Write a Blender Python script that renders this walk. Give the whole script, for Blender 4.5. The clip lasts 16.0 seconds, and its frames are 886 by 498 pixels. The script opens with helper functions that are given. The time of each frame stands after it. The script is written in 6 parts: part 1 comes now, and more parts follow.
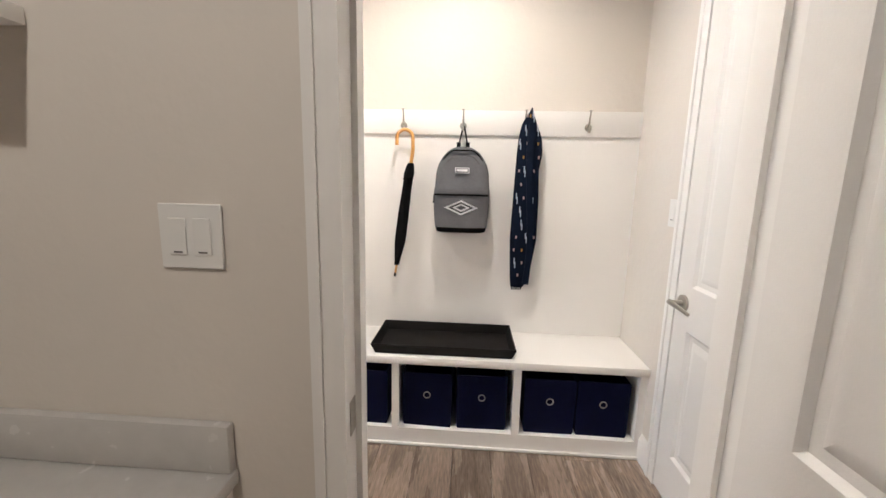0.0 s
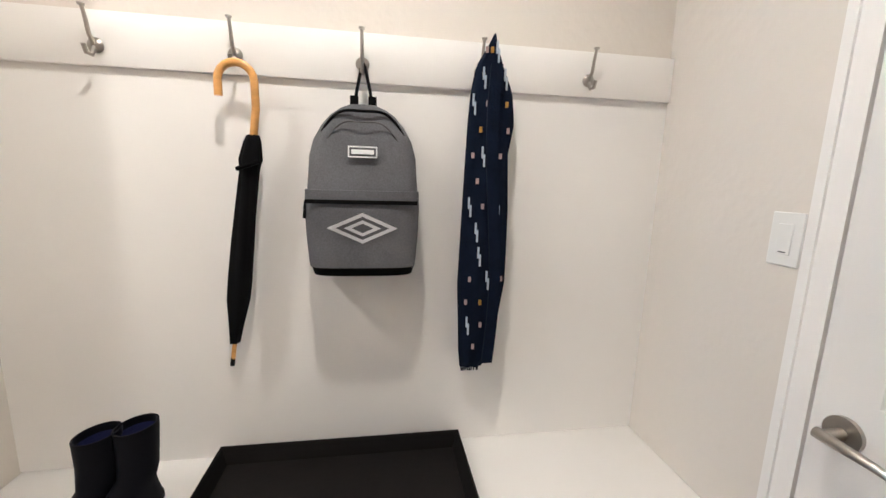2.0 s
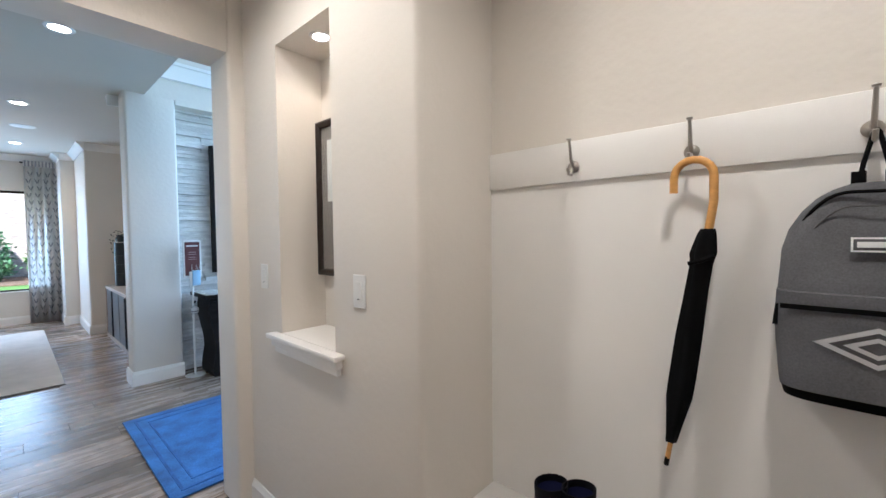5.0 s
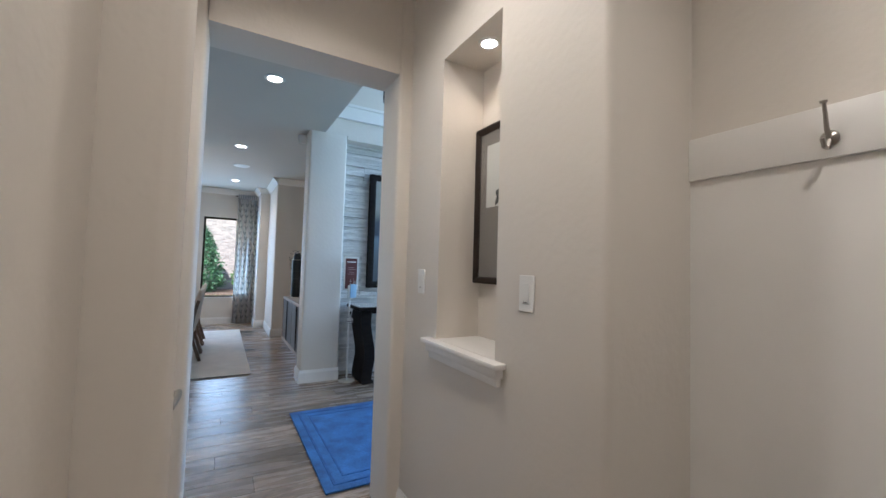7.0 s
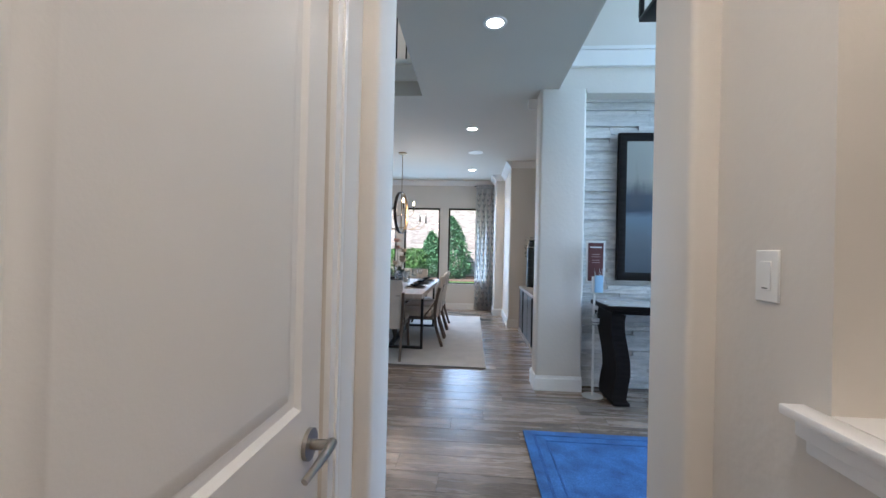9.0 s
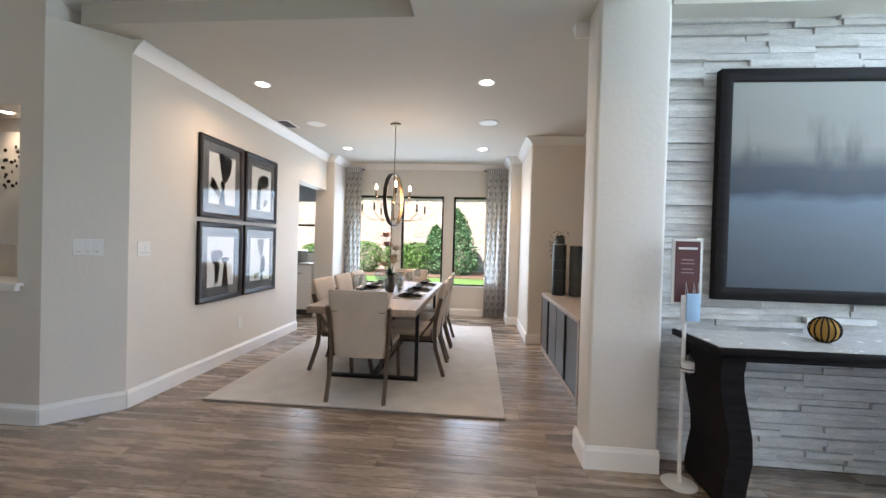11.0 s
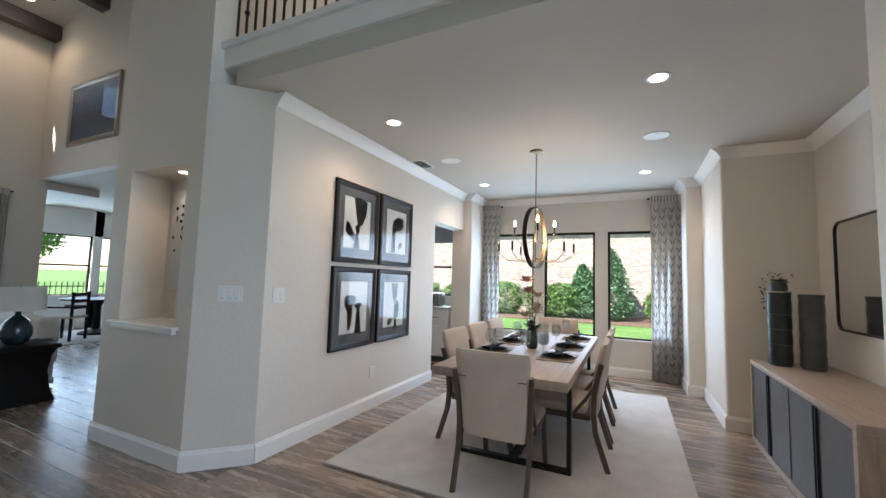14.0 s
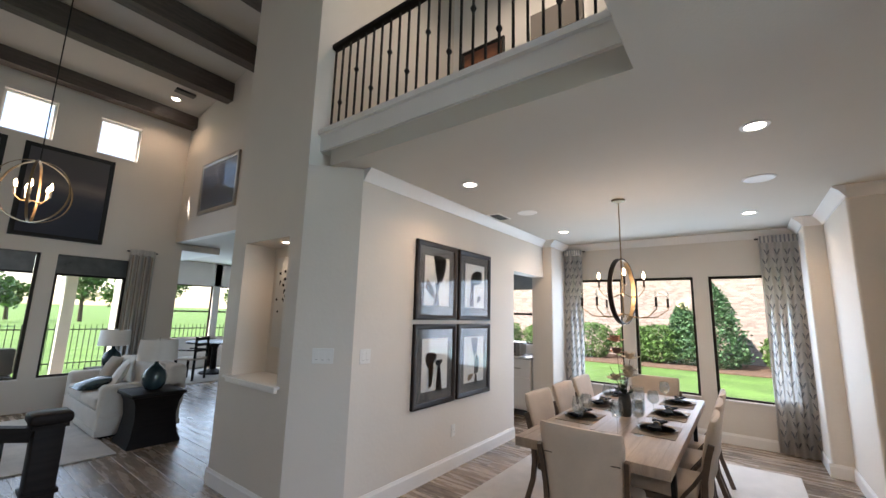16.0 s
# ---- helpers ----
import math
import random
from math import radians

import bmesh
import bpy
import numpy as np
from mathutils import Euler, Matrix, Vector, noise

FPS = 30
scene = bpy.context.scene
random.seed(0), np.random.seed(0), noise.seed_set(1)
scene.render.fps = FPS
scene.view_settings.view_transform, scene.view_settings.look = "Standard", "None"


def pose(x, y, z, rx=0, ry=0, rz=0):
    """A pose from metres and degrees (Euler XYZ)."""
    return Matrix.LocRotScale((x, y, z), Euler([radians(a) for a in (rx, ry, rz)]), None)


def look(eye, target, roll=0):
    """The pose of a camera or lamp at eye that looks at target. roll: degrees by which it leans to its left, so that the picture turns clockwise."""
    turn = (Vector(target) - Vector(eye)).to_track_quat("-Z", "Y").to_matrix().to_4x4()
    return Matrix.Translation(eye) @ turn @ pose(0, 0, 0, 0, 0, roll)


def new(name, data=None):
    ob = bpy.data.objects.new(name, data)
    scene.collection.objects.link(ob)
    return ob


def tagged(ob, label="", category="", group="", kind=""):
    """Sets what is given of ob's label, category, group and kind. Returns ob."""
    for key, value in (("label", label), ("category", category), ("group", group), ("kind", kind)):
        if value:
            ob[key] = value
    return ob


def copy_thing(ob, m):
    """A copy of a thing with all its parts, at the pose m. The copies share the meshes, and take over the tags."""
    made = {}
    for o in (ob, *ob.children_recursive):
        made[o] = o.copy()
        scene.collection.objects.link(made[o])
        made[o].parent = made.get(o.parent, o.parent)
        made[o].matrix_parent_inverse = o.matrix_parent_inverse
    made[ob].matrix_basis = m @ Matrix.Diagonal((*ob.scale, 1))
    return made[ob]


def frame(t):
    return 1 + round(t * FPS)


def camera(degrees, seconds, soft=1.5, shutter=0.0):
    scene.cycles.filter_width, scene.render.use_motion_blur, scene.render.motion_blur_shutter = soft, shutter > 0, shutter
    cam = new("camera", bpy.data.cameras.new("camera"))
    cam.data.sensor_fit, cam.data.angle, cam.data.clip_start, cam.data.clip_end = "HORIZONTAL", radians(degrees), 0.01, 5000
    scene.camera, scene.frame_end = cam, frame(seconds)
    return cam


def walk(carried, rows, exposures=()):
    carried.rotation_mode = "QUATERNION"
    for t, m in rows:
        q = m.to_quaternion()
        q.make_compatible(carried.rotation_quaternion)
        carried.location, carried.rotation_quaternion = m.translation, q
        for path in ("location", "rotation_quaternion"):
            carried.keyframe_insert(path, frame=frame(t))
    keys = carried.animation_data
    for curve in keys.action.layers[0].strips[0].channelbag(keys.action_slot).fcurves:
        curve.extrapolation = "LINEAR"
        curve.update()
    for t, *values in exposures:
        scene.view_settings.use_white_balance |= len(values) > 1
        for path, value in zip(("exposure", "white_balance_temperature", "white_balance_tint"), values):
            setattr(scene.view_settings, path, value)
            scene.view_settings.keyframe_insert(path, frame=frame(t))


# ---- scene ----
cam = camera(96.8, 16.0)
PATH = [
    (0, (0.35, 0.426, 1.308), (0.222, 2.394, 0.973), 1.3),
    (0.5, (0.401, 0.605, 1.295), (0.555, 2.57, 0.955), 1.3),
    (1, (0.429, 0.875, 1.338), (0.712, 2.825, 0.991), 1.4),
    (1.5, (0.392, 1.189, 1.317), (0.708, 3.133, 0.971), 1.5),
    (2, (0.35, 1.442, 1.303), (0.664, 3.388, 0.963), 1.6),
    (2.5, (0.359, 1.604, 1.399), (0.484, 3.575, 1.083), 1.7),
    (3, (0.33, 1.609, 1.411), (0.112, 3.589, 1.225), 1.2),
    (3.5, (0.279, 1.548, 1.398), (-0.326, 3.451, 1.284), 1.2),
    (4, (0.252, 1.48, 1.402), (-0.724, 3.222, 1.289), 0.7),
    (4.5, (0.239, 1.432, 1.361), (-1.0, 3.002, 1.332), 1.7),
    (4.7, (0.219, 1.409, 1.399), (-1.069, 2.937, 1.328), 0.5),
    (7, (0.023, 1.358, 1.275), (-1.718, 2.337, 1.369), 1.7),
    (7.5, (-0.168, 1.37, 1.238), (-2.077, 1.961, 1.323), 1.7),
    (8.2, (-0.391, 1.488, 1.235), (-2.386, 1.631, 1.268), 1.4),
    (9, (-0.758, 1.545, 1.245), (-2.752, 1.396, 1.254), 1.3),
    (9.2, (-0.883, 1.526, 1.257), (-2.875, 1.351, 1.261), 1.2),
    (11.3, (-2.192, 1.461, 1.29), (-4.184, 1.287, 1.266), 1.6),
    (11.5, (-2.292, 1.446, 1.29), (-4.283, 1.257, 1.275), 1.6),
    (12, (-2.486, 1.364, 1.309), (-4.467, 1.086, 1.304), 1.6),
    (12.5, (-2.606, 1.339, 1.326), (-4.576, 0.992, 1.365), 1.7),
    (13, (-2.66, 1.35, 1.351), (-4.615, 0.935, 1.438), 1.6),
    (13.5, (-2.676, 1.341, 1.349), (-4.578, 0.739, 1.5), 1.5),
    (14, (-2.662, 1.332, 1.346), (-4.461, 0.473, 1.503), 1.7),
    (14.5, (-2.649, 1.308, 1.341), (-4.331, 0.237, 1.496), 1.6),
    (15, (-2.653, 1.317, 1.399), (-4.272, 0.153, 1.563), 1.6),
    (15.5, (-2.639, 1.322, 1.49), (-4.237, 0.133, 1.663), 1.7),
    (16, (-2.611, 1.358, 1.546), (-4.185, 0.168, 1.872), 1.6),
]
EXPOSURES = [(0.0, 2.75, 5700, 12), (0.7, 2.56, 5650, 11), (2.2, 2.5, 5600, 11), (4.0, 2.26, 5450, 11), (7.0, 1.4, 5600, 12), (7.5, 1.5, 5600, 12), (8.5, 1.7, 5650, 13), (9.2, 1.55, 5750, 14), (11.3, 1.92, 7050, 19), (13.0, 1.8, 7000, 18), (14.0, 1.68, 6500, 15), (15.0, 1.62, 6700, 17), (16.0, 1.6, 7000, 20)]
walk(cam, [(t, look(eye, target, roll)) for t, eye, target, roll in PATH], EXPOSURES)

# ---- world and sun ----
world = bpy.data.worlds.new("world")
scene.world = world
world.use_nodes = True
wn = world.node_tree.nodes
sky = wn.new("ShaderNodeTexSky")
sky.sky_type, sky.sun_disc = "NISHITA", False
sky.sun_elevation, sky.sun_rotation = radians(42), radians(246)
wn["Background"].inputs["Strength"].default_value = 0.15
world.node_tree.links.new(sky.outputs["Color"], wn["Background"].inputs["Color"])
sun = new("sun", bpy.data.lights.new("sun", "SUN"))
sun.data.energy, sun.data.angle, sun.data.color = 3.8, radians(1), (1.0, 0.95, 0.87)
sun.matrix_world = look((0, 0, 20), (-9, 4, 11))

WARM = (1.0, 0.77, 0.53)
SOFT = (1.0, 0.87, 0.70)
DAY = (0.50, 0.735, 1.0)


def area(name, eye, target, w, h, power, colour):
    d = bpy.data.lights.new(name, "AREA")
    d.shape, d.size, d.size_y, d.energy, d.color = "RECTANGLE", w, h, power, colour
    ob = new(name, d)
    ob.matrix_world = look(eye, target)
    return ob


def spot(name, x, y, z, power, colour, cone=150, blend=0.8, radius=0.05):
    d = bpy.data.lights.new(name, "SPOT")
    d.energy, d.color, d.spot_size, d.spot_blend, d.shadow_soft_size = power, colour, radians(cone), blend, radius
    ob = new(name, d)
    ob.matrix_world = look((x, y, z), (x, y - 0.0001, z - 1))
    return ob


def bulb(name, x, y, z, power, colour, radius=0.06):
    d = bpy.data.lights.new(name, "POINT")
    d.energy, d.color, d.shadow_soft_size = power, colour, radius
    ob = new(name, d)
    ob.location = (x, y, z)
    return ob


# daylight through the glazed openings
area("window_light_dining", (-9.05, 0.5, 1.4), (0, 0.5, 1.0), 2.7, 1.6, 20.94, DAY)
area("window_light_living", (-3.0, -6.75, 1.5), (-3.0, 0, 1.2), 3.8, 1.6, 12.93, DAY)
area("window_light_nook", (-7.2, -9.8, 1.5), (-7.2, 0, 1.2), 3.0, 1.6, 20.21, DAY)
area("window_light_foyer", (-3.2, 5.5, 2.7), (-3.4, 0, 1.2), 1.9, 4.2, 41.82, DAY)
area("window_light_pantry", (-9.05, -2.1, 1.6), (0, -2.1, 1.2), 1.2, 1.0, 5.74, DAY)
# lamps
spot("mudroom_lamp", 0.25, 1.85, 2.70, 14.7, SOFT)
spot("corridor_lamp", -1.15, 1.66, 2.70, 13.86, SOFT)
spot("laundry_lamp", -0.2, 0.0, 2.68, 9.3, SOFT)
for i, (x, y) in enumerate(((-5.55, -0.57), (-5.55, 1.51), (-7.98, -0.57), (-7.98, 1.51))):
    spot("dining_lamp", x, y, 2.72, 8.28, WARM)
spot("hall_lamp", -3.33, 1.66, 2.72, 8.61, SOFT)
spot("niche_lamp", -1.32, 2.31, 2.23, 1.56, WARM)
spot("wall_niche_lamp", -4.56, -1.9, 2.12, 1.49, WARM)
bulb("dining_chandelier_light", -6.76, 0.44, 1.86, 5.17, WARM, 0.12)
bulb("living_chandelier_light", -3.2, -4.5, 2.75, 3.44, WARM, 0.1)
spot("loft_lamp", -5.5, -0.2, 5.8, 21.96, SOFT)
spot("living_lamp", -4.85, -6.35, 4.98, 5.74, WARM)


# ---- materials ----
def mat(name, base, rough=0.6, metal=0.0, var=0.08, scale=6.0, grain=0.0, grain_scale=120.0, bump=0.0, bump_scale=60.0,
        rand=0.0, island=False, stretch=(1, 1, 1), spec=0.5, sheen=0.0):
    """A procedural surface: base colour varied at a large and a fine scale, with relief."""
    m = bpy.data.materials.new(name)
    m.use_nodes = True
    nt = m.node_tree
    n, l = nt.nodes, nt.links
    b = n["Principled BSDF"]
    b.inputs["Metallic"].default_value = metal
    b.inputs["Specular IOR Level"].default_value = spec
    b.inputs["Sheen Weight"].default_value = sheen
    co = n.new("ShaderNodeTexCoord")
    mp = n.new("ShaderNodeMapping")
    mp.inputs["Scale"].default_value = stretch
    l.new(co.outputs["Object"], mp.inputs["Vector"])
    if rand:
        info = n.new("ShaderNodeNewGeometry" if island else "ShaderNodeObjectInfo")
        shift = n.new("ShaderNodeVectorMath")
        shift.operation = "SCALE"
        shift.inputs[0].default_value = (37.0, 23.0, 11.0)
        l.new(info.outputs["Random Per Island" if island else "Random"], shift.inputs["Scale"])
        l.new(shift.outputs["Vector"], mp.inputs["Location"])
    big = n.new("ShaderNodeTexNoise")
    big.inputs["Scale"].default_value, big.inputs["Detail"].default_value = scale, 4
    l.new(mp.outputs["Vector"], big.inputs["Vector"])
    fine = n.new("ShaderNodeTexNoise")
    fine.inputs["Scale"].default_value, fine.inputs["Detail"].default_value = grain_scale, 3
    l.new(mp.outputs["Vector"], fine.inputs["Vector"])
    r1 = n.new("ShaderNodeMapRange")
    r1.inputs["To Min"].default_value, r1.inputs["To Max"].default_value = 1 - var, 1 + var
    r1.inputs["From Min"].default_value, r1.inputs["From Max"].default_value = 0.3, 0.7
    l.new(big.outputs["Fac"], r1.inputs["Value"])
    r2 = n.new("ShaderNodeMapRange")
    r2.inputs["To Min"].default_value, r2.inputs["To Max"].default_value = 1 - grain, 1 + grain
    r2.inputs["From Min"].default_value, r2.inputs["From Max"].default_value = 0.3, 0.7
    l.new(fine.outputs["Fac"], r2.inputs["Value"])
    mul = n.new("ShaderNodeMath")
    mul.operation = "MULTIPLY"
    l.new(r1.outputs[0], mul.inputs[0]), l.new(r2.outputs[0], mul.inputs[1])
    last = mul.outputs[0]
    if rand:
        if island:
            src = n.new("ShaderNodeNewGeometry").outputs["Random Per Island"]
        else:
            src = n.new("ShaderNodeObjectInfo").outputs["Random"]
        r3 = n.new("ShaderNodeMapRange")
        r3.inputs["To Min"].default_value, r3.inputs["To Max"].default_value = 1 - rand, 1 + rand
        l.new(src, r3.inputs["Value"])
        m2 = n.new("ShaderNodeMath")
        m2.operation = "MULTIPLY"
        l.new(last, m2.inputs[0]), l.new(r3.outputs[0], m2.inputs[1])
        last = m2.outputs[0]
    vm = n.new("ShaderNodeVectorMath")
    vm.operation = "SCALE"
    vm.inputs[0].default_value = base
    l.new(last, vm.inputs["Scale"])
    l.new(vm.outputs["Vector"], b.inputs["Base Color"])
    rr = n.new("ShaderNodeMapRange")
    rr.inputs["To Min"].default_value, rr.inputs["To Max"].default_value = max(0.02, rough - 0.07), min(1, rough + 0.07)
    l.new(big.outputs["Fac"], rr.inputs["Value"])
    l.new(rr.outputs[0], b.inputs["Roughness"])
    if bump:
        bt = n.new("ShaderNodeTexNoise")
        bt.inputs["Scale"].default_value, bt.inputs["Detail"].default_value = bump_scale, 2
        l.new(mp.outputs["Vector"], bt.inputs["Vector"])
        bp = n.new("ShaderNodeBump")
        bp.inputs["Strength"].default_value, bp.inputs["Distance"].default_value = bump, 0.004
        l.new(bt.outputs["Fac"], bp.inputs["Height"])
        l.new(bp.outputs["Normal"], b.inputs["Normal"])
    return m


def glow(name, colour, strength):
    m = bpy.data.materials.new(name)
    m.use_nodes = True
    b = m.node_tree.nodes["Principled BSDF"]
    b.inputs["Base Color"].default_value = (*colour, 1)
    b.inputs["Emission Color"].default_value = (*colour, 1)
    b.inputs["Emission Strength"].default_value = strength
    return m


def clear(name, tint=(1, 1, 1), rough=0.0, glassy=0.08):
    """Thin pane: mostly clear with a mirror share."""
    m = bpy.data.materials.new(name)
    m.use_nodes = True
    n, l = m.node_tree.nodes, m.node_tree.links
    out = n["Material Output"]
    tr = n.new("ShaderNodeBsdfTransparent")
    tr.inputs["Color"].default_value = (*tint, 1)
    gl = n.new("ShaderNodeBsdfGlossy")
    gl.inputs["Roughness"].default_value = rough
    mix = n.new("ShaderNodeMixShader")
    mix.inputs[0].default_value = glassy
    l.new(tr.outputs[0], mix.inputs[1]), l.new(gl.outputs[0], mix.inputs[2])
    l.new(mix.outputs[0], out.inputs["Surface"])
    return m


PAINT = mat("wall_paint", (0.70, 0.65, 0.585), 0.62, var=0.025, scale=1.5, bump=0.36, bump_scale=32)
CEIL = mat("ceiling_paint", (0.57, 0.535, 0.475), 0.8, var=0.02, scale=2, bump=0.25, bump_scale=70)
TRIM = mat("white_trim_paint", (0.83, 0.81, 0.78), 0.35, var=0.02, scale=3)
DOORW = mat("white_door_paint", (0.78, 0.76, 0.73), 0.38, var=0.02, scale=3, bump=0.05, bump_scale=200)
PLANK = mat("grey_oak_plank", (0.262, 0.198, 0.150), 0.27, var=0.36, scale=3.0, grain=0.30, grain_scale=24, rand=0.34,
            stretch=(6, 0.7, 1), bump=0.06, bump_scale=40)
PLANKJ = mat("grey_oak_plank_field", (0.262, 0.198, 0.150), 0.27, var=0.36, scale=3.0, grain=0.30, grain_scale=24, rand=0.34,
             island=True, stretch=(6, 0.7, 1), bump=0.06, bump_scale=40)
SUB = mat("dark_joint", (0.04, 0.032, 0.026), 0.8)
STONE = mat("ledger_stone", (0.60, 0.585, 0.56), 0.75, var=0.14, scale=9, grain=0.12, grain_scale=70, rand=0.12, bump=0.8, bump_scale=30, stretch=(1, 1, 4))
NICKEL = mat("satin_nickel", (0.42, 0.39, 0.35), 0.30, 1.0, var=0.05)
BLACKM = mat("black_iron", (0.018, 0.017, 0.016), 0.45, 0.6, var=0.1)
DARKW = mat("espresso_wood", (0.014, 0.011, 0.010), 0.48, var=0.3, scale=5, stretch=(1, 1, 8), spec=0.07)
FRAMEW = mat("dark_bronze_frame", (0.022, 0.015, 0.012), 0.42, var=0.3, scale=8, spec=0.2)
TRAY = mat("black_tray_metal", (0.006, 0.005, 0.0045), 0.55, var=0.3, scale=12, bump=0.1, spec=0.15)
RUBBER = mat("black_rubber", (0.004, 0.004, 0.006), 0.6, var=0.2, scale=15, spec=0.12)
NAVY = mat("navy_canvas", (0.002, 0.003, 0.024), 0.9, spec=0.15, var=0.15, scale=10, grain=0.2, grain_scale=300, bump=0.3, bump_scale=300)
GREYC = mat("grey_backpack_cloth", (0.115, 0.115, 0.122), 0.85, var=0.16, scale=9, grain=0.14, grain_scale=280, bump=0.8, bump_scale=17, spec=0.25)
BLACKC = mat("black_cloth", (0.004, 0.004, 0.0045), 0.9, spec=0.1, var=0.2, scale=20, bump=0.4, bump_scale=25)
SCARFM = mat("navy_scarf_wool", (0.005, 0.009, 0.020), 0.95, spec=0.12, var=0.2, scale=20, bump=0.4, bump_scale=160)
WHITEC = mat("white_print", (0.86, 0.86, 0.86), 0.7)
PALE = mat("pale_stitch", (0.42, 0.47, 0.54), 0.8)
PINK = mat("pink_stitch", (0.36, 0.25, 0.24), 0.8)
OCHRE = mat("ochre_stitch", (0.35, 0.18, 0.03), 0.8)
BAMBOO = mat("honey_cane", (0.62, 0.32, 0.09), 0.35, var=0.15, scale=15, stretch=(1, 1, 4))
COUNTER = mat("pale_quartz", (0.55, 0.53, 0.50), 0.25, var=0.04, scale=20)
PLASTIC = mat("white_plastic", (0.78, 0.77, 0.74), 0.35, var=0.01)
SLOT = mat("dark_slot", (0.05, 0.05, 0.05), 0.6)
CREAM = mat("cream_linen", (0.56, 0.47, 0.385), 0.9, var=0.06, scale=7, grain=0.10, grain_scale=350, bump=0.25, bump_scale=350, sheen=0.2)
CHAIRW = mat("taupe_wood", (0.10, 0.068, 0.048), 0.42, var=0.2, scale=6, stretch=(1, 1, 6))
TABLEW = mat("bleached_oak", (0.38, 0.30, 0.24), 0.42, var=0.14, scale=5, grain=0.12, grain_scale=60, stretch=(0.6, 8, 1))
RUGM = mat("pale_wool_rug", (0.58, 0.55, 0.515), 0.97, var=0.10, scale=5, grain=0.16, grain_scale=140, bump=0.7, bump_scale=180)
BLUER = mat("blue_wool_rug", (0.045, 0.14, 0.36), 0.95, var=0.35, scale=7, grain=0.2, grain_scale=130, bump=0.7, bump_scale=120)
BLUED = mat("dark_blue_wool", (0.03, 0.10, 0.28), 0.95, var=0.3, scale=9, grain=0.2, grain_scale=130, bump=0.6, bump_scale=120)
SLATE = mat("grey_slate_panel", (0.078, 0.076, 0.075), 0.45, var=0.25, scale=4, grain=0.1, grain_scale=40, stretch=(1, 1, 0.4))
VASE1 = mat("charcoal_ceramic", (0.020, 0.025, 0.026), 0.32, var=0.3, scale=8)
VASE2 = mat("grey_ceramic", (0.055, 0.06, 0.058), 0.3, var=0.3, scale=8)
MIRROR = mat("mirror_silver", (0.85, 0.85, 0.85), 0.02, 1.0, var=0.0)
MIRROR.node_tree.nodes["Principled BSDF"].inputs["Roughness"].default_value = 0.02
LEAF = mat("foliage", (0.085, 0.185, 0.085), 0.55, var=0.4, scale=3, rand=0.5, island=True)
LEAF2 = mat("hedge_leaf", (0.10, 0.20, 0.05), 0.55, var=0.4, scale=3, rand=0.45, island=True)
GRASS = mat("lawn", (0.12, 0.24, 0.05), 0.9, var=0.25, scale=0.8, grain=0.35, grain_scale=30, bump=0.8, bump_scale=30)
MULCH = mat("mulch", (0.16, 0.10, 0.07), 0.95, var=0.3, scale=6, grain=0.4, grain_scale=40, bump=1, bump_scale=25)
BRICKM = mat("tan_brick", (0.47, 0.38, 0.34), 0.85, var=0.10, scale=3, grain=0.15, grain_scale=60, rand=0.25, island=True)
MORTAR = mat("mortar", (0.55, 0.51, 0.48), 0.95, var=0.08)
ROOF = mat("shingle", (0.08, 0.075, 0.07), 0.9, var=0.2, scale=12)
BARK = mat("bark", (0.09, 0.065, 0.045), 0.9, var=0.3, scale=20)
CURT = mat("pale_print_linen", (0.74, 0.72, 0.69), 0.9, var=0.05, scale=8, grain=0.08, grain_scale=300, bump=0.2, bump_scale=300)
CURTD = mat("grey_leaf_print", (0.32, 0.33, 0.34), 0.9)
SHEER = mat("pale_striped_curtain", (0.58, 0.56, 0.53), 0.9, var=0.05)
TANC = mat("tan_stripe", (0.30, 0.25, 0.20), 0.9)
SOFA = mat("white_slipcover", (0.62, 0.58, 0.53), 0.9, var=0.05, scale=6, grain=0.06, grain_scale=250, bump=0.3, bump_scale=12)
SHADE = mat("white_lampshade", (0.72, 0.69, 0.64), 0.8, var=0.02)
TEAL = mat("teal_glaze", (0.03, 0.055, 0.06), 0.15, var=0.3, scale=6)
BEAM = mat("grey_brown_beam", (0.085, 0.065, 0.052), 0.6, var=0.25, scale=4, grain=0.2, grain_scale=30, stretch=(0.5, 6, 6))
BRASS = mat("aged_brass", (0.30, 0.22, 0.13), 0.35, 1.0, var=0.1)
PEACH = mat("peach_petal", (0.66, 0.42, 0.33), 0.7, var=0.15, scale=20)
PETAL = mat("cream_petal", (0.72, 0.62, 0.50), 0.7, var=0.12, scale=20)
GREEN = mat("dull_green_leaf", (0.045, 0.065, 0.03), 0.6, var=0.3, scale=15)
PAPER = mat("white_paper", (0.72, 0.71, 0.68), 0.7, var=0.02)
MAT = mat("grey_mat_board", (0.085, 0.083, 0.082), 0.8, var=0.05)
TAUPEM = mat("taupe_mat_board", (0.22, 0.20, 0.185), 0.8, var=0.04)
INK = mat("ink", (0.05, 0.052, 0.06), 0.7, var=0.4, scale=12)
INKG = mat("grey_wash", (0.20, 0.20, 0.21), 0.7, var=0.4, scale=14)
SEPIA = mat("sepia_wash", (0.36, 0.25, 0.16), 0.7, var=0.3, scale=14)
MAROON = mat("maroon_card", (0.10, 0.028, 0.028), 0.45, var=0.1)
MASKB = mat("blue_mask_cloth", (0.35, 0.55, 0.75), 0.9)
NAPKIN = mat("black_napkin", (0.005, 0.005, 0.006), 0.85, spec=0.1, bump=0.3, bump_scale=40)
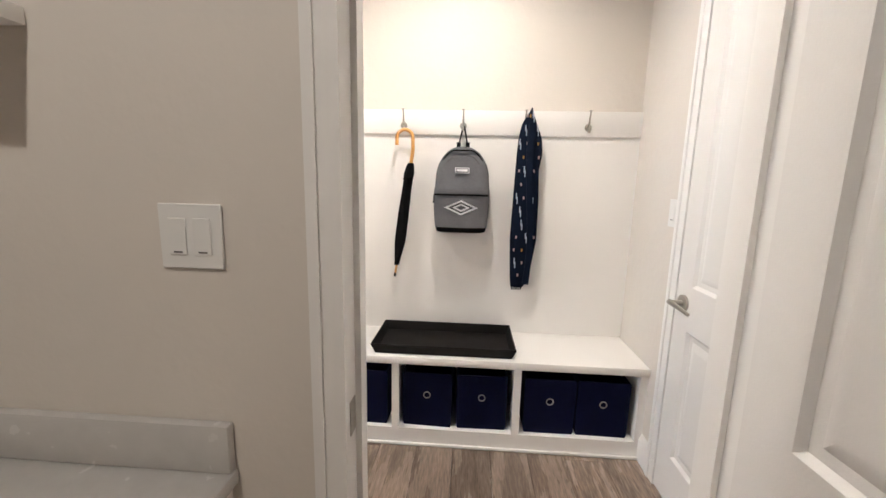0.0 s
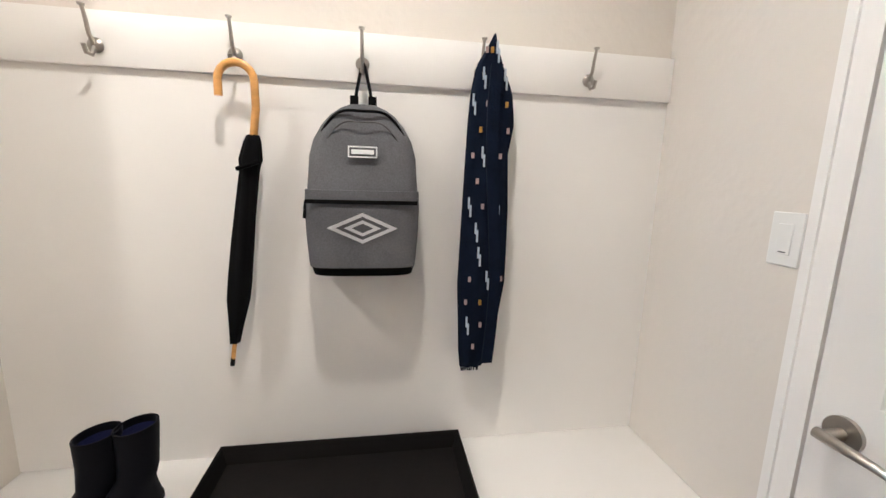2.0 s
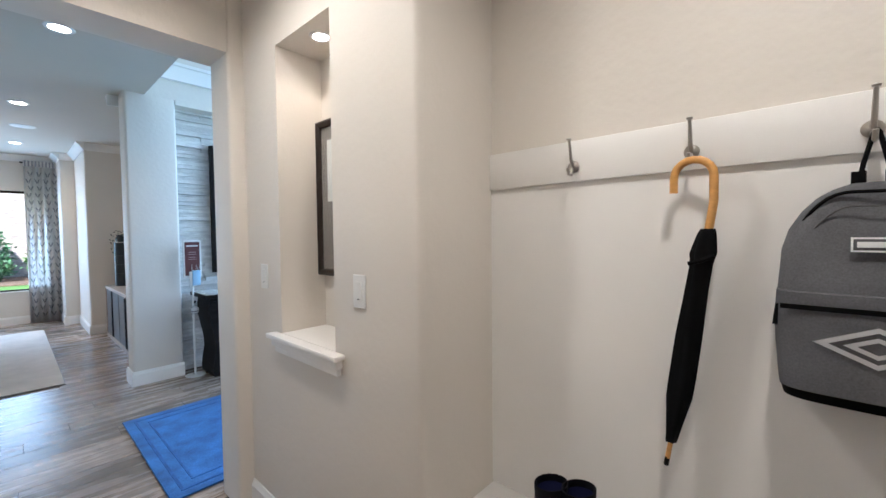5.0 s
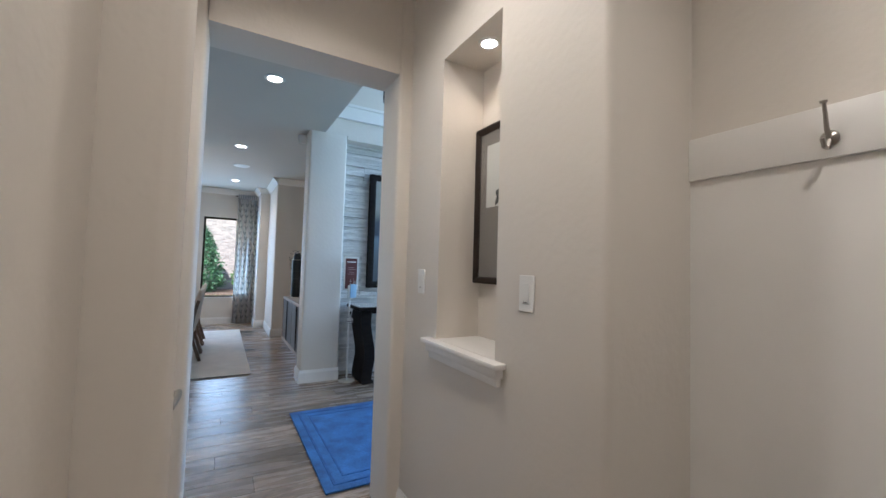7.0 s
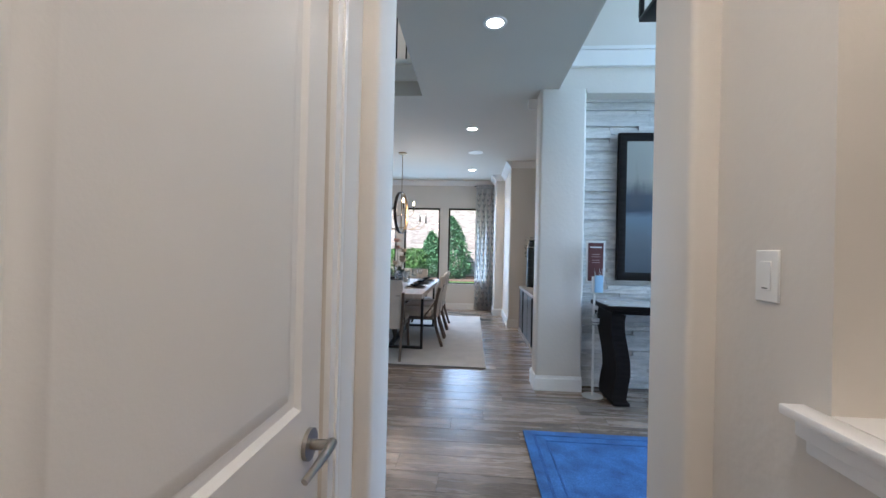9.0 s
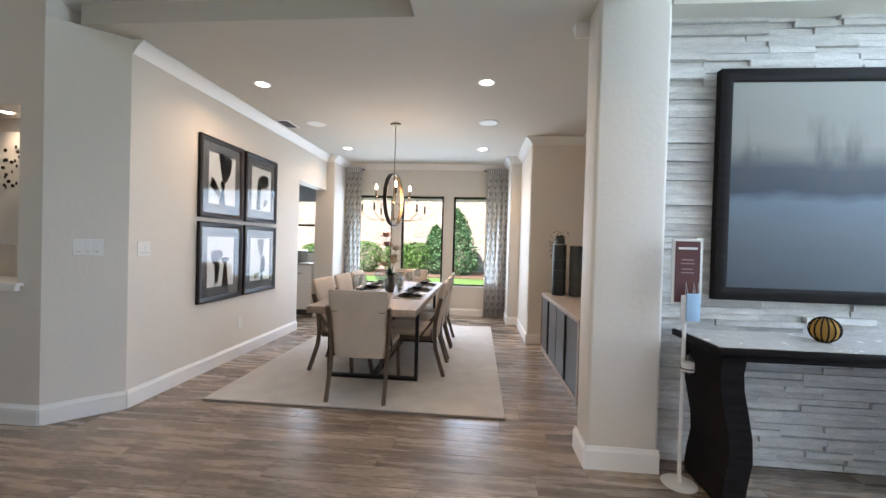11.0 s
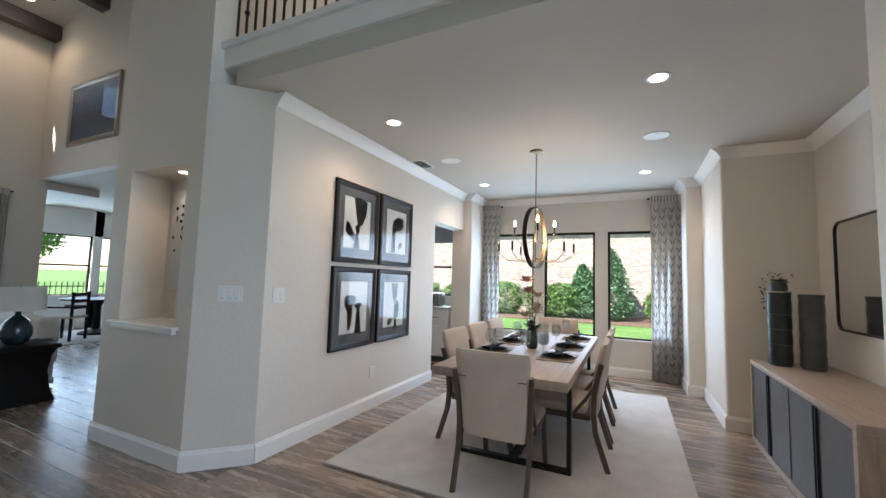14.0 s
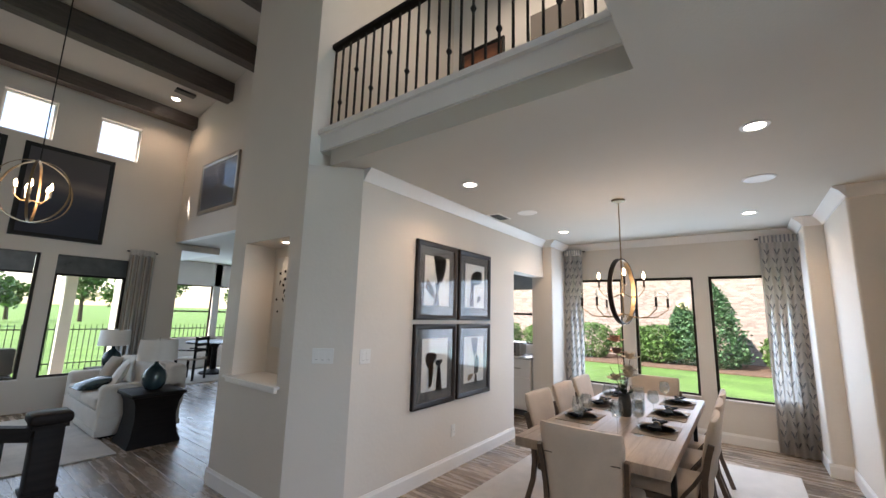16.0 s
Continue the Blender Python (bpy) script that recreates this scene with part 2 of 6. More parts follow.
PLATE = mat("bronze_charger", (0.08, 0.055, 0.045), 0.3, 0.3)
GLASS = clear("window_glass", (0.98, 1.0, 0.99), 0.0, 0.03)
PICGLASS = clear("picture_glass", (0.97, 0.98, 0.98), 0.01, 0.06)
WINEG = clear("wine_glass", (0.93, 0.95, 0.95), 0.02, 0.16)
LED = glow("lamp_diffuser", (1.0, 0.93, 0.82), 9.0)
FLAME = glow("bulb_glow", (1.0, 0.72, 0.42), 14.0)


def painting_mat(name, stops, noise_amt=0.5, scale=2.0, trees=None):
    """A soft landscape painting: bands of colour up the canvas, broken by noise."""
    m = bpy.data.materials.new(name)
    m.use_nodes = True
    n, l = m.node_tree.nodes, m.node_tree.links
    b = n["Principled BSDF"]
    b.inputs["Roughness"].default_value = 0.6
    co = n.new("ShaderNodeTexCoord")
    sep = n.new("ShaderNodeSeparateXYZ")
    l.new(co.outputs["Generated"], sep.inputs[0])
    no = n.new("ShaderNodeTexNoise")
    no.inputs["Scale"].default_value, no.inputs["Detail"].default_value = scale, 6
    mp = n.new("ShaderNodeMapping")
    mp.inputs["Scale"].default_value = (1, 1, 3)
    l.new(co.outputs["Generated"], mp.inputs["Vector"])
    l.new(mp.outputs["Vector"], no.inputs["Vector"])
    ma = n.new("ShaderNodeMath")
    ma.operation = "MULTIPLY_ADD"
    ma.inputs[1].default_value, ma.inputs[2].default_value = noise_amt, -noise_amt / 2
    l.new(no.outputs["Fac"], ma.inputs[0])
    ad = n.new("ShaderNodeMath")
    l.new(sep.outputs["Z"], ad.inputs[0]), l.new(ma.outputs[0], ad.inputs[1])
    cr = n.new("ShaderNodeValToRGB")
    e = cr.color_ramp.elements
    e[0].position, e[0].color = stops[0][0], (*stops[0][1], 1)
    e[1].position, e[1].color = stops[-1][0], (*stops[-1][1], 1)
    for p, c in stops[1:-1]:
        k = e.new(p)
        k.color = (*c, 1)
    l.new(ad.outputs[0], cr.inputs[0])
    l.new(cr.outputs[0], b.inputs["Base Color"])
    if trees:
        # blurred bare trees standing on the far shore
        tm = n.new("ShaderNodeMapping")
        tm.inputs["Scale"].default_value = (6, 6, 1.3)
        l.new(co.outputs["Generated"], tm.inputs["Vector"])
        tn = n.new("ShaderNodeTexNoise")
        tn.inputs["Scale"].default_value, tn.inputs["Detail"].default_value = 1.6, 3
        l.new(tm.outputs["Vector"], tn.inputs["Vector"])
        th = n.new("ShaderNodeMapRange")
        th.inputs["From Min"].default_value, th.inputs["From Max"].default_value = 0.47, 0.66
        l.new(tn.outputs["Fac"], th.inputs["Value"])
        band = n.new("ShaderNodeValToRGB")
        q = band.color_ramp.elements
        q[0].position, q[0].color = 0.46, (0, 0, 0, 1)
        q[1].position, q[1].color = 0.86, (0, 0, 0, 1)
        for p, v in ((0.52, 1.0), (0.70, 0.75)):
            k = q.new(p)
            k.color = (v, v, v, 1)
        l.new(sep.outputs["Z"], band.inputs[0])
        f = n.new("ShaderNodeMath")
        f.operation = "MULTIPLY"
        l.new(th.outputs[0], f.inputs[0]), l.new(band.outputs[0], f.inputs[1])
        mx = n.new("ShaderNodeMixRGB")
        mx.inputs[2].default_value = (*trees, 1)
        l.new(f.outputs[0], mx.inputs[0]), l.new(cr.outputs[0], mx.inputs[1])
        l.new(mx.outputs[0], b.inputs["Base Color"])
    return m


LAND = painting_mat("misty_landscape", [(0.0, (0.05, 0.06, 0.075)), (0.28, (0.10, 0.12, 0.14)), (0.42, (0.12, 0.16, 0.20)), (0.47, (0.025, 0.035, 0.055)),
                                        (0.58, (0.05, 0.06, 0.075)), (0.70, (0.27, 0.26, 0.23)), (1.0, (0.30, 0.30, 0.27))], 0.12, 3.0, (0.055, 0.055, 0.06))
SEA = painting_mat("dusk_seascape", [(0.0, (0.010, 0.014, 0.028)), (0.35, (0.016, 0.022, 0.042)), (0.5, (0.05, 0.05, 0.06)), (0.6, (0.17, 0.14, 0.13)), (0.72, (0.07, 0.065, 0.07)),
                                     (1.0, (0.06, 0.058, 0.065))], 0.12, 2.5)
ORANGE = painting_mat("rust_abstract", [(0.0, (0.03, 0.015, 0.01)), (0.4, (0.22, 0.07, 0.03)), (0.7, (0.30, 0.12, 0.06)), (1.0, (0.08, 0.03, 0.02))], 0.5, 3.0)
# the photo's blue tones, with a bright reflection put into the colour stops
HORSE = painting_mat("blue_grey_photo_and_reflection", [(0.0, (0.04, 0.055, 0.10)), (0.4, (0.015, 0.022, 0.05)), (0.6, (0.05, 0.08, 0.16)), (1.0, (0.22, 0.27, 0.36))], 0.5, 3.5)


# ---- building helpers ----
def box(bm, x0, x1, y0, y1, z0, z1, bevel=0.0, seg=2):
    if x1 < x0: x0, x1 = x1, x0
    if y1 < y0: y0, y1 = y1, y0
    if z1 < z0: z0, z1 = z1, z0
    v = [bm.verts.new((x, y, z)) for x in (x0, x1) for y in (y0, y1) for z in (z0, z1)]
    f = [bm.faces.new([v[i] for i in q]) for q in ((0, 1, 3, 2), (4, 6, 7, 5), (0, 4, 5, 1), (2, 3, 7, 6), (0, 2, 6, 4), (1, 5, 7, 3))]
    if bevel:
        es = list({e for a in f for e in a.edges})
        bmesh.ops.bevel(bm, geom=es, offset=bevel, segments=seg, profile=0.5, affect="EDGES")
    return bm


def B(*a, bevel=0.0, seg=2):
    return box(bmesh.new(), *a, bevel=bevel, seg=seg)


def rings(bm, loops, cap=True):
    """Skins a list of closed loops of equal length."""
    vs = [[bm.verts.new(p) for p in lp] for lp in loops]
    n = len(vs[0])
    for a, b in zip(vs, vs[1:]):
        for i in range(n):
            bm.faces.new((a[i], a[(i + 1) % n], b[(i + 1) % n], b[i]))
    if cap:
        bm.faces.new(vs[0][::-1]), bm.faces.new(vs[-1])
    return bm


def lathe(bm, profile, x=0, y=0, z=0, n=20):
    return rings(bm, [[(x + r * math.cos(2 * math.pi * i / n), y + r * math.sin(2 * math.pi * i / n), z + h) for i in range(n)] for r, h in profile])


def tube(bm, pts, r, n=8):
    """Sweeps a round section along pts; r: one radius or one for each point."""
    pts = [Vector(p) for p in pts]
    rs = r if isinstance(r, (list, tuple)) else [r] * len(pts)
    loops = []
    side = None
    for i, p in enumerate(pts):
        d = (pts[min(i + 1, len(pts) - 1)] - pts[max(i - 1, 0)]).normalized()
        if side is None:
            side = d.cross(Vector((0, 0, 1)))
            if side.length < 0.1: side = d.cross(Vector((1, 0, 0)))
        side = (side - d * side.dot(d)).normalized()
        up = side.cross(d)
        loops.append([p + (side * math.cos(2 * math.pi * k / n) + up * math.sin(2 * math.pi * k / n)) * rs[i] for k in range(n)])
    return rings(bm, loops)


def sweep(bm, pts, w, d, across):
    """Sweeps a flat bar of width w (along across) and depth d along pts."""
    pts = [Vector(p) for p in pts]
    ac = Vector(across).normalized()
    loops = []
    for i, p in enumerate(pts):
        t = (pts[min(i + 1, len(pts) - 1)] - pts[max(i - 1, 0)]).normalized()
        u = t.cross(ac).normalized()
        loops.append([p + ac * a * w / 2 + u * b * d / 2 for a, b in ((-1, -1), (1, -1), (1, 1), (-1, 1))])
    return rings(bm, loops)


def prism(bm, pts, z0, z1):
    return rings(bm, [[(x, y, z) for x, y in pts] for z in (z0, z1)])


def finish(name, bm, material, smooth=None):
    bmesh.ops.recalc_face_normals(bm, faces=bm.faces)
    me = bpy.data.meshes.new(name)
    bm.to_mesh(me)
    bm.free()
    me.materials.append(material)
    if smooth is not None:
        me.shade_smooth()
        if smooth < 180:
            me.set_sharp_from_angle(angle=radians(smooth))
    return me


def part(name, bm, material, parent, label="", smooth=40):
    ob = new(name, finish(name, bm, material, smooth))
    ob.parent = parent
    return tagged(ob, label)


def thing(name, loc, label, category, group="", rz=0):
    ob = new(name)
    ob.empty_display_size = 0.1
    ob.matrix_basis = pose(*loc, 0, 0, rz)
    return tagged(ob, label, category, group)


def solid(name, bm, material, label, category, group="", smooth=40):
    return tagged(new(name, finish(name, bm, material, smooth)), label, category, group)


def setting(name, bm, material, label="", smooth=30):
    return tagged(new(name, finish(name, bm, material, smooth)), label, "", "", "structure")


# ---- the structure: walls ----
H = 2.74
TOP = 5.9
SM = 1.21  # face of the mudroom south wall


def round_post(bm, x0, x1, y0, y1, z0, z1, corners, r=0.025):
    """A wall block whose named corners (pairs of sign x, sign y) are bullnosed."""
    pts = []
    for sx, sy in ((-1, -1), (1, -1), (1, 1), (-1, 1)):
        cx, cy = (x0 if sx < 0 else x1), (y0 if sy < 0 else y1)
        if (sx, sy) in corners:
            a0 = math.atan2(sy, sx) - math.pi / 4
            for k in range(5):
                a = a0 + k * math.pi / 8
                pts.append((cx - sx * r + r * math.cos(a), cy - sy * r + r * math.sin(a)))
        else:
            pts.append((cx, cy))
    return prism(bm, pts, z0, z1)


setting("wall_mudroom_back", B(-0.65, 1.34, 2.59, 2.72, 0, H), PAINT)
setting("trim_mudroom_panel", B(-0.64, 1.215, 2.582, 2.59, 0.473, 1.555), TRIM, "white painted wall panel over the bench")
bm = B(1.215, 1.335, 2.045, 2.59, 0, H)
box(bm, 1.215, 1.335, SM, 1.335, 0, H), box(bm, 1.215, 1.335, 1.335, 2.045, 2.42, H)
setting("wall_mudroom_east", bm, PAINT)
setting("wall_closet_back", B(1.9, 2.0, 1.0, 2.72, 0, H), PAINT)
# south wall of mudroom and corridor, with the laundry doorway and a shut door
bm = B(0.865, 1.335, 1.09, SM, 0, H)
box(bm, 0.12, 0.865, 1.09, SM, 2.43, H)
box(bm, -0.695, 0.12, 1.09, SM, 0, H)
setting("wall_mudroom_south", bm, PAINT)
round_post(bm := bmesh.new(), -0.77, -0.622, SM, 1.302, 0, H, ((-1, 1), (1, 1)), 0.022)
setting("wall_stub", bm, PAINT, "painted wall stub between mudroom and corridor")
bm = B(-0.905, -0.695, 1.09, 1.21, 0, H)
box(bm, -1.645, -0.905, 1.09, 1.21, 2.43, H), box(bm, -2.13, -1.645, 1.09, 1.21, 0, H)
setting("wall_corridor_south", bm, PAINT)
# block between corridor and mudroom, with the picture niche
bm = round_post(bmesh.new(), -1.105, -0.64, 2.215, 2.72, 0, H, ((1, -1),))
box(bm, -2.13, -1.54, 2.215, 2.72, 0, H), box(bm, -1.54, -1.105, 2.215, 2.72, 0, 0.93)
box(bm, -1.54, -1.105, 2.215, 2.72, 2.24, H), box(bm, -1.54, -1.105, 2.44, 2.72, 0.93, 2.24)
setting("wall_corridor_north", bm, PAINT)
# cased-less opening from corridor to hall
bm = round_post(bmesh.new(), -2.13, -1.89, 1.21, 1.262, 0, H, ((1, 1), (-1, 1)), 0.02)
round_post(bm, -2.13, -1.89, 2.14, 2.215, 0, H, ((1, -1), (-1, -1)), 0.018)
box(bm, -2.13, -1.89, 1.262, 2.14, 2.295, H)
setting("wall_hall_opening", bm, PAINT)
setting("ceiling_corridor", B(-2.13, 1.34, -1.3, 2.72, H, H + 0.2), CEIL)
# laundry room
bm = B(-1.72, -1.6, -1.3, 1.09, 0, H)
box(bm, 1.335, 1.45, -1.3, 1.09, 0, H), box(bm, -1.6, 1.335, -1.42, -1.3, 0, H)
setting("wall_laundry", bm, PAINT)
# hall: walls above and beside the opening, up to the high ceiling
bm = B(-2.13, -2.01, 2.72, 5.6, 0, TOP)
box(bm, -2.13, -2.01, 1.09, 2.72, H + 0.2, TOP)
setting("wall_foyer_east", bm, PAINT)
bm = B(-2.13, -0.4, -1.42, 1.09, H + 0.2, TOP)
box(bm, -2.13, -1.72, -1.42, 1.09, 0, H + 0.2), box(bm, -0.5, -0.38, -6.9, -1.42, 0, TOP)
setting("wall_stair_side", bm, PAINT)
bm = B(-4.5, -4.2, 5.6, 5.75, 0, TOP)
box(bm, -2.2, -2.0, 5.6, 5.75, 0, TOP), box(bm, -4.2, -2.2, 5.6, 5.75, 4.8, TOP), box(bm, -4.2, -2.2, 5.6, 5.75, 0, 0.3)
setting("wall_foyer_north", bm, PAINT)
# pillar between dining room and foyer, the stone recess and the wall over it
setting("pillar_foyer", round_post(bmesh.new(), -4.625, -4.395, 2.14, 2.55, 0, H, ((1, -1), (-1, -1), (1, 1))), PAINT)
bm = B(-4.68, -4.395, 2.55, 5.6, 2.70, H)
box(bm, -4.68, -4.395, 2.3, 5.6, H, TOP), box(bm, -4.68, -4.62, 2.55, 5.6, 0, 2.70), box(bm, -4.62, -4.395, 4.75, 5.6, 0, 2.70)
setting("wall_foyer_west", bm, PAINT)
bm = B(-4.395, -4.355, 2.3, 5.6, 2.93, 3.07)
box(bm, -4.395, -4.335, 2.3, 5.6, 3.07, 3.10)
setting("trim_band_foyer", bm, TRIM)
# dining room
bm = B(-7.50, -4.735, -1.30, -1.11, 0, H)
box(bm, -8.53, -7.50, -1.30, -1.11, 2.16, H)
setting("wall_dining_south", bm, PAINT)
setting("wall_dining_corner", prism(bmesh.new(), [(-4.41, -1.425), (-4.735, -1.11), (-4.735, -1.425)], 0, H), PAINT)
bm = B(-9.35, -9.17, -0.97, -0.89, 0, H)
for y0, y1 in ((-0.11, 0.06), (0.84, 1.02), (1.80, 1.98)):
    box(bm, -9.35, -9.17, y0, y1, 0, H)
for y0, y1 in ((-0.89, -0.11), (0.06, 0.84), (1.02, 1.80)):
    box(bm, -9.35, -9.17, y0, y1, 0, 0.53), box(bm, -9.35, -9.17, y0, y1, 2.165, H)
setting("wall_dining_west", bm, PAINT)
bm = round_post(bmesh.new(), -9.35, -8.53, -1.30, -0.97, 0, H, ((1, 1),))
setting("wall_bay_south", bm, PAINT)
bm = round_post(bmesh.new(), -9.35, -8.53, 1.98, 2.98, 0, H, ((1, -1),))
round_post(bm, -8.53, -7.34, 2.155, 2.98, 0, H, ((1, -1),))
setting("wall_bay_north", bm, PAINT)
setting("wall_alcove_back", B(-7.34, -4.68, 2.88, 3.0, 0, H), PAINT)
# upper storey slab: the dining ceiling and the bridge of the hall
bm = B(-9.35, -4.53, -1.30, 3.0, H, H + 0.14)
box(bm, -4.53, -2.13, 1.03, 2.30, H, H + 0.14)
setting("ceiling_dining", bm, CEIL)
bm = B(-9.35, -4.53, -1.46, 2.3, H + 0.14, H + 0.34)
box(bm, -4.53, -2.13, 1.03, 2.30, H + 0.14, H + 0.34)
setting("floor_loft", bm, PAINT)
bm = B(-4.53, -4.505, -1.46, 1.03, 2.885, 3.03)
box(bm, -4.53, -4.475, -1.46, 1.055, 3.03, 3.075)
box(bm, -4.53, -2.13, 1.005, 1.03, 2.885, 3.03), box(bm, -4.475, -2.13, 0.975, 1.03, 3.03, 3.075)
setting("trim_balcony", bm, TRIM)
bm = B(-6.6, -6.45, -1.46, 2.3, 3.08, TOP)
box(bm, -6.45, -4.68, 2.215, 2.3, 3.08, TOP)
setting("wall_loft", bm, TRIM)
# wall with the second niche, and the tall wall over it
bm = round_post(bmesh.new(), -4.85, -4.41, -2.59, -2.33, 0, TOP, ((1, -1),))
box(bm, -4.85, -4.41, -2.33, -1.60, 0, 0.93), box(bm, -4.85, -4.41, -2.33, -1.60, 2.15, TOP), box(bm, -4.85, -4.72, -2.33, -1.60, 0.93, 2.15)
box(bm, -4.85, -4.41, -1.60, -1.425, 0, TOP)
box(bm, -6.45, -4.85, -1.58, -1.46, 3.08, TOP)
setting("wall_living_niche", bm, PAINT)
# living room
bm = B(-5.47, -5.35, -6.9, -2.47, 2.71, TOP)
box(bm, -5.47, -4.85, -2.59, -2.47, 0, TOP), box(bm, -5.47, -5.35, -3.4, -2.59, 0, 2.71)
setting("wall_living_west", bm, PAINT)
bm = bmesh.new()
XW = [(-0.38, -1.2, 0), (-1.2, -2.35, 1), (-2.35, -2.66, 0), (-2.66, -3.65, 1), (-3.65, -3.83, 0), (-3.83, -4.72, 1), (-4.72, -5.47, 0)]
for a, b, w in XW:
    if w:
        box(bm, b, a, -7.05, -6.9, 0, 0.45), box(bm, b, a, -7.05, -6.9, 2.29, 3.95)
    else:
        box(bm, b, a, -7.05, -6.9, 0, 3.95)
box(bm, -5.47, -0.38, -7.05, -6.9, 4.62, TOP)
for a, b in ((-0.38, -2.95), (-3.52, -4.04), (-4.60, -5.47)):
    box(bm, b, a, -7.05, -6.9, 3.95, 4.62)
box(bm, -3.52, -2.95, -7.05, -6.9, 3.95, 4.0)
box(bm, -4.60, -4.04, -7.05, -6.9, 3.95, 4.0)
setting("wall_living_south", bm, PAINT)
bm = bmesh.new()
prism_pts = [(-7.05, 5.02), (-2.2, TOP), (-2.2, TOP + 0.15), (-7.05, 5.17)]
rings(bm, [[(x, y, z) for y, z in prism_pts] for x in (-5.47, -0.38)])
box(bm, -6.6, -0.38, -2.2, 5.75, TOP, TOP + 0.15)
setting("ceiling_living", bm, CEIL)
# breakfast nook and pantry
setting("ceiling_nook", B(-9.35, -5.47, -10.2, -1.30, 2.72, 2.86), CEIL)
bm = B(-9.35, -8.6, -10.2, -10.05, 0, 2.72)
for a, b in ((-6.15, -5.35), (-7.62, -7.45)):
    box(bm, a, b, -10.2, -10.05, 0, 2.72)
box(bm, -8.6, -5.35, -10.2, -10.05, 0, 0.75), box(bm, -8.6, -5.35, -10.2, -10.05, 2.12, 2.72)
box(bm, -5.47, -5.35, -10.05, -6.95, 0, 2.72)
setting("wall_nook_south", bm, TRIM)
bm = B(-9.35, -9.2, -10.05, -2.75, 0, 2.72)
box(bm, -9.35, -9.2, -2.75, -1.45, 0, 1.05), box(bm, -9.35, -9.2, -2.75, -1.45, 2.12, 2.72), box(bm, -9.35, -9.2, -1.45, -1.30, 0, 2.72)
box(bm, -9.2, -5.47, -3.5, -3.4, 0, 2.72)
setting("wall_pantry", bm, PAINT)


# ---- trim ----
def crown(name, p0, p1, nx, ny):
    """Crown moulding from p0 to p1 under the ceiling; (nx, ny) points into the room."""
    prof = [(0, 0), (0, -0.10), (0.012, -0.10), (0.02, -0.085), (0.045, -0.045), (0.075, -0.02), (0.085, -0.012), (0.085, 0)]
    bm = bmesh.new()
    rings(bm, [[(p[0] + nx * a, p[1] + ny * a, H - 0.001 + c) for a, c in prof] for p in (p0, p1)])
    return setting(name, bm, TRIM)


crown("trim_crown_south", (-8.53, -1.11), (-4.735, -1.11), 0, 1)
crown("trim_crown_bay_south_end", (-8.53, -1.11), (-8.53, -0.97), 1, 0)
crown("trim_crown_bay_south", (-9.17, -0.97), (-8.45, -0.97), 0, 1)
crown("trim_crown_west", (-9.17, 1.98), (-9.17, -0.97), 1, 0)
crown("trim_crown_bay_north", (-9.17, 1.98), (-8.45, 1.98), 0, -1)
crown("trim_crown_bay_north_end", (-8.53, 1.98), (-8.53, 2.155), 1, 0)
crown("trim_crown_north", (-8.53, 2.155), (-7.26, 2.155), 0, -1)
crown("trim_crown_alcove_end", (-7.34, 2.155), (-7.34, 2.88), 1, 0)
crown("trim_crown_alcove", (-7.34, 2.88), (-4.68, 2.88), 0, -1)
crown("trim_crown_pillar_side", (-4.625, 2.06), (-4.625, 2.55), -1, 0)


def baseboard(name, p0, p1, nx, ny):
    prof = [(0, 0), (0, 0.135), (0.006, 0.135), (0.010, 0.118), (0.016, 0.108), (0.016, 0.0)]
    bm = bmesh.new()
    rings(bm, [[(p[0] + nx * a, p[1] + ny * a, 0.001 + c) for a, c in prof] for p in (p0, p1)])
    return setting(name, bm, TRIM)


for p0, p1, nx, ny in (((-7.50, -1.11), (-4.735, -1.11), 0, 1), ((-4.735, -1.11), (-4.41, -1.425), 0.7, 0.72), ((-4.41, -1.425), (-4.41, -2.59), 1, 0),
                       ((-4.41, -2.59), (-5.35, -2.59), 0, -1), ((-9.17, -0.97), (-9.17, 1.98), 1, 0), ((-9.17, -0.97), (-8.53, -0.97), 0, 1), ((-8.53, -1.3), (-8.53, -0.954), 1, 0),
                       ((-9.17, 1.98), (-8.53, 1.98), 0, -1), ((-8.53, 1.964), (-8.53, 2.155), 1, 0), ((-8.53, 2.155), (-7.324, 2.155), 0, -1),
                       ((-7.34, 2.155), (-7.34, 2.88), 1, 0), ((-7.34, 2.88), (-4.68, 2.88), 0, -1), ((-4.625, 2.14), (-4.625, 2.55), -1, 0),
                       ((-4.641, 2.14), (-4.379, 2.14), 0, -1), ((-4.395, 2.14), (-4.395, 2.55), 1, 0),
                       ((1.215, 2.105), (1.215, 2.205), -1, 0), ((-1.89, 2.215), (-0.64, 2.215), 0, -1), ((-0.64, 2.199), (-0.64, 2.205), 1, 0),
                       ((-0.90, 1.21), (-0.77, 1.21), 0, 1), ((-0.622, SM), (0.065, SM), 0, 1), ((-0.77, 1.302), (-0.622, 1.302), 0, 1), ((-0.622, 1.21), (-0.622, 1.318), 1, 0), ((-0.77, 1.21), (-0.77, 1.318), -1, 0), ((-2.13, 2.16), (-2.13, 5.6), -1, 0), ((-4.62, 2.55), (-4.62, 4.75), 1, 0)):
    baseboard("baseboard", p0, p1, nx, ny)


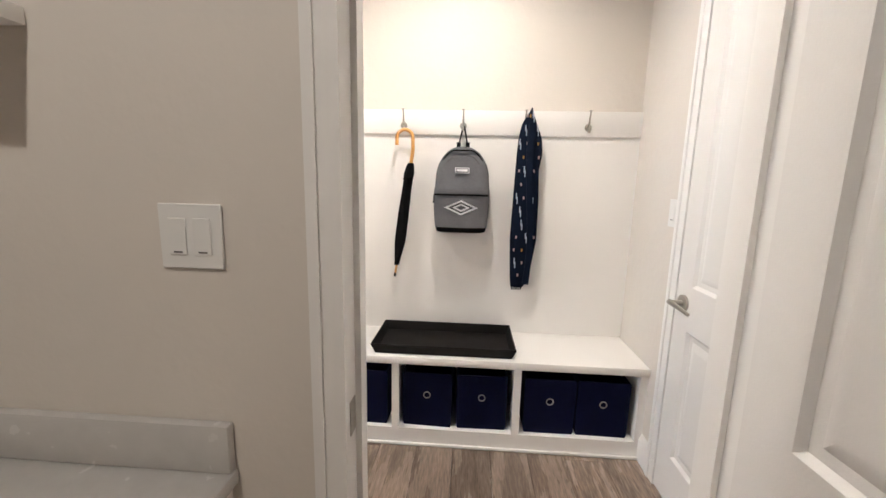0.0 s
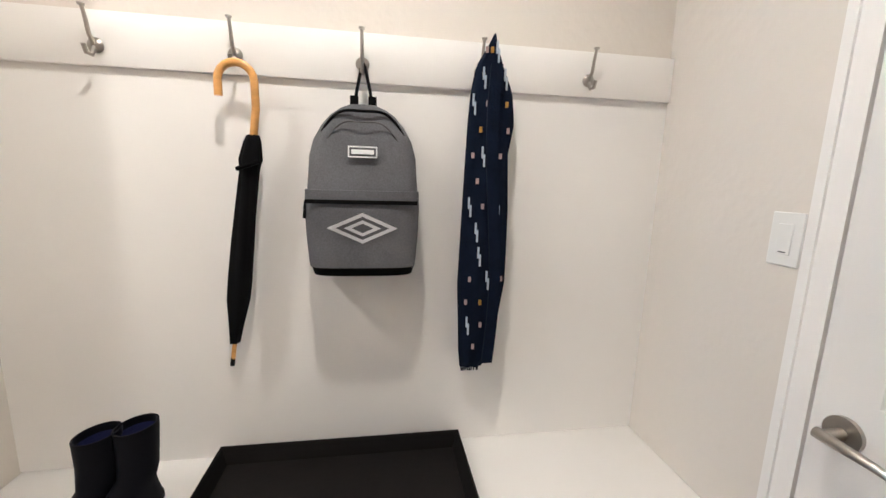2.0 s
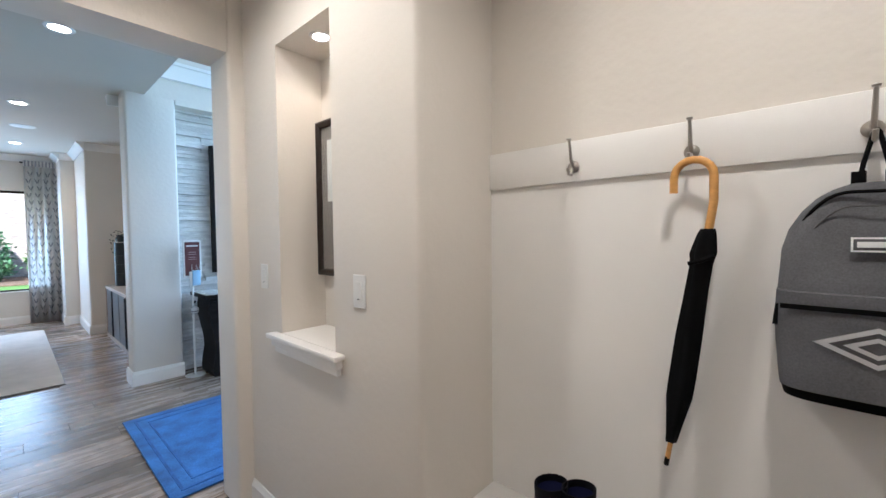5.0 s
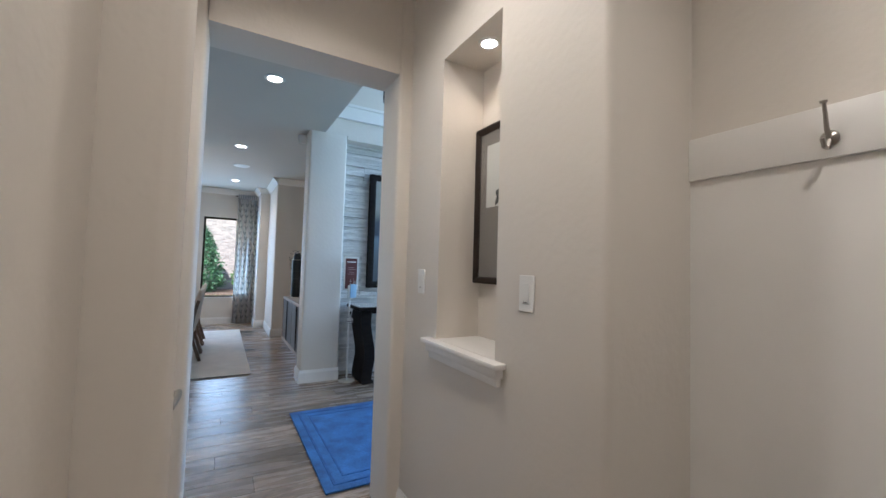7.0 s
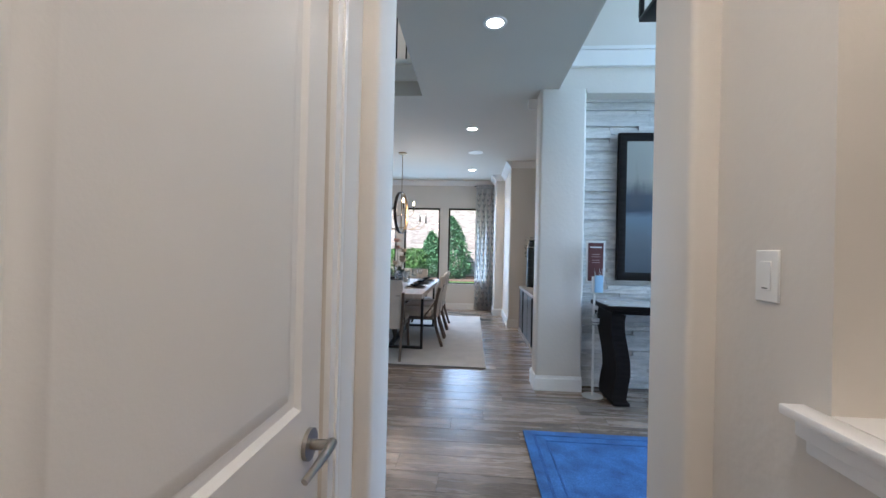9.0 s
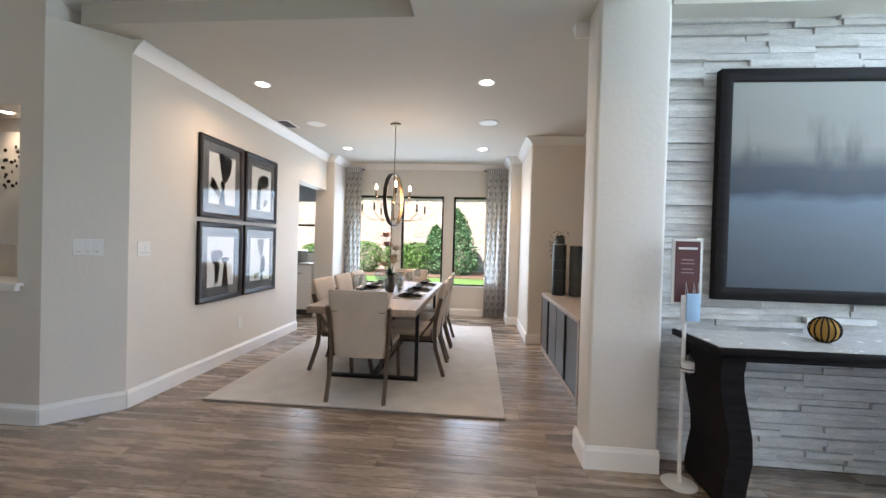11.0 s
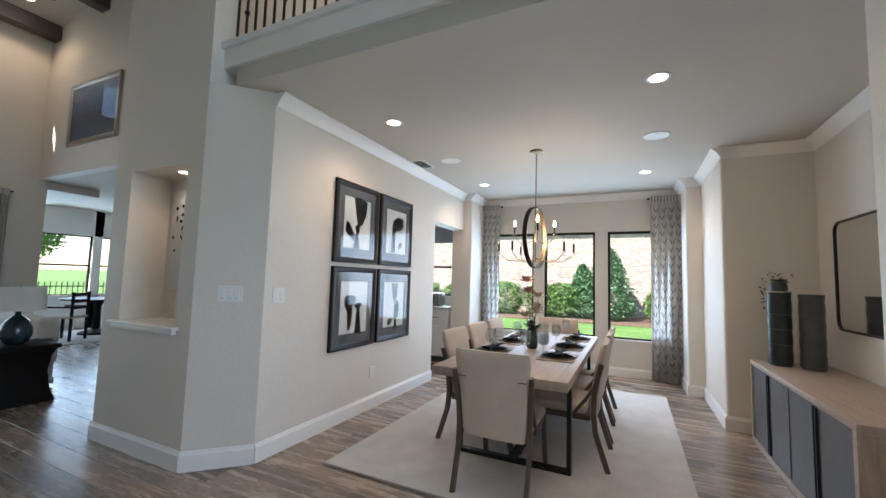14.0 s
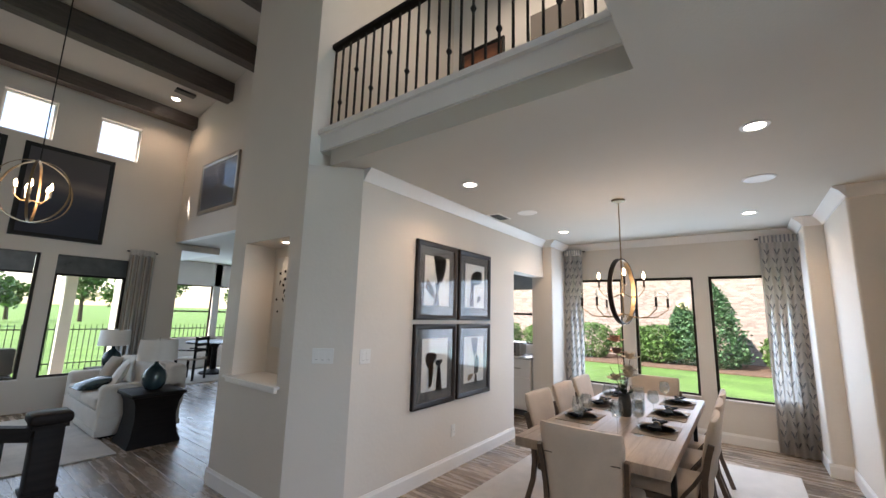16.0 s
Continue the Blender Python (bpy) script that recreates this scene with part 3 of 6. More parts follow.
# ---- doors ----
def lever(parent, x, y, z, side, out, axis="y"):
    """A satin lever on a door face; out: which way it stands off, side: which way the lever points."""
    def p(a, b, c):
        return (x + side * a, y + out * b, z + c) if axis == "y" else (x + out * b, y + side * a, z + c)
    bm = bmesh.new()
    tube(bm, [p(0, 0.0, 0), p(0, 0.009, 0)], 0.033, 20)
    tube(bm, [p(0, 0.009, 0), p(0, 0.05, 0)], 0.011, 12)
    h = part("handle", bm, NICKEL, parent, "satin nickel lever handle")
    part("lever", tube(bmesh.new(), [p(-0.012, 0.05, 0), p(0.03, 0.053, 0.0), p(0.08, 0.05, -0.004), p(0.115, 0.044, -0.012)], [0.011, 0.010, 0.008, 0.007], 10), NICKEL, h)
    bm = tube(bmesh.new(), [p(-0.02, 0.0, 0.0), p(-0.02, 0.004, 0)], 0.006, 8)
    part("latch_plate", bm, NICKEL, h)


def panel_door(name, w, h, t, label, hinge_stile=0.10, drop=0.0):
    """Two-panel door in local coordinates: x along the width, y the thickness, face at +y and -y."""
    d = thing(name, (0, 0, 0), label, "", "")
    d["kind"] = "structure"
    s = 0.10
    e = hinge_stile
    rails = [(0, 0.20), (0.745 - drop, 0.92 - drop), (h - 0.13, h)]
    bm = B(0, s, 0, t, 0, h)
    box(bm, w - e, w, 0, t, 0, h)
    for a, b in rails:
        box(bm, s, w - e, 0, t, a, b)
    part("frame", bm, DOORW, d)
    for a, b in ((0.20, 0.745 - drop), (0.92 - drop, h - 0.13)):
        bm = bmesh.new()
        loops = []
        for ins, dep in ((0, 0.0), (0.012, 0.010), (0.03, 0.012), (0.055, 0.004), (0.06, 0.004)):
            loops.append([(s + ins, t - dep, a + ins), (w - e - ins, t - dep, a + ins), (w - e - ins, t - dep, b - ins), (s + ins, t - dep, b - ins)])
        rings(bm, [[(x, 0.004, z) for x, y, z in loops[0]]] + loops)
        part("panel", bm, DOORW, d, smooth=20)
    return d


def casing(name, x0, x1, h, face, out, axis="y", w=0.06):
    """Flat casing with a stepped edge round an opening."""
    bm = bmesh.new()
    def bx(a0, a1, z0, z1, d0, d1):
        if axis == "y": box(bm, a0, a1, face + out * d0, face + out * d1, z0, z1)
        else: box(bm, face + out * d0, face + out * d1, a0, a1, z0, z1)
    for a, b in ((x0 - w, x0), (x1, x1 + w)):
        bx(a, b, 0.001, h + w, 0, 0.014)
    bx(x0, x1, h, h + w, 0, 0.014)
    bx(x0 - w, x0 - w + 0.02, 0.001, h + w, 0.014, 0.02), bx(x1 + w - 0.02, x1 + w, 0.001, h + w, 0.014, 0.02)
    bx(x0 - w + 0.02, x1 + w - 0.02, h + w - 0.02, h + w, 0.014, 0.02)
    return setting(name, bm, TRIM)


# closet door in the mudroom's east wall
d = panel_door("door_closet", 0.70, 2.40, 0.04, "white two-panel closet door, shut")
d.matrix_basis = Matrix.Translation((1.245, 1.34, 0.012)) @ pose(0, 0, 0, 0, 0, 90)
lever(d, 0.64, 0.04, 0.848, -1, 1)
casing("trim_closet_door", 1.335, 2.045, 2.42, 1.215, -1, "x")
bm = B(1.215, 1.335, 2.041, 2.045, 0, 2.42)
box(bm, 1.245, 1.335, 1.335, 1.339, 0, 2.42)
setting("trim_closet_jamb", bm, TRIM)
# shut door in the corridor
d = panel_door("door_corridor", 0.725, 2.41, 0.04, "white two-panel interior door, shut", 0.088, 0.02)
d.matrix_basis = pose(-1.637, 1.164, 0.012)
lever(d, 0.062, 0.04, 0.815, 1, 1)
for z in (0.22, 1.37, 2.12):
    hg = part("hinge", tube(bmesh.new(), [(0.727, 0.046, z), (0.727, 0.046, z + 0.10)], 0.0075, 10), NICKEL, d, "satin nickel butt hinge")
    part("leaf_plate", B(0.697, 0.727, 0.040, 0.0425, z + 0.004, z + 0.096), NICKEL, hg)
    part("pin", lathe(bmesh.new(), [(0.004, z + 0.10), (0.0075, z + 0.103), (0.004, z + 0.112), (0.0005, z + 0.113)], 0.727, 0.046, 0, 10), NICKEL, hg)
bm = B(-1.70, -1.645, 1.21, 1.224, 0.001, 2.485)
box(bm, -1.70, -1.68, 1.224, 1.23, 0.001, 2.485), box(bm, -1.645, -0.905, 1.21, 1.224, 2.43, 2.485)
setting("trim_corridor_door", bm, TRIM)
# laundry door, standing open into the laundry
d = panel_door("door_laundry", 0.70, 2.41, 0.04, "white two-panel laundry door, standing open")
d.matrix_basis = Matrix.Translation((0.866, 1.075, 0.012)) @ pose(0, 0, 0, 0, 0, -88.5) @ Matrix.Diagonal((1, -1, 1, 1))
casing("trim_laundry_inside", 0.135, 0.85, 2.42, SM, 1)
casing("trim_laundry_outside", 0.135, 0.85, 2.42, 1.09, -1)
bm = B(0.12, 0.135, 1.09, SM, 0, 2.43)
box(bm, 0.85, 0.865, 1.09, SM, 0, 2.43), box(bm, 0.135, 0.85, 1.09, SM, 2.42, 2.43)
box(bm, 0.135, 0.147, 1.14, 1.18, 0, 2.42), box(bm, 0.838, 0.85, 1.14, 1.18, 0, 2.42)
setting("trim_laundry_jamb", bm, TRIM)
solid("strike_plate", B(0.135, 0.1372, 1.10, 1.132, 0.82, 0.89, bevel=0.0008, seg=1), NICKEL, "satin nickel strike plate on the door jamb", "door hardware")


# ---- switches, outlets ----
def switch(x, y, z, nx, ny, gangs=1, outlet=False, rockers=True):
    w = 0.07 + 0.046 * (gangs - 1)
    ob = thing("outlet" if outlet else "light_switch", (x, y, z), "white plastic wall outlet near the baseboard" if outlet else
               ("white double rocker switch plate on the wall" if gangs > 1 else "white rocker switch plate on the wall"),
               "outlet" if outlet else "light switch", "", math.degrees(math.atan2(-nx, ny)) if True else 0)
    part("plate", B(-w / 2, w / 2, 0, 0.006, -0.058, 0.058, bevel=0.002, seg=1), PLASTIC, ob)
    for g in range(gangs):
        c = (g - (gangs - 1) / 2) * 0.046
        r = part("socket" if outlet else "rocker", B(c - 0.016, c + 0.016, 0.006, 0.009, -0.033, 0.033, bevel=0.001, seg=1), PLASTIC, ob)
        if not outlet:
            part("slot", B(c - 0.008, c + 0.008, 0.009, 0.0098, -0.029, -0.0265), SLOT, r)
        else:
            part("slot", B(c - 0.007, c - 0.004, 0.009, 0.0096, 0.01, 0.02), SLOT, r)
            part("slot", B(c - 0.007, c - 0.004, 0.009, 0.0096, -0.02, -0.01), SLOT, r)
    return ob


switch(-0.141, 1.09, 1.203, 0, -1, 2)
switch(1.215, 2.155, 1.20, -1, 0)
switch(-0.942, 2.215, 1.20, 0, -1)
switch(-1.70, 2.215, 1.205, 0, -1)
switch(-4.867, -1.11, 1.19, 0, 1, 2)
switch(-4.575, -1.265, 1.20, 0.7, 0.72, 3)
switch(-6.13, -1.11, 0.37, 0, 1, 1, True)

# ---- laundry counter ----
c = thing("laundry_counter", (-0.85, 0.75, 0), "pale quartz counter with backsplash on a cabinet", "counter")
part("worktop", B(-0.74, 0.765, -0.25, 0.338, 0.715, 0.745, bevel=0.004), COUNTER, c)
part("backsplash", B(-0.74, 0.76, 0.318, 0.338, 0.746, 0.845, bevel=0.002), COUNTER, c)
part("cabinet_body", B(-0.74, 0.75, -0.21, 0.336, 0.001, 0.714), PAINT, c)
s = thing("wall_shelf", (-0.75, 1.0, 1.55), "white wall shelf on brackets over the counter", "shelf")
part("board", B(-0.6, 0.35, -0.06, 0.088, 0.0, 0.03, bevel=0.003), TRIM, s)
part("lip", B(-0.6, 0.35, -0.064, -0.06, -0.01, 0.03), TRIM, s)

# ---- mudroom bench with cubbies ----
b = thing("mudroom_bench", (0.25, 2.4, 0), "white built-in bench with three open cubbies", "bench")
X0, X1, Y0, Y1 = -0.888, 0.964, -0.195, 0.189
part("seat_board", B(X0, X1, Y0 - 0.012, Y1, 0.434, 0.472, bevel=0.004), TRIM, b)
part("bottom_board", B(X0, X1, Y0, Y1, 0.07, 0.09), TRIM, b)
part("plinth", B(X0, X1, Y0 + 0.001, Y0 + 0.02, 0.001, 0.07), TRIM, b)
part("shoe_moulding", B(X0, X1, Y0 - 0.012, Y0, 0.001, 0.016, bevel=0.004), TRIM, b)
for x in (X0, -0.254, 0.341, X1 - 0.035):
    part("divider", B(x, x + 0.035, Y0, Y1, 0.09, 0.434), TRIM, b)
part("back_panel", B(X0, X1, Y1 - 0.008, Y1 - 0.002, 0.09, 0.434), TRIM, b)


def bin_(x, tilt=0.0):
    o = thing("storage_bin", (x, 2.385, 0.0905), "navy canvas storage bin with a metal ring pull", "storage bin", "bins in the bench", tilt)
    bm = bmesh.new()
    w, dd, h = 0.122, 0.155, 0.285
    rings(bm, [[(sx * a, sy * q, z) for sx, sy in ((-1, -1), (1, -1), (1, 1), (-1, 1))] for a, q, z in
               ((w - 0.004, dd - 0.004, 0), (w, dd, 0.02), (w + 0.002, dd, h - 0.01), (w, dd, h), (w - 0.008, dd - 0.008, h), (w - 0.01, dd - 0.01, 0.02))])
    body = part("body", bm, NAVY, o)
    part("ring", tube(bmesh.new(), [(0.016 * math.cos(a), -dd - 0.004, 0.172 + 0.016 * math.sin(a)) for a in [k * math.pi / 8 for k in range(17)]], 0.0028, 6), NICKEL, body, "round metal grommet")
    part("rim", B(-w - 0.001, w + 0.001, -dd - 0.003, -dd, h - 0.025, h), NAVY, body)


for x, tl in ((-0.41, 1), (-0.15, -1), (0.175, -2), (0.437, 1.5), (0.772, 0), (1.03, -1)):
    bin_(x, tl)

# shoe tray
o = thing("boot_tray", (0.243, 2.385, 0.4725), "shallow black metal boot tray on the bench", "tray")
bm = bmesh.new()
rings(bm, [[(sx * a, sy * q, z) for sx, sy in ((-1, -1), (1, -1), (1, 1), (-1, 1))] for a, q, z in
           ((0.335, 0.155, 0), (0.353, 0.172, 0.048), (0.347, 0.166, 0.048), (0.33, 0.15, 0.006))])
part("tray_body", bm, TRAY, o, smooth=20)
part("rim", tube(bmesh.new(), [(sx * 0.351, sy * 0.170, 0.048) for sx, sy in ((-1, -1), (1, -1), (1, 1), (-1, 1), (-1, -1))], 0.004, 6), TRAY, o)


def boot(x, y, rz):
    o = thing("rain_boot", (x, y, 0.4725), "tall black rubber rain boot on the bench", "boot", "pair of boots", rz)
    o.scale = (0.8, 0.8, 0.86)
    bm = bmesh.new()
    prof = [(0.0, 0.046, 0.118, -0.035), (0.02, 0.046, 0.12, -0.037), (0.05, 0.043, 0.105, -0.03), (0.085, 0.040, 0.072, -0.005), (0.12, 0.041, 0.058, 0.02), (0.18, 0.045, 0.058, 0.026), (0.24, 0.049, 0.061, 0.028), (0.262, 0.050, 0.062, 0.028)]
    loops = [[(w * math.cos(2 * math.pi * k / 16), c + l * math.sin(2 * math.pi * k / 16), z) for k in range(16)] for z, w, l, c in prof]
    loops += [[(p[0] * 0.92, 0.028 + (p[1] - 0.028) * 0.92, 0.262) for p in loops[-1]], [(p[0] * 0.85, 0.028 + (p[1] - 0.028) * 0.85, 0.20) for p in loops[-1]]]
    part("upper", rings(bm, loops), RUBBER, o, smooth=60)
    bm = rings(bmesh.new(), [[(0.049 * math.cos(2 * math.pi * k / 16), -0.037 + 0.124 * math.sin(2 * math.pi * k / 16), z) for k in range(16)] for z in (0.0005, 0.016)])
    part("sole", bm, RUBBER, o)
    part("lining", rings(bmesh.new(), [[(p[0] * 0.9, p[1] * 0.9 + 0.003, 0.235) for p in loops[6]], [(p[0] * 0.9, p[1] * 0.9 + 0.003, 0.24) for p in loops[6]]]), NAVY, o, "blue lining")


boot(-0.318, 2.372, -28)
boot(-0.250, 2.398, -30)

# hook rail and hooks
r = thing("hook_rail", (0.25, 2.59, 1.555), "white painted hook rail board on the wall", "hook rail")
part("board", B(-0.889, 0.964, -0.02, -0.0005, 0.0, 0.125, bevel=0.002), TRIM, r)
for x in (-0.322, -0.01, 0.303, 0.622, 0.943):
    o = thing("coat_hook", (x, 2.57, 1.60), "satin nickel double coat hook on the rail", "hook", "hooks on the rail")
    bm = lathe(bmesh.new(), [(0.0, 0.0), (0.017, 0.0), (0.018, 0.004), (0.013, 0.010), (0.0, 0.013)], n=16)
    bmesh.ops.rotate(bm, verts=bm.verts, matrix=Matrix.Rotation(radians(90), 3, "X"))
    part("rosette", bm, NICKEL, o)
    part("upper_arm", tube(bmesh.new(), [(0, -0.008, 0.0), (0, -0.022, 0.02), (0, -0.028, 0.05), (0, -0.036, 0.076)], [0.006, 0.005, 0.0045, 0.004], 8), NICKEL, o)
    part("knob", lathe(bmesh.new(), [(0.0, 0.0), (0.007, 0.001), (0.008, 0.005), (0.0, 0.008)], 0, -0.037, 0.074, 10), NICKEL, o)
    part("lower_arm", tube(bmesh.new(), [(0, -0.006, -0.004), (0, -0.02, -0.026), (0, -0.038, -0.026), (0, -0.045, -0.008)], [0.006, 0.005, 0.005, 0.005], 8), NICKEL, o)

# umbrella
o = thing("umbrella", (-0.003, 2.535, 0.789), "furled black umbrella with a honey cane crook handle", "umbrella")
hk = [(0.0 - 0.042 * math.cos(a) + 0.005, -0.012, 0.742 + 0.042 * math.sin(a)) for a in [k * math.pi / 10 for k in range(11)]]
part("crook_handle", tube(bmesh.new(), [(-0.037, -0.012, 0.705), (-0.037, -0.012, 0.725)] + hk + [(0.047, -0.01, 0.68), (0.036, -0.008, 0.60)], 0.0095, 10), BAMBOO, o, "honey-coloured bent cane handle")
bm = bmesh.new()
loops = []
for k, (z, rr) in enumerate(((0.615, 0.014), (0.60, 0.019), (0.555, 0.026), (0.53, 0.022), (0.45, 0.024), (0.35, 0.026), (0.24, 0.027), (0.19, 0.026), (0.12, 0.018), (0.065, 0.012))):
    cx = 0.036 - (0.615 - z) * 0.135
    loops.append([(cx + rr * (1 + 0.16 * math.sin(5 * a + z * 9)) * math.cos(a), -0.008 + rr * 0.8 * (1 + 0.16 * math.sin(5 * a + z * 9)) * math.sin(a), z) for a in [2 * math.pi * j / 24 for j in range(24)]])
part("canopy", rings(bm, loops), BLACKC, o, smooth=180)
part("strap", tube(bmesh.new(), [(0.0, -0.03, 0.53), (0.03, -0.036, 0.54), (0.05, -0.02, 0.55)], 0.006, 6), BLACKC, o)
part("shaft", tube(bmesh.new(), [(-0.036, -0.008, 0.08), (-0.045, -0.008, 0.02)], 0.006, 8), BAMBOO, o)
part("tip", tube(bmesh.new(), [(-0.045, -0.008, 0.022), (-0.048, -0.008, 0.0)], 0.006, 8), BLACKC, o)

# backpack
o = thing("backpack", (0.306, 2.585, 1.047), "grey cloth backpack with black zips and white diamond print", "backpack")
o.scale = (1.06, 1.0, 1.07)
def pack_loop(z, w, d, bulge=1.0, n=24):
    pts = []
    for k in range(n):
        a = 2 * math.pi * k / n
        ca, sa = math.cos(a), math.sin(a)
        e = 0.45
        pts.append((w * math.copysign(abs(ca) ** e, ca), -d / 2 + (d / 2) * math.copysign(abs(sa) ** 0.6, sa), z))
    return pts
def pack_w(z):
    if z < 0.25: return 0.124 + 0.012 * math.sin(z / 0.25 * 2.4)
    k = (z - 0.25) / 0.165
    return 0.132 * max(0.0, 1 - max(0, k) ** 2.6 * 0.62)
bm = bmesh.new()
zs = [0.028, 0.05, 0.10, 0.15, 0.20, 0.235, 0.25, 0.29, 0.33, 0.365, 0.39, 0.405, 0.413]
rings(bm, [pack_loop(z, pack_w(z) if z < 0.405 else pack_w(0.405) * (0.9 if z < 0.41 else 0.55), (0.125 if z < 0.2 else 0.125 - (z - 0.2) * 0.22)) for z in zs])
body = part("body", bm, GREYC, o, smooth=60)
bm = bmesh.new()
rings(bm, [pack_loop(z, pack_w(max(z, 0.02)) * f, dd) for z, dd, f in ((0.0, 0.10, 0.86), (0.006, 0.125, 0.97), (0.028, 0.131, 1.01))])
part("base", bm, BLACKC, o, "black cloth base", smooth=60)
bm = bmesh.new()
rings(bm, [[(x, y - (0.030 if y < -0.05 else 0), z) for x, y, z in pack_loop(z, pack_w(z) * 1.0 + 0.001, 0.118)] for z in (0.03, 0.05, 0.11, 0.165, 0.203, 0.212)])
pocket = part("front_pocket", bm, GREYC, o, smooth=60)
bm = bmesh.new()
sweep(bm, [(x, -0.150 + 0.25 * abs(x) ** 2.1, 0.186) for x in [-0.128 + 0.0128 * k for k in range(21)]], 0.009, 0.004, (0, 0, 1))
part("zip", bm, BLACKC, pocket, "black zip")
part("zip_pull", tube(bmesh.new(), [(-0.132, -0.118, 0.186), (-0.136, -0.12, 0.145)], 0.004, 6), BLACKC, pocket)
arc = [(-0.108 + 0.0108 * k) for k in range(21)]
part("top_zip", tube(bmesh.new(), [(x, -0.098 + abs(x) * 0.2, 0.405 - (abs(x) / 0.108) ** 2.2 * 0.085 - 0.010 * math.cos(x * 40)) for x in arc], 0.0035, 6), BLACKC, o)
part("seam", tube(bmesh.new(), [(x, -0.108 + abs(x) * 0.2, 0.375 - (abs(x) / 0.108) ** 2 * 0.075 - 0.006 * math.cos(x * 60)) for x in arc], 0.0018, 5), MAT, o)
for s_ in (-1, 1):
    part("hanging_loop", tube(bmesh.new(), [(s_ * 0.022, -0.05, 0.412), (s_ * 0.016, -0.045, 0.45), (s_ * 0.004, -0.045, 0.505), (0, -0.042, 0.512)], 0.004, 6), BLACKC, o)
    part("loop_tab", B(s_ * 0.032, s_ * 0.012, -0.056, -0.044, 0.405, 0.436), BLACKC, o)
def diamond(w, h, t, y):
    bm = bmesh.new()
    out = [(-w, 0), (0, -h), (w, 0), (0, h)]
    inn = [(-w + t * w / h, 0), (0, -h + t), (w - t * w / h, 0), (0, h - t)]
    yy = lambda x: y + 0.25 * abs(x) ** 2.1
    a = [bm.verts.new((p[0], yy(p[0]), p[1])) for p in out]
    b2 = [bm.verts.new((p[0], yy(p[0]), p[1])) for p in inn]
    for k in range(4):
        bm.faces.new((a[k], a[(k + 1) % 4], b2[(k + 1) % 4], b2[k]))
    bmesh.ops.solidify(bm, geom=bm.faces[:], thickness=0.0015)
    bmesh.ops.translate(bm, verts=bm.verts, vec=(0.0, 0, 0.126))
    return bm
part("diamond_print", diamond(0.082, 0.036, 0.009, -0.1525), WHITEC, pocket, "white diamond print")
part("diamond_print", diamond(0.043, 0.019, 0.008, -0.1525), WHITEC, pocket)
bm = bmesh.new()
for a in ((-0.034, 0.034, 0.288, 0.291), (-0.034, 0.034, 0.311, 0.314), (-0.034, -0.031, 0.291, 0.311), (0.031, 0.034, 0.291, 0.311)):
    box(bm, a[0], a[1], -0.1185, -0.113, a[2], a[3])
box(bm, -0.026, 0.026, -0.1175, -0.113, 0.296, 0.306)
part("label_patch", bm, WHITEC, o, "white outlined label patch")

# scarf
o = thing("scarf", (0.637, 2.55, 0.757), "navy patterned scarf with pale stitched marks, draped over a hook", "scarf")
o.scale = (1.04, 1.0, 1.037)
def scarf_x(z, s):
    """Left and right edges up the hanging length."""
    pts = [(0.0, -0.05, 0.012), (0.05, -0.056, 0.04), (0.25, -0.066, 0.067), (0.45, -0.06, 0.066), (0.60, -0.055, 0.060), (0.68, -0.052, 0.074), (0.76, -0.046, 0.066), (0.82, -0.034, 0.040), (0.885, 0.004, 0.018), (0.90, 0.010, 0.014)]
    for (z0, l0, r0), (z1, l1, r1) in zip(pts, pts[1:]):
        if z <= z1:
            k = (z - z0) / (z1 - z0)
            return (l0 + k * (l1 - l0)) if s < 0 else (r0 + k * (r1 - r0))
    return pts[-1][1 if s < 0 else 2]
bm = bmesh.new()
loops = []
for k in range(37):
    z = 0.9 * k / 36
    l, rr = scarf_x(z, -1), scarf_x(z, 1)
    cx, hw = (l + rr) / 2, (rr - l) / 2
    dep = 0.026 + 0.012 * math.sin(z * 5)
    loops.append([(cx + hw * math.cos(a), -0.008 - dep * (1 + math.sin(a) * 0.9 + 0.22 * math.sin(7 * a + z * 4)) * 0.6, z) for a in [2 * math.pi * j / 28 for j in range(28)]])
body = part("cloth", rings(bm, loops), SCARFM, o, smooth=180)
part("fold", sweep(bmesh.new(), [(0.02 + 0.012 * math.sin(z * 7), -0.05 - 0.006 * math.sin(z * 5), z) for z in [0.02 + 0.04 * k for k in range(21)]], 0.03, 0.012, (1, 0, 0)), SCARFM, o)
rnd = random.Random(4)
row = 0
for z in [0.06 + 0.066 * k for k in range(13)]:
    for j in range(3):
        l, rr = scarf_x(z, -1), scarf_x(z, 1)
        u = (j + 0.5 + (0.25 if row % 2 else -0.2)) / 3 + rnd.uniform(-0.06, 0.06)
        if not 0.08 < u < 0.92: continue
        x = l + (rr - l) * u
        y = -0.008 - 0.6 * (0.026 + 0.012 * math.sin(z * 5)) * (1 + 0.9 * math.sqrt(max(0, 1 - (2 * u - 1) ** 2)) + 0.22) - 0.004
        kind = (row * 3 + j) % 5
        m = (PALE, PINK, OCHRE, PALE, PINK)[kind]
        if kind in (0, 3):
            bm = B(x - 0.005, x - 0.001, y, y + 0.006, z, z + 0.030)
            box(bm, x, x + 0.004, y, y + 0.006, z - 0.022, z + 0.010)
        else:
            bm = B(x - 0.0035, x + 0.0035, y, y + 0.006, z, z + 0.014)
        part("stitch_mark", bm, m, body)
    row += 1
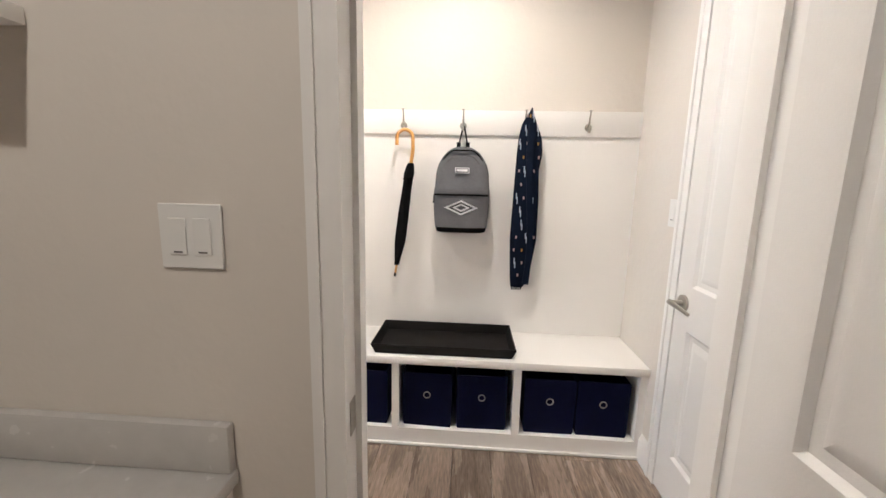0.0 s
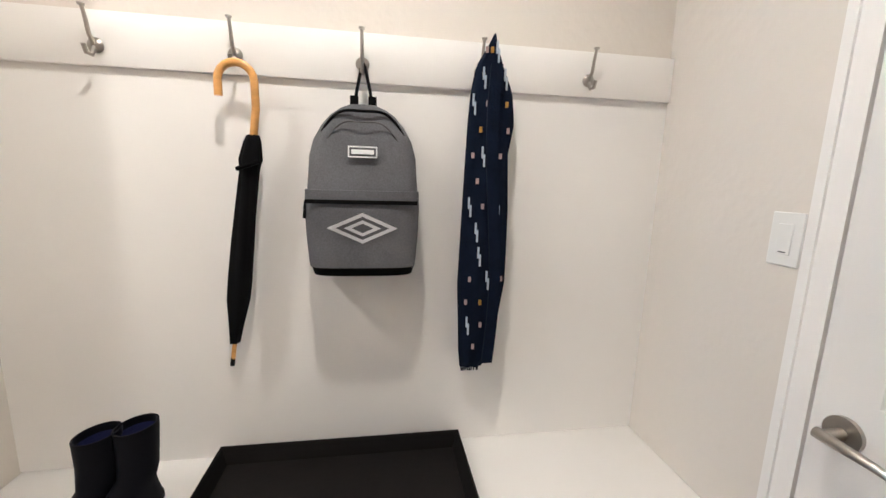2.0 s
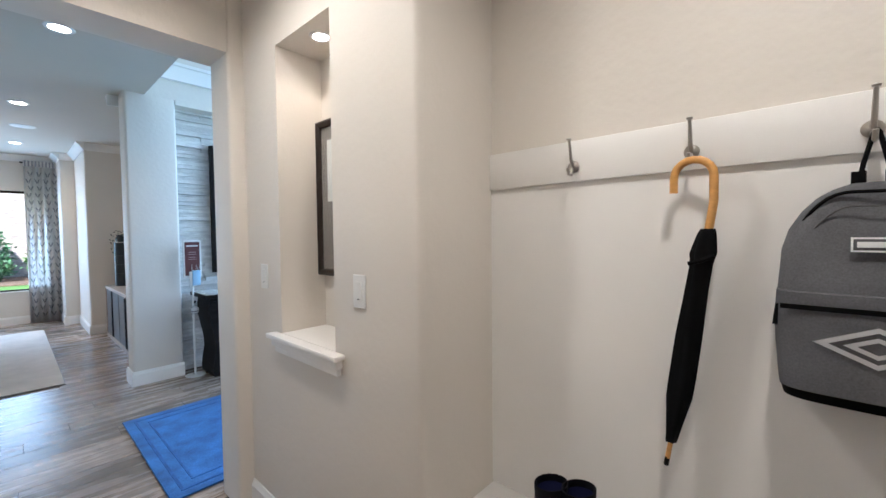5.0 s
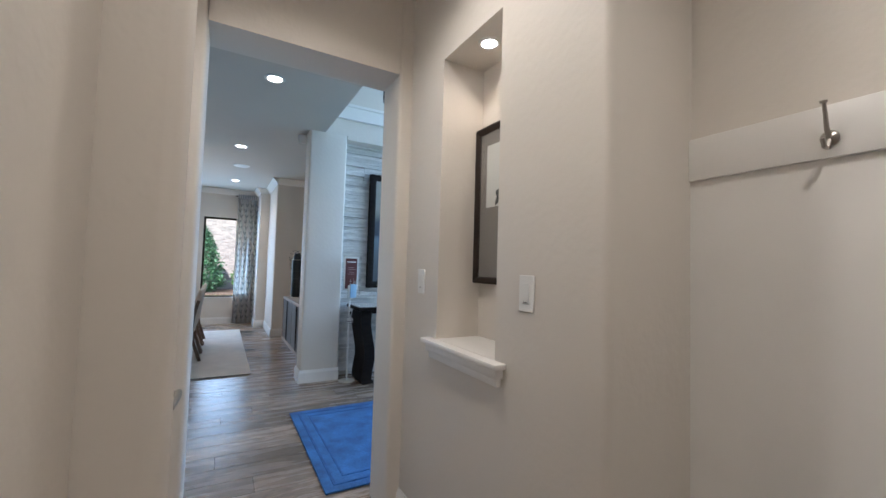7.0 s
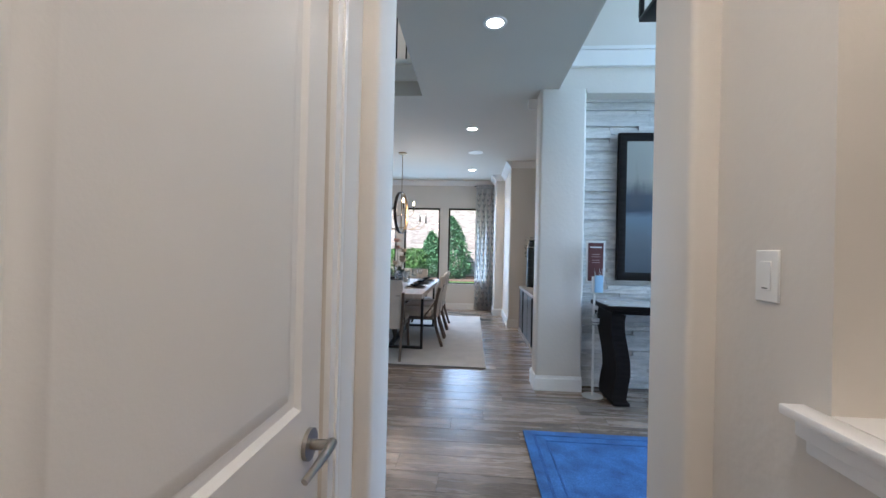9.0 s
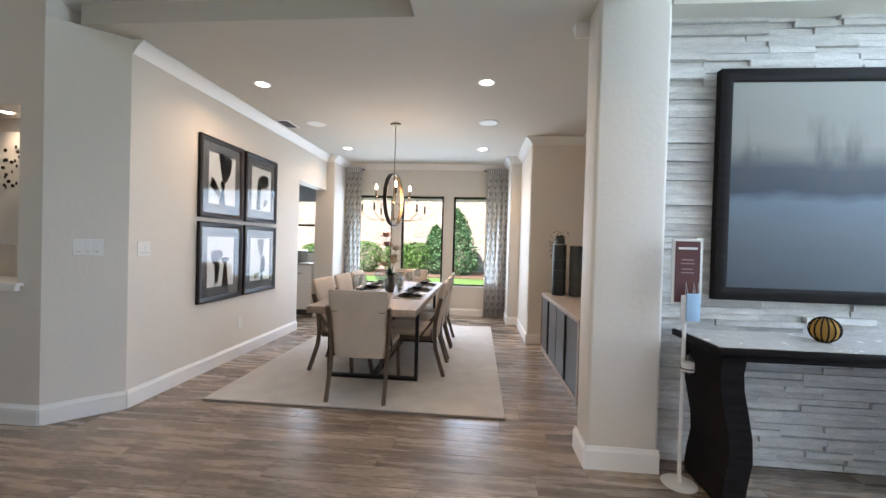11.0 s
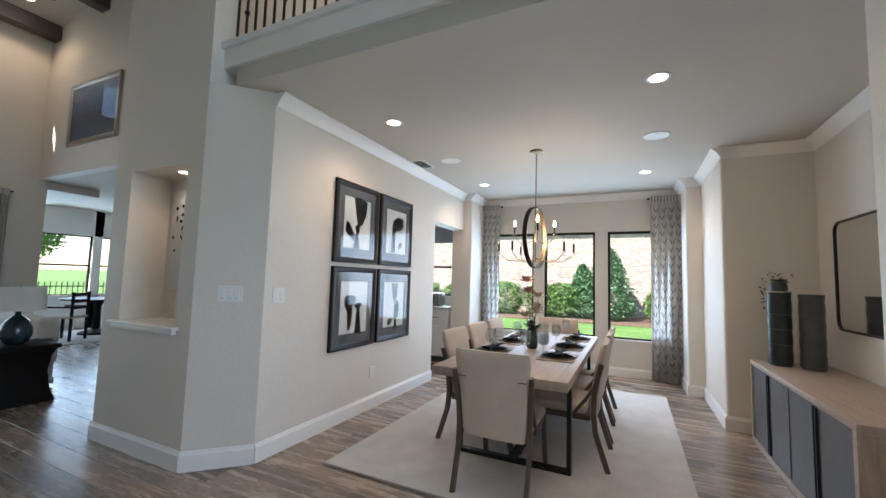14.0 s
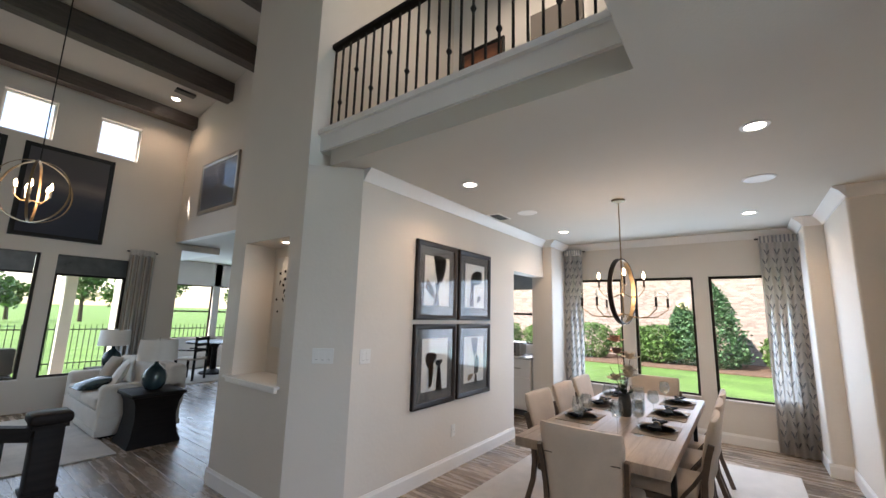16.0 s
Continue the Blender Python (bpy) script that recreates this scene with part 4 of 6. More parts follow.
for k in range(9):
    part("fringe", tube(bmesh.new(), [(-0.045 + 0.0065 * k, -0.018, 0.004), (-0.045 + 0.0065 * k + rnd.uniform(-0.003, 0.003), -0.018, -0.018)], 0.0022, 5), SCARFM, body)

# ---- corridor niche ----
bm = B(-1.60, -1.04, 2.165, 2.215, 0.935, 0.955, bevel=0.004)
box(bm, -1.54, -1.105, 2.215, 2.44, 0.9305, 0.955), box(bm, -1.58, -1.055, 2.18, 2.215, 0.90, 0.935, bevel=0.006), box(bm, -1.57, -1.065, 2.193, 2.215, 0.87, 0.90, bevel=0.006)
setting("window_sill_niche", bm, TRIM, "white moulded niche ledge")


def framed(name, label, w, h, fw, fd, m_frame, m_mat, loc, rz, mat_w=0.0, inner=None, glass=True, cat="picture", group=""):
    """A framed picture hanging on a wall: local x across, y out of the wall (-y faces the room), z from its lower edge."""
    o = thing(name, loc, label, cat, group, rz)
    bm = bmesh.new()
    loops = []
    for ins, dep in ((0, 0.0), (0, -fd), (fw * 0.3, -fd - 0.004), (fw * 0.8, -fd + 0.004), (fw, -fd + 0.012), (fw, -0.004)):
        loops.append([(-w / 2 + ins, dep, ins), (w / 2 - ins, dep, ins), (w / 2 - ins, dep, h - ins), (-w / 2 + ins, dep, h - ins)])
    rings(bm, loops, cap=False)
    part("frame", bm, m_frame, o, smooth=25)
    part("mat_board" if mat_w else "canvas", B(-w / 2 + fw, w / 2 - fw, -fd + 0.016, -0.003, fw, h - fw), m_mat, o)
    if mat_w and inner:
        part("print", B(-w / 2 + fw + mat_w, w / 2 - fw - mat_w, -fd + 0.0145, -fd + 0.0158, fw + mat_w * 1.1, h - fw - mat_w * 1.1), inner, o)
    if glass:
        g = part("glass", B(-w / 2 + fw, w / 2 - fw, -fd + 0.009, -fd + 0.0105, fw, h - fw), PICGLASS, o)
        g.visible_shadow = False
    return o


def blob(cx, cz, pts, y, name, m, parent):
    bm = bmesh.new()
    f = [bm.verts.new((cx + a, y, cz + b)) for a, b in pts]
    fc = bm.faces.new(f)
    bmesh.ops.solidify(bm, geom=[fc], thickness=0.0006)
    return part(name, bm, m, parent)


def oval(w, h, rot=0.0, n=14, wob=0.12):
    out = []
    for k in range(n):
        a = 2 * math.pi * k / n
        r = 1 + wob * math.sin(3 * a + rot * 5)
        x, z = w * r * math.cos(a), h * r * math.sin(a)
        out.append((x * math.cos(rot) - z * math.sin(rot), x * math.sin(rot) + z * math.cos(rot)))
    return out


p = framed("framed_ink_print", "dark framed ink drawing with a wide grey mat in the niche", 0.42, 0.73, 0.03, 0.035, FRAMEW, TAUPEM, (-1.336, 2.44, 1.207), 0, 0.0)
pr = part("print", B(-0.13, 0.17, -0.0215, -0.0192, 0.35, 0.64), PAPER, p)
for cx, cz, a, b, rt in ((-0.03, 0.41, 0.03, 0.017, 0.2), (-0.045, 0.375, 0.022, 0.012, 0.9), (0.05, 0.45, 0.035, 0.016, -0.3), (0.02, 0.53, 0.02, 0.02, 0.4), (0.075, 0.57, 0.03, 0.018, 0.8), (0.12, 0.49, 0.03, 0.015, 0.1)):
    blob(cx, cz, oval(a, b, rt), -0.0222, "brush_mark", INK, pr)


def downlight(x, y, z, r=0.075, label="round recessed ceiling downlight, lit", group="ceiling downlights"):
    o = thing("downlight", (x, y, z), label, "ceiling light", group)
    part("trim_ring", lathe(bmesh.new(), [(r * 0.72, -0.001), (r * 0.74, -0.006), (r, -0.006), (r * 1.05, -0.0005)], n=28), TRIM, o)
    part("diffuser", lathe(bmesh.new(), [(0.001, -0.0035), (r * 0.73, -0.0035), (r * 0.73, -0.0015), (0.001, -0.0015)], n=28), LED, o)


for x, y in ((-5.55, -0.57), (-5.55, 1.51), (-7.98, -0.57), (-7.98, 1.51), (-3.33, 1.66)):
    downlight(x, y, H)
downlight(-1.32, 2.31, 2.24, 0.045, "small recessed spotlight in the niche head, lit", "niche spotlights")
downlight(-4.56, -1.9, 2.15, 0.045, "small recessed spotlight in the niche head, lit", "niche spotlights")
for x, y in ((-6.75, -0.555), (-6.70, 1.56)):
    o = thing("ceiling_speaker", (x, y, H), "round white ceiling speaker grille", "speaker", "ceiling speakers")
    part("grille", lathe(bmesh.new(), [(0.001, -0.006), (0.10, -0.006), (0.112, -0.003), (0.115, -0.0005)], n=28), CEIL, o)
    part("rim", lathe(bmesh.new(), [(0.10, -0.0065), (0.105, -0.008), (0.113, -0.004), (0.116, -0.0003)], n=28), PLASTIC, o)
o = thing("ceiling_vent", (-6.76, -0.93, H), "white slatted ceiling air vent", "vent")
part("frame", B(-0.16, 0.16, -0.085, 0.085, -0.006, -0.0005, bevel=0.002, seg=1), PLASTIC, o)
for k in range(9):
    part("slat", B(-0.135, 0.135, -0.062 + k * 0.0145, -0.055 + k * 0.0145, -0.010, -0.0062), MAT, o)


# ---- dining room: windows ----
def window(name, a0, a1, z0, z1, face, axis, out, fw=0.035, bar=False, m=None):
    """A dark framed window set in an opening; axis: the wall's normal axis, out: which way is outdoors."""
    o = thing(name, (0, 0, 0), "dark framed fixed window", "", "")
    o["kind"] = "structure"
    m = m or FRAMEW
    d0, d1 = face + out * 0.07, face + out * 0.12
    def bx(bm, p0, p1, c0, c1, e0=d0, e1=d1):
        return box(bm, e0, e1, p0, p1, c0, c1) if axis == "x" else box(bm, p0, p1, e0, e1, c0, c1)
    bm = bmesh.new()
    bx(bm, a0, a0 + fw, z0, z1), bx(bm, a1 - fw, a1, z0, z1), bx(bm, a0 + fw, a1 - fw, z0, z0 + fw), bx(bm, a0 + fw, a1 - fw, z1 - fw, z1)
    if bar:
        zc = (z0 + z1) / 2
        bx(bm, a0 + fw, a1 - fw, zc - 0.02, zc + 0.02)
    part("window_frame", bm, m, o)
    g = part("pane", bx(bmesh.new(), a0 + fw, a1 - fw, z0 + fw, z1 - fw, face + out * 0.093, face + out * 0.097), GLASS, o)
    g.visible_shadow = False
    part("window_sill", bx(bmesh.new(), a0 - 0.0, a1 + 0.0, z0 - 0.001, z0 + 0.012, face - out * 0.02, d0), TRIM, o)


for i, (a, b_) in enumerate(((-0.89, -0.11), (0.06, 0.84), (1.02, 1.80))):
    window("window_%d" % (i + 1), a, b_, 0.53, 2.165, -9.17, "x", -1)
window("window_4", -2.75, -1.45, 1.05, 2.12, -9.2, "x", -1, bar=True)
for i, (a, b_) in enumerate(((-3.65, -2.66), (-4.72, -3.83), (-2.35, -1.2))):
    window("window_%d" % (i + 5), a, b_, 0.45, 2.29, -6.9, "y", -1, 0.04)
for i, (a, b_) in enumerate(((-3.52, -2.95), (-4.60, -4.04))):
    window("window_%d" % (i + 8), a, b_, 4.0, 4.62, -6.9, "y", -1, 0.03, m=TRIM)
for i, (a, b_) in enumerate(((-7.45, -6.15), (-8.6, -7.62))):
    window("window_%d" % (i + 10), a, b_, 0.75, 2.12, -10.05, "y", -1, 0.03, bar=True)
o = thing("roller_blind", (-4.27, -6.94, 2.0), "dark half-raised woven window blind", "blind", "window blinds")
part("cloth", B(-0.44, 0.44, -0.03, -0.02, 0.0, 0.28), VASE2, o)
part("bottom_rail", B(-0.44, 0.44, -0.035, -0.015, -0.03, 0.0), DARKW, o)
copy_thing(o, pose(-3.16, -6.94, 2.0))


def curtain(loc, rz, w, h, m, label, folds=5, motif=True, stripes=None):
    o = thing("curtain", loc, label, "curtain", "curtains", rz)
    bm = bmesh.new()
    n = folds * 8
    amp = 0.035
    def xy(u, z):
        k = 0.6 + 0.4 * (1 - z / h)
        sq = 1.0 if z < h - 0.12 else 1.0
        return (-w / 2 + w * u) * sq, amp * k * math.sin(2 * math.pi * folds * u) + 0.008 * math.sin(9 * u + z * 3)
    zs = [0.0, 0.3 * h, 0.6 * h, 0.85 * h, h - 0.1, h]
    grid = [[bm.verts.new((*xy(i / n, z), z)) for i in range(n + 1)] for z in zs]
    for a, b2 in zip(grid, grid[1:]):
        for i in range(n):
            bm.faces.new((a[i], a[i + 1], b2[i + 1], b2[i]))
    bmesh.ops.solidify(bm, geom=bm.faces[:], thickness=0.003)
    cl = part("cloth", bm, m, o, smooth=180)
    part("heading", B(-w / 2, w / 2, -0.012, 0.045, h - 0.09, h, bevel=0.01), m, o)
    for i in range(folds * 2):
        u = (i + 0.5) / (folds * 2)
        part("pleat", tube(bmesh.new(), [(-w / 2 + w * u, -0.02, h - 0.09), (-w / 2 + w * u, -0.024, h)], 0.010, 6), CURTD if motif else m, o)
    part("rod", tube(bmesh.new(), [(-w / 2 - 0.04, 0.03, h - 0.03), (w / 2 + 0.04, 0.03, h - 0.03)], 0.012, 8), BLACKM, o)
    if motif:
        # woven leaf sprigs: pairs of slim leaves, following the folds
        bm = bmesh.new()
        r_ = 0
        z = 0.08
        while z < h - 0.2:
            for j in range(4):
                uc = (j + 0.5) / 4 + (0.0 if r_ % 2 else 0.06)
                for s_ in (-1, 1):
                    for (du, dz, ln) in ((0.012, 0.0, 0.075), (0.03, 0.022, 0.06)):
                        pts = []
                        for k in range(4):
                            u = uc + s_ * (du + 0.040 * (k / 3) ** 1.5) * 0.42 / w
                            pts.append((u, z + dz + ln * k / 3))
                        vs = []
                        for q, (u, zz) in enumerate(pts):
                            wd = (0.0015, 0.006, 0.006, 0.001)[q]
                            for e in (-wd, wd):
                                uu = min(0.99, max(0.01, u + e / w))
                                x, y = xy(uu, zz)
                                vs.append(bm.verts.new((x, y - 0.0055, zz)))
                        for q in range(3):
                            bm.faces.new((vs[2 * q], vs[2 * q + 1], vs[2 * q + 3], vs[2 * q + 2]))
            z += 0.115
            r_ += 1
        bmesh.ops.solidify(bm, geom=bm.faces[:], thickness=0.0008)
        part("leaf_print", bm, CURTD, cl, "grey leaf sprig print")["kind"] = "stuff"
    if stripes:
        for i in range(stripes):
            u = (i + 0.5) / stripes
            x, y = xy(u, h / 2)
            part("stripe", B(x - 0.012, x + 0.012, y - 0.012, y - 0.006, 0.01, h - 0.1), TANC, cl)
    return o


LC = "pale linen curtain with grey leaf print, floor length"
curtain((-9.06, -0.82, 0.02), 90, 0.31, 2.63, CURT, LC, 4)
curtain((-9.06, 1.80, 0.02), 90, 0.40, 2.63, CURT, LC, 5)
curtain((-4.86, -6.80, 0.02), 180, 0.36, 2.46, SHEER, "pale curtain with tan stripes by the living room window", 4, False, 4)
curtain((-5.75, -9.95, 0.02), 180, 0.35, 2.4, SHEER, "pale sheer curtain by the nook window", 4, False)

# ---- dining room: rug, table, chairs ----
bm = B(-8.24, -4.97, -0.67, 1.715, 0.0045, 0.014, bevel=0.003, seg=1)
o = thing("dining_rug", (0, 0, 0), "large pale wool rug under the dining table", "rug")
part("rug_body", bm, RUGM, o)
part("bound_edge", B(-4.972, -4.955, -0.67, 1.715, 0.0045, 0.013), TAUPEM, o)
TZ = 0.75
o = thing("dining_table", (-6.38, 0.52, 0.0145), "long bleached oak dining table on dark metal sled legs", "table")
part("tabletop", B(-1.20, 1.20, -0.45, 0.47, 0.675, 0.735, bevel=0.004), TABLEW, o)
for k in range(6):
    part("joint", B(-1.195, 1.195, -0.4 + k * 0.16, -0.398 + k * 0.16, 0.7352, 0.7356), TANC, o)
for s_ in (-1, 1):
    x = s_ * 0.73
    l = part("leg_frame", B(x - 0.025, x + 0.025, -0.43, 0.43, 0.0, 0.03), BLACKM, o, "black metal sled leg")
    part("upright", B(x - 0.025, x + 0.025, -0.43, -0.40, 0.03, 0.674), BLACKM, l)
    part("upright", B(x - 0.025, x + 0.025, 0.40, 0.43, 0.03, 0.674), BLACKM, l)
part("stretcher", B(-0.70, 0.70, -0.03, 0.03, 0.0, 0.025), BLACKM, o)


def chair():
    """Local: the seat faces +x, the back is at -x; width along y."""
    o = thing("dining_chair", (0, 0, 0), "upholstered cream linen dining chair with taupe wooden frame", "chair", "chairs round the dining table")
    bm = bmesh.new()
    box(bm, -0.20, 0.27, -0.235, 0.235, 0.40, 0.47, bevel=0.028, seg=3)
    part("seat", bm, CREAM, o, smooth=60)
    part("seat_frame", B(-0.22, 0.26, -0.225, 0.225, 0.355, 0.40, bevel=0.005), CHAIRW, o)
    bm = bmesh.new()
    loops = []
    for z, x, t, w in ((0.36, -0.225, 0.040, 0.205), (0.40, -0.232, 0.05, 0.212), (0.55, -0.242, 0.058, 0.220), (0.70, -0.262, 0.060, 0.232), (0.76, -0.272, 0.060, 0.240), (0.86, -0.292, 0.055, 0.248), (0.925, -0.308, 0.046, 0.246), (0.945, -0.313, 0.03, 0.238)):
        lp = []
        for k in range(20):
            a = 2 * math.pi * k / 20
            ca, sa = math.cos(a), math.sin(a)
            yy = w * math.copysign(abs(ca) ** 0.35, ca)
            lp.append((x + 0.5 * t * math.copysign(abs(sa) ** 0.5, sa) - 0.018 + 0.018 * (yy / w) ** 2, yy, z))
        loops.append(lp)
    back = part("backrest", rings(bm, loops), CREAM, o, smooth=60)
    part("piping", sweep(bmesh.new(), [(-0.307, y, 0.762) for y in (-0.22, -0.1, 0.1, 0.22)], 0.006, 0.006, (0, 0, 1)), CHAIRW, back)
    for s_ in (-1, 1):
        y = s_ * 0.232
        part("rear_leg", sweep(bmesh.new(), [(-0.36 + 0.02, y, 0.0), (-0.30, y, 0.13), (-0.255, y, 0.28), (-0.243, y, 0.42), (-0.25, y * 1.02, 0.56), (-0.275, y * 1.06, 0.70), (-0.300, y * 1.09, 0.80)], 0.026, 0.036, (0, 1, 0)), CHAIRW, o, smooth=50)
        part("front_leg", sweep(bmesh.new(), [(0.30, y * 0.98, 0.0), (0.265, y * 0.97, 0.15), (0.245, y * 0.96, 0.30), (0.24, y * 0.96, 0.40)], 0.028, 0.034, (0, 1, 0)), CHAIRW, o, smooth=50)
        part("arm_bracket", sweep(bmesh.new(), [(-0.262, y * 1.04, 0.64), (-0.19, y * 1.05, 0.52), (-0.13, y * 1.04, 0.44), (-0.10, y * 1.0, 0.385)], 0.020, 0.022, (0, 1, 0)), CHAIRW, o, smooth=50)
    return o


c0 = chair()
c0.matrix_basis = pose(-5.385, 0.54, 0.0145, 0, 0, 180) @ Matrix.Diagonal((1.0, 1.0, 0.945, 1.0))
for x in (-6.03, -6.62, -7.2):
    copy_thing(c0, pose(x, 0.84, 0.0145, 0, 0, -90))
    copy_thing(c0, pose(x + 0.03, 0.19, 0.0145, 0, 0, 90))
copy_thing(c0, pose(-7.55, 0.50, 0.0145, 0, 0, 0))

TT = 0.0145 + 0.736


def place_setting(x, y, s_):
    o = thing("placemat", (x, y, TT), "pale woven placemat on the table", "placemat", "place settings")
    part("mat", B(-0.20, 0.20, -0.14, 0.14, 0.0, 0.004, bevel=0.001, seg=1), TANC, o)
    o = thing("plate", (x, y, TT + 0.0045), "dark bronze charger plate on a placemat", "plate", "dinner plates")
    part("dish", lathe(bmesh.new(), [(0.001, 0), (0.09, 0.0), (0.13, 0.012), (0.132, 0.014), (0.09, 0.006), (0.001, 0.005)], n=28), PLATE, o)
    part("rim", lathe(bmesh.new(), [(0.126, 0.012), (0.131, 0.016), (0.133, 0.012)], n=28), BRASS, o)
    o = thing("napkin", (x, y, TT + 0.020), "folded black napkin in a ring on a plate", "napkin", "napkins")
    bm = bmesh.new()
    loops = []
    for k in range(13):
        u = -0.14 + 0.28 * k / 12
        w = 0.012 + 0.045 * min(1, abs(u) / 0.13)
        loops.append([(u, w * math.cos(a), 0.014 + (0.012 + 0.006 * math.sin(3 * a)) * math.sin(a) + 0.006) for a in [2 * math.pi * j / 12 for j in range(12)]])
    part("cloth", rings(bm, loops), NAPKIN, o, smooth=60)
    part("ring", tube(bmesh.new(), [(0, 0.022 * math.cos(a), 0.02 + 0.02 * math.sin(a)) for a in [k * math.pi / 8 for k in range(17)]], 0.005, 6), BRASS, o)


def wine(x, y, h=0.22):
    o = thing("wine_glass", (x, y, TT), "clear stemmed wine glass on the table", "glass", "wine glasses")
    part("stem", lathe(bmesh.new(), [(0.035, 0), (0.033, 0.003), (0.006, 0.008), (0.004, 0.02), (0.004, h * 0.48), (0.008, h * 0.52)], n=14), WINEG, o).visible_shadow = False
    pr_ = [(0.006, 0.52), (0.03, 0.56), (0.044, 0.66), (0.045, 0.76), (0.036, 1.0), (0.0345, 1.0), (0.043, 0.76), (0.042, 0.67), (0.028, 0.575), (0.002, 0.54)]
    part("bowl", lathe(bmesh.new(), [(r_, k * h) for r_, k in pr_], n=18), WINEG, o).visible_shadow = False


for x in (-6.0, -6.6, -7.2):
    place_setting(x, 0.80, 1), place_setting(x, 0.25, -1)
    wine(x + 0.22, 0.72), wine(x + 0.2, 0.36)
place_setting(-5.36, 0.52, 1)
wine(-5.62, 0.62, 0.24), wine(-5.55, 0.38, 0.24)
o = thing("flower_vase", (-6.3, 0.52, TT), "grey vase of tall cream and peach magnolia stems", "vase")
part("vase_body", lathe(bmesh.new(), [(0.04, 0), (0.05, 0.02), (0.055, 0.1), (0.04, 0.17), (0.045, 0.19), (0.035, 0.19), (0.03, 0.02)], n=20), VASE2, o)
rnd = random.Random(9)
for sx, sy, top, blooms in ((0.02, -0.05, 0.60, ((0.60, 0), (0.50, 0))), (-0.03, 0.05, 0.47, ((0.46, 1), (0.36, 1))), (0.05, 0.05, 0.33, ((0.32, 1),)), (0.04, -0.10, 0.40, ((0.28, 1),))):
    st = part("stem", tube(bmesh.new(), [(0, 0, 0.1), (sx * 0.4, sy * 0.4, 0.25), (sx, sy, top)], [0.004, 0.0035, 0.002], 6), BARK, o)
    for z, kind in blooms:
        k = (z - 0.1) / (top - 0.1)
        for ring_, (nn, ln, el) in enumerate(((6, 0.095, 0.3), (6, 0.08, 0.85), (4, 0.055, 1.25))):
            bm = bmesh.new()
            for q in range(nn):
                a = 2 * math.pi * q / nn + ring_ * 0.5
                dx, dy = math.cos(a), math.sin(a)
                c_ = Vector((sx * k, sy * k, z))
                tip = c_ + Vector((dx * math.cos(el), dy * math.cos(el), math.sin(el))) * ln
                mid = c_ + (tip - c_) * 0.6
                sd = Vector((-dy, dx, 0)) * ln * 0.36
                vs = [bm.verts.new(v) for v in (c_, mid + sd, tip, mid - sd)]
                bm.faces.new(vs)
            bmesh.ops.solidify(bm, geom=bm.faces[:], thickness=0.002)
            part("petals", bm, PETAL if kind else PEACH, st)
bm = bmesh.new()
for q in range(26):
    a = rnd.uniform(0, 6.28)
    c_ = Vector((0.045 * math.cos(a), 0.045 * math.sin(a), rnd.uniform(0.15, 0.24)))
    d_ = Vector((math.cos(a), math.sin(a), rnd.uniform(-0.2, 0.9))).normalized() * rnd.uniform(0.06, 0.12)
    sd = d_.cross(Vector((0, 0, 1))).normalized() * 0.022
    bm.faces.new([bm.verts.new(v) for v in (c_, c_ + d_ * 0.5 + sd, c_ + d_, c_ + d_ * 0.5 - sd)])
bmesh.ops.solidify(bm, geom=bm.faces[:], thickness=0.001)
part("leaves", bm, GREEN, o)
o = thing("glass_hurricane", (-6.62, 0.56, TT), "clear glass candle cylinder on the table", "vase")
part("cylinder", lathe(bmesh.new(), [(0.05, 0), (0.055, 0.01), (0.055, 0.2), (0.052, 0.2), (0.052, 0.012), (0.001, 0.01)], n=18), WINEG, o)
part("candle", lathe(bmesh.new(), [(0.03, 0.012), (0.03, 0.09), (0.001, 0.09)], n=14), PETAL, o)

# ---- dining chandelier ----
o = thing("dining_chandelier", (-6.76, 0.44, 0), "bronze ring chandelier with candle bulbs, lit", "chandelier")
part("canopy", lathe(bmesh.new(), [(0.065, H - 0.001), (0.065, H - 0.02), (0.02, H - 0.035), (0.001, H - 0.036)], n=20), BRASS, o)
part("rod", tube(bmesh.new(), [(0, 0, H - 0.03), (0, 0, 2.13)], 0.006, 8), BRASS, o)
ZC, RR = 1.815, 0.315
ra = radians(-7)
ux, uy = math.cos(ra), math.sin(ra)
bm = bmesh.new()
loops = []
for k in range(40):
    a = 2 * math.pi * k / 40
    lp = []
    for dr, dn in ((-0.006, -0.022), (0.006, -0.022), (0.006, 0.022), (-0.006, 0.022)):
        r_ = RR + dr
        lp.append((ux * r_ * math.cos(a) - uy * dn, uy * r_ * math.cos(a) + ux * dn, ZC + r_ * math.sin(a)))
    loops.append(lp)
loops.append(loops[0])
part("ring", rings(bm, loops, cap=False), FRAMEW, o, "dark bronze ring")
bm = bmesh.new()
loops = []
for k in range(41):
    a = 2 * math.pi * k / 40
    loops.append([(ux * r_ * math.cos(a) - uy * dn, uy * r_ * math.cos(a) + ux * dn, ZC + r_ * math.sin(a)) for r_, dn in ((RR - 0.0075, -0.02), (RR - 0.0065, -0.02), (RR - 0.0065, 0.02), (RR - 0.0075, 0.02))])
part("ring_lining", rings(bm, loops, cap=False), BRASS, o, "brass lining")
part("hub", tube(bmesh.new(), [(0, 0, 2.13), (0, 0, 1.56)], 0.009, 8), BRASS, o)
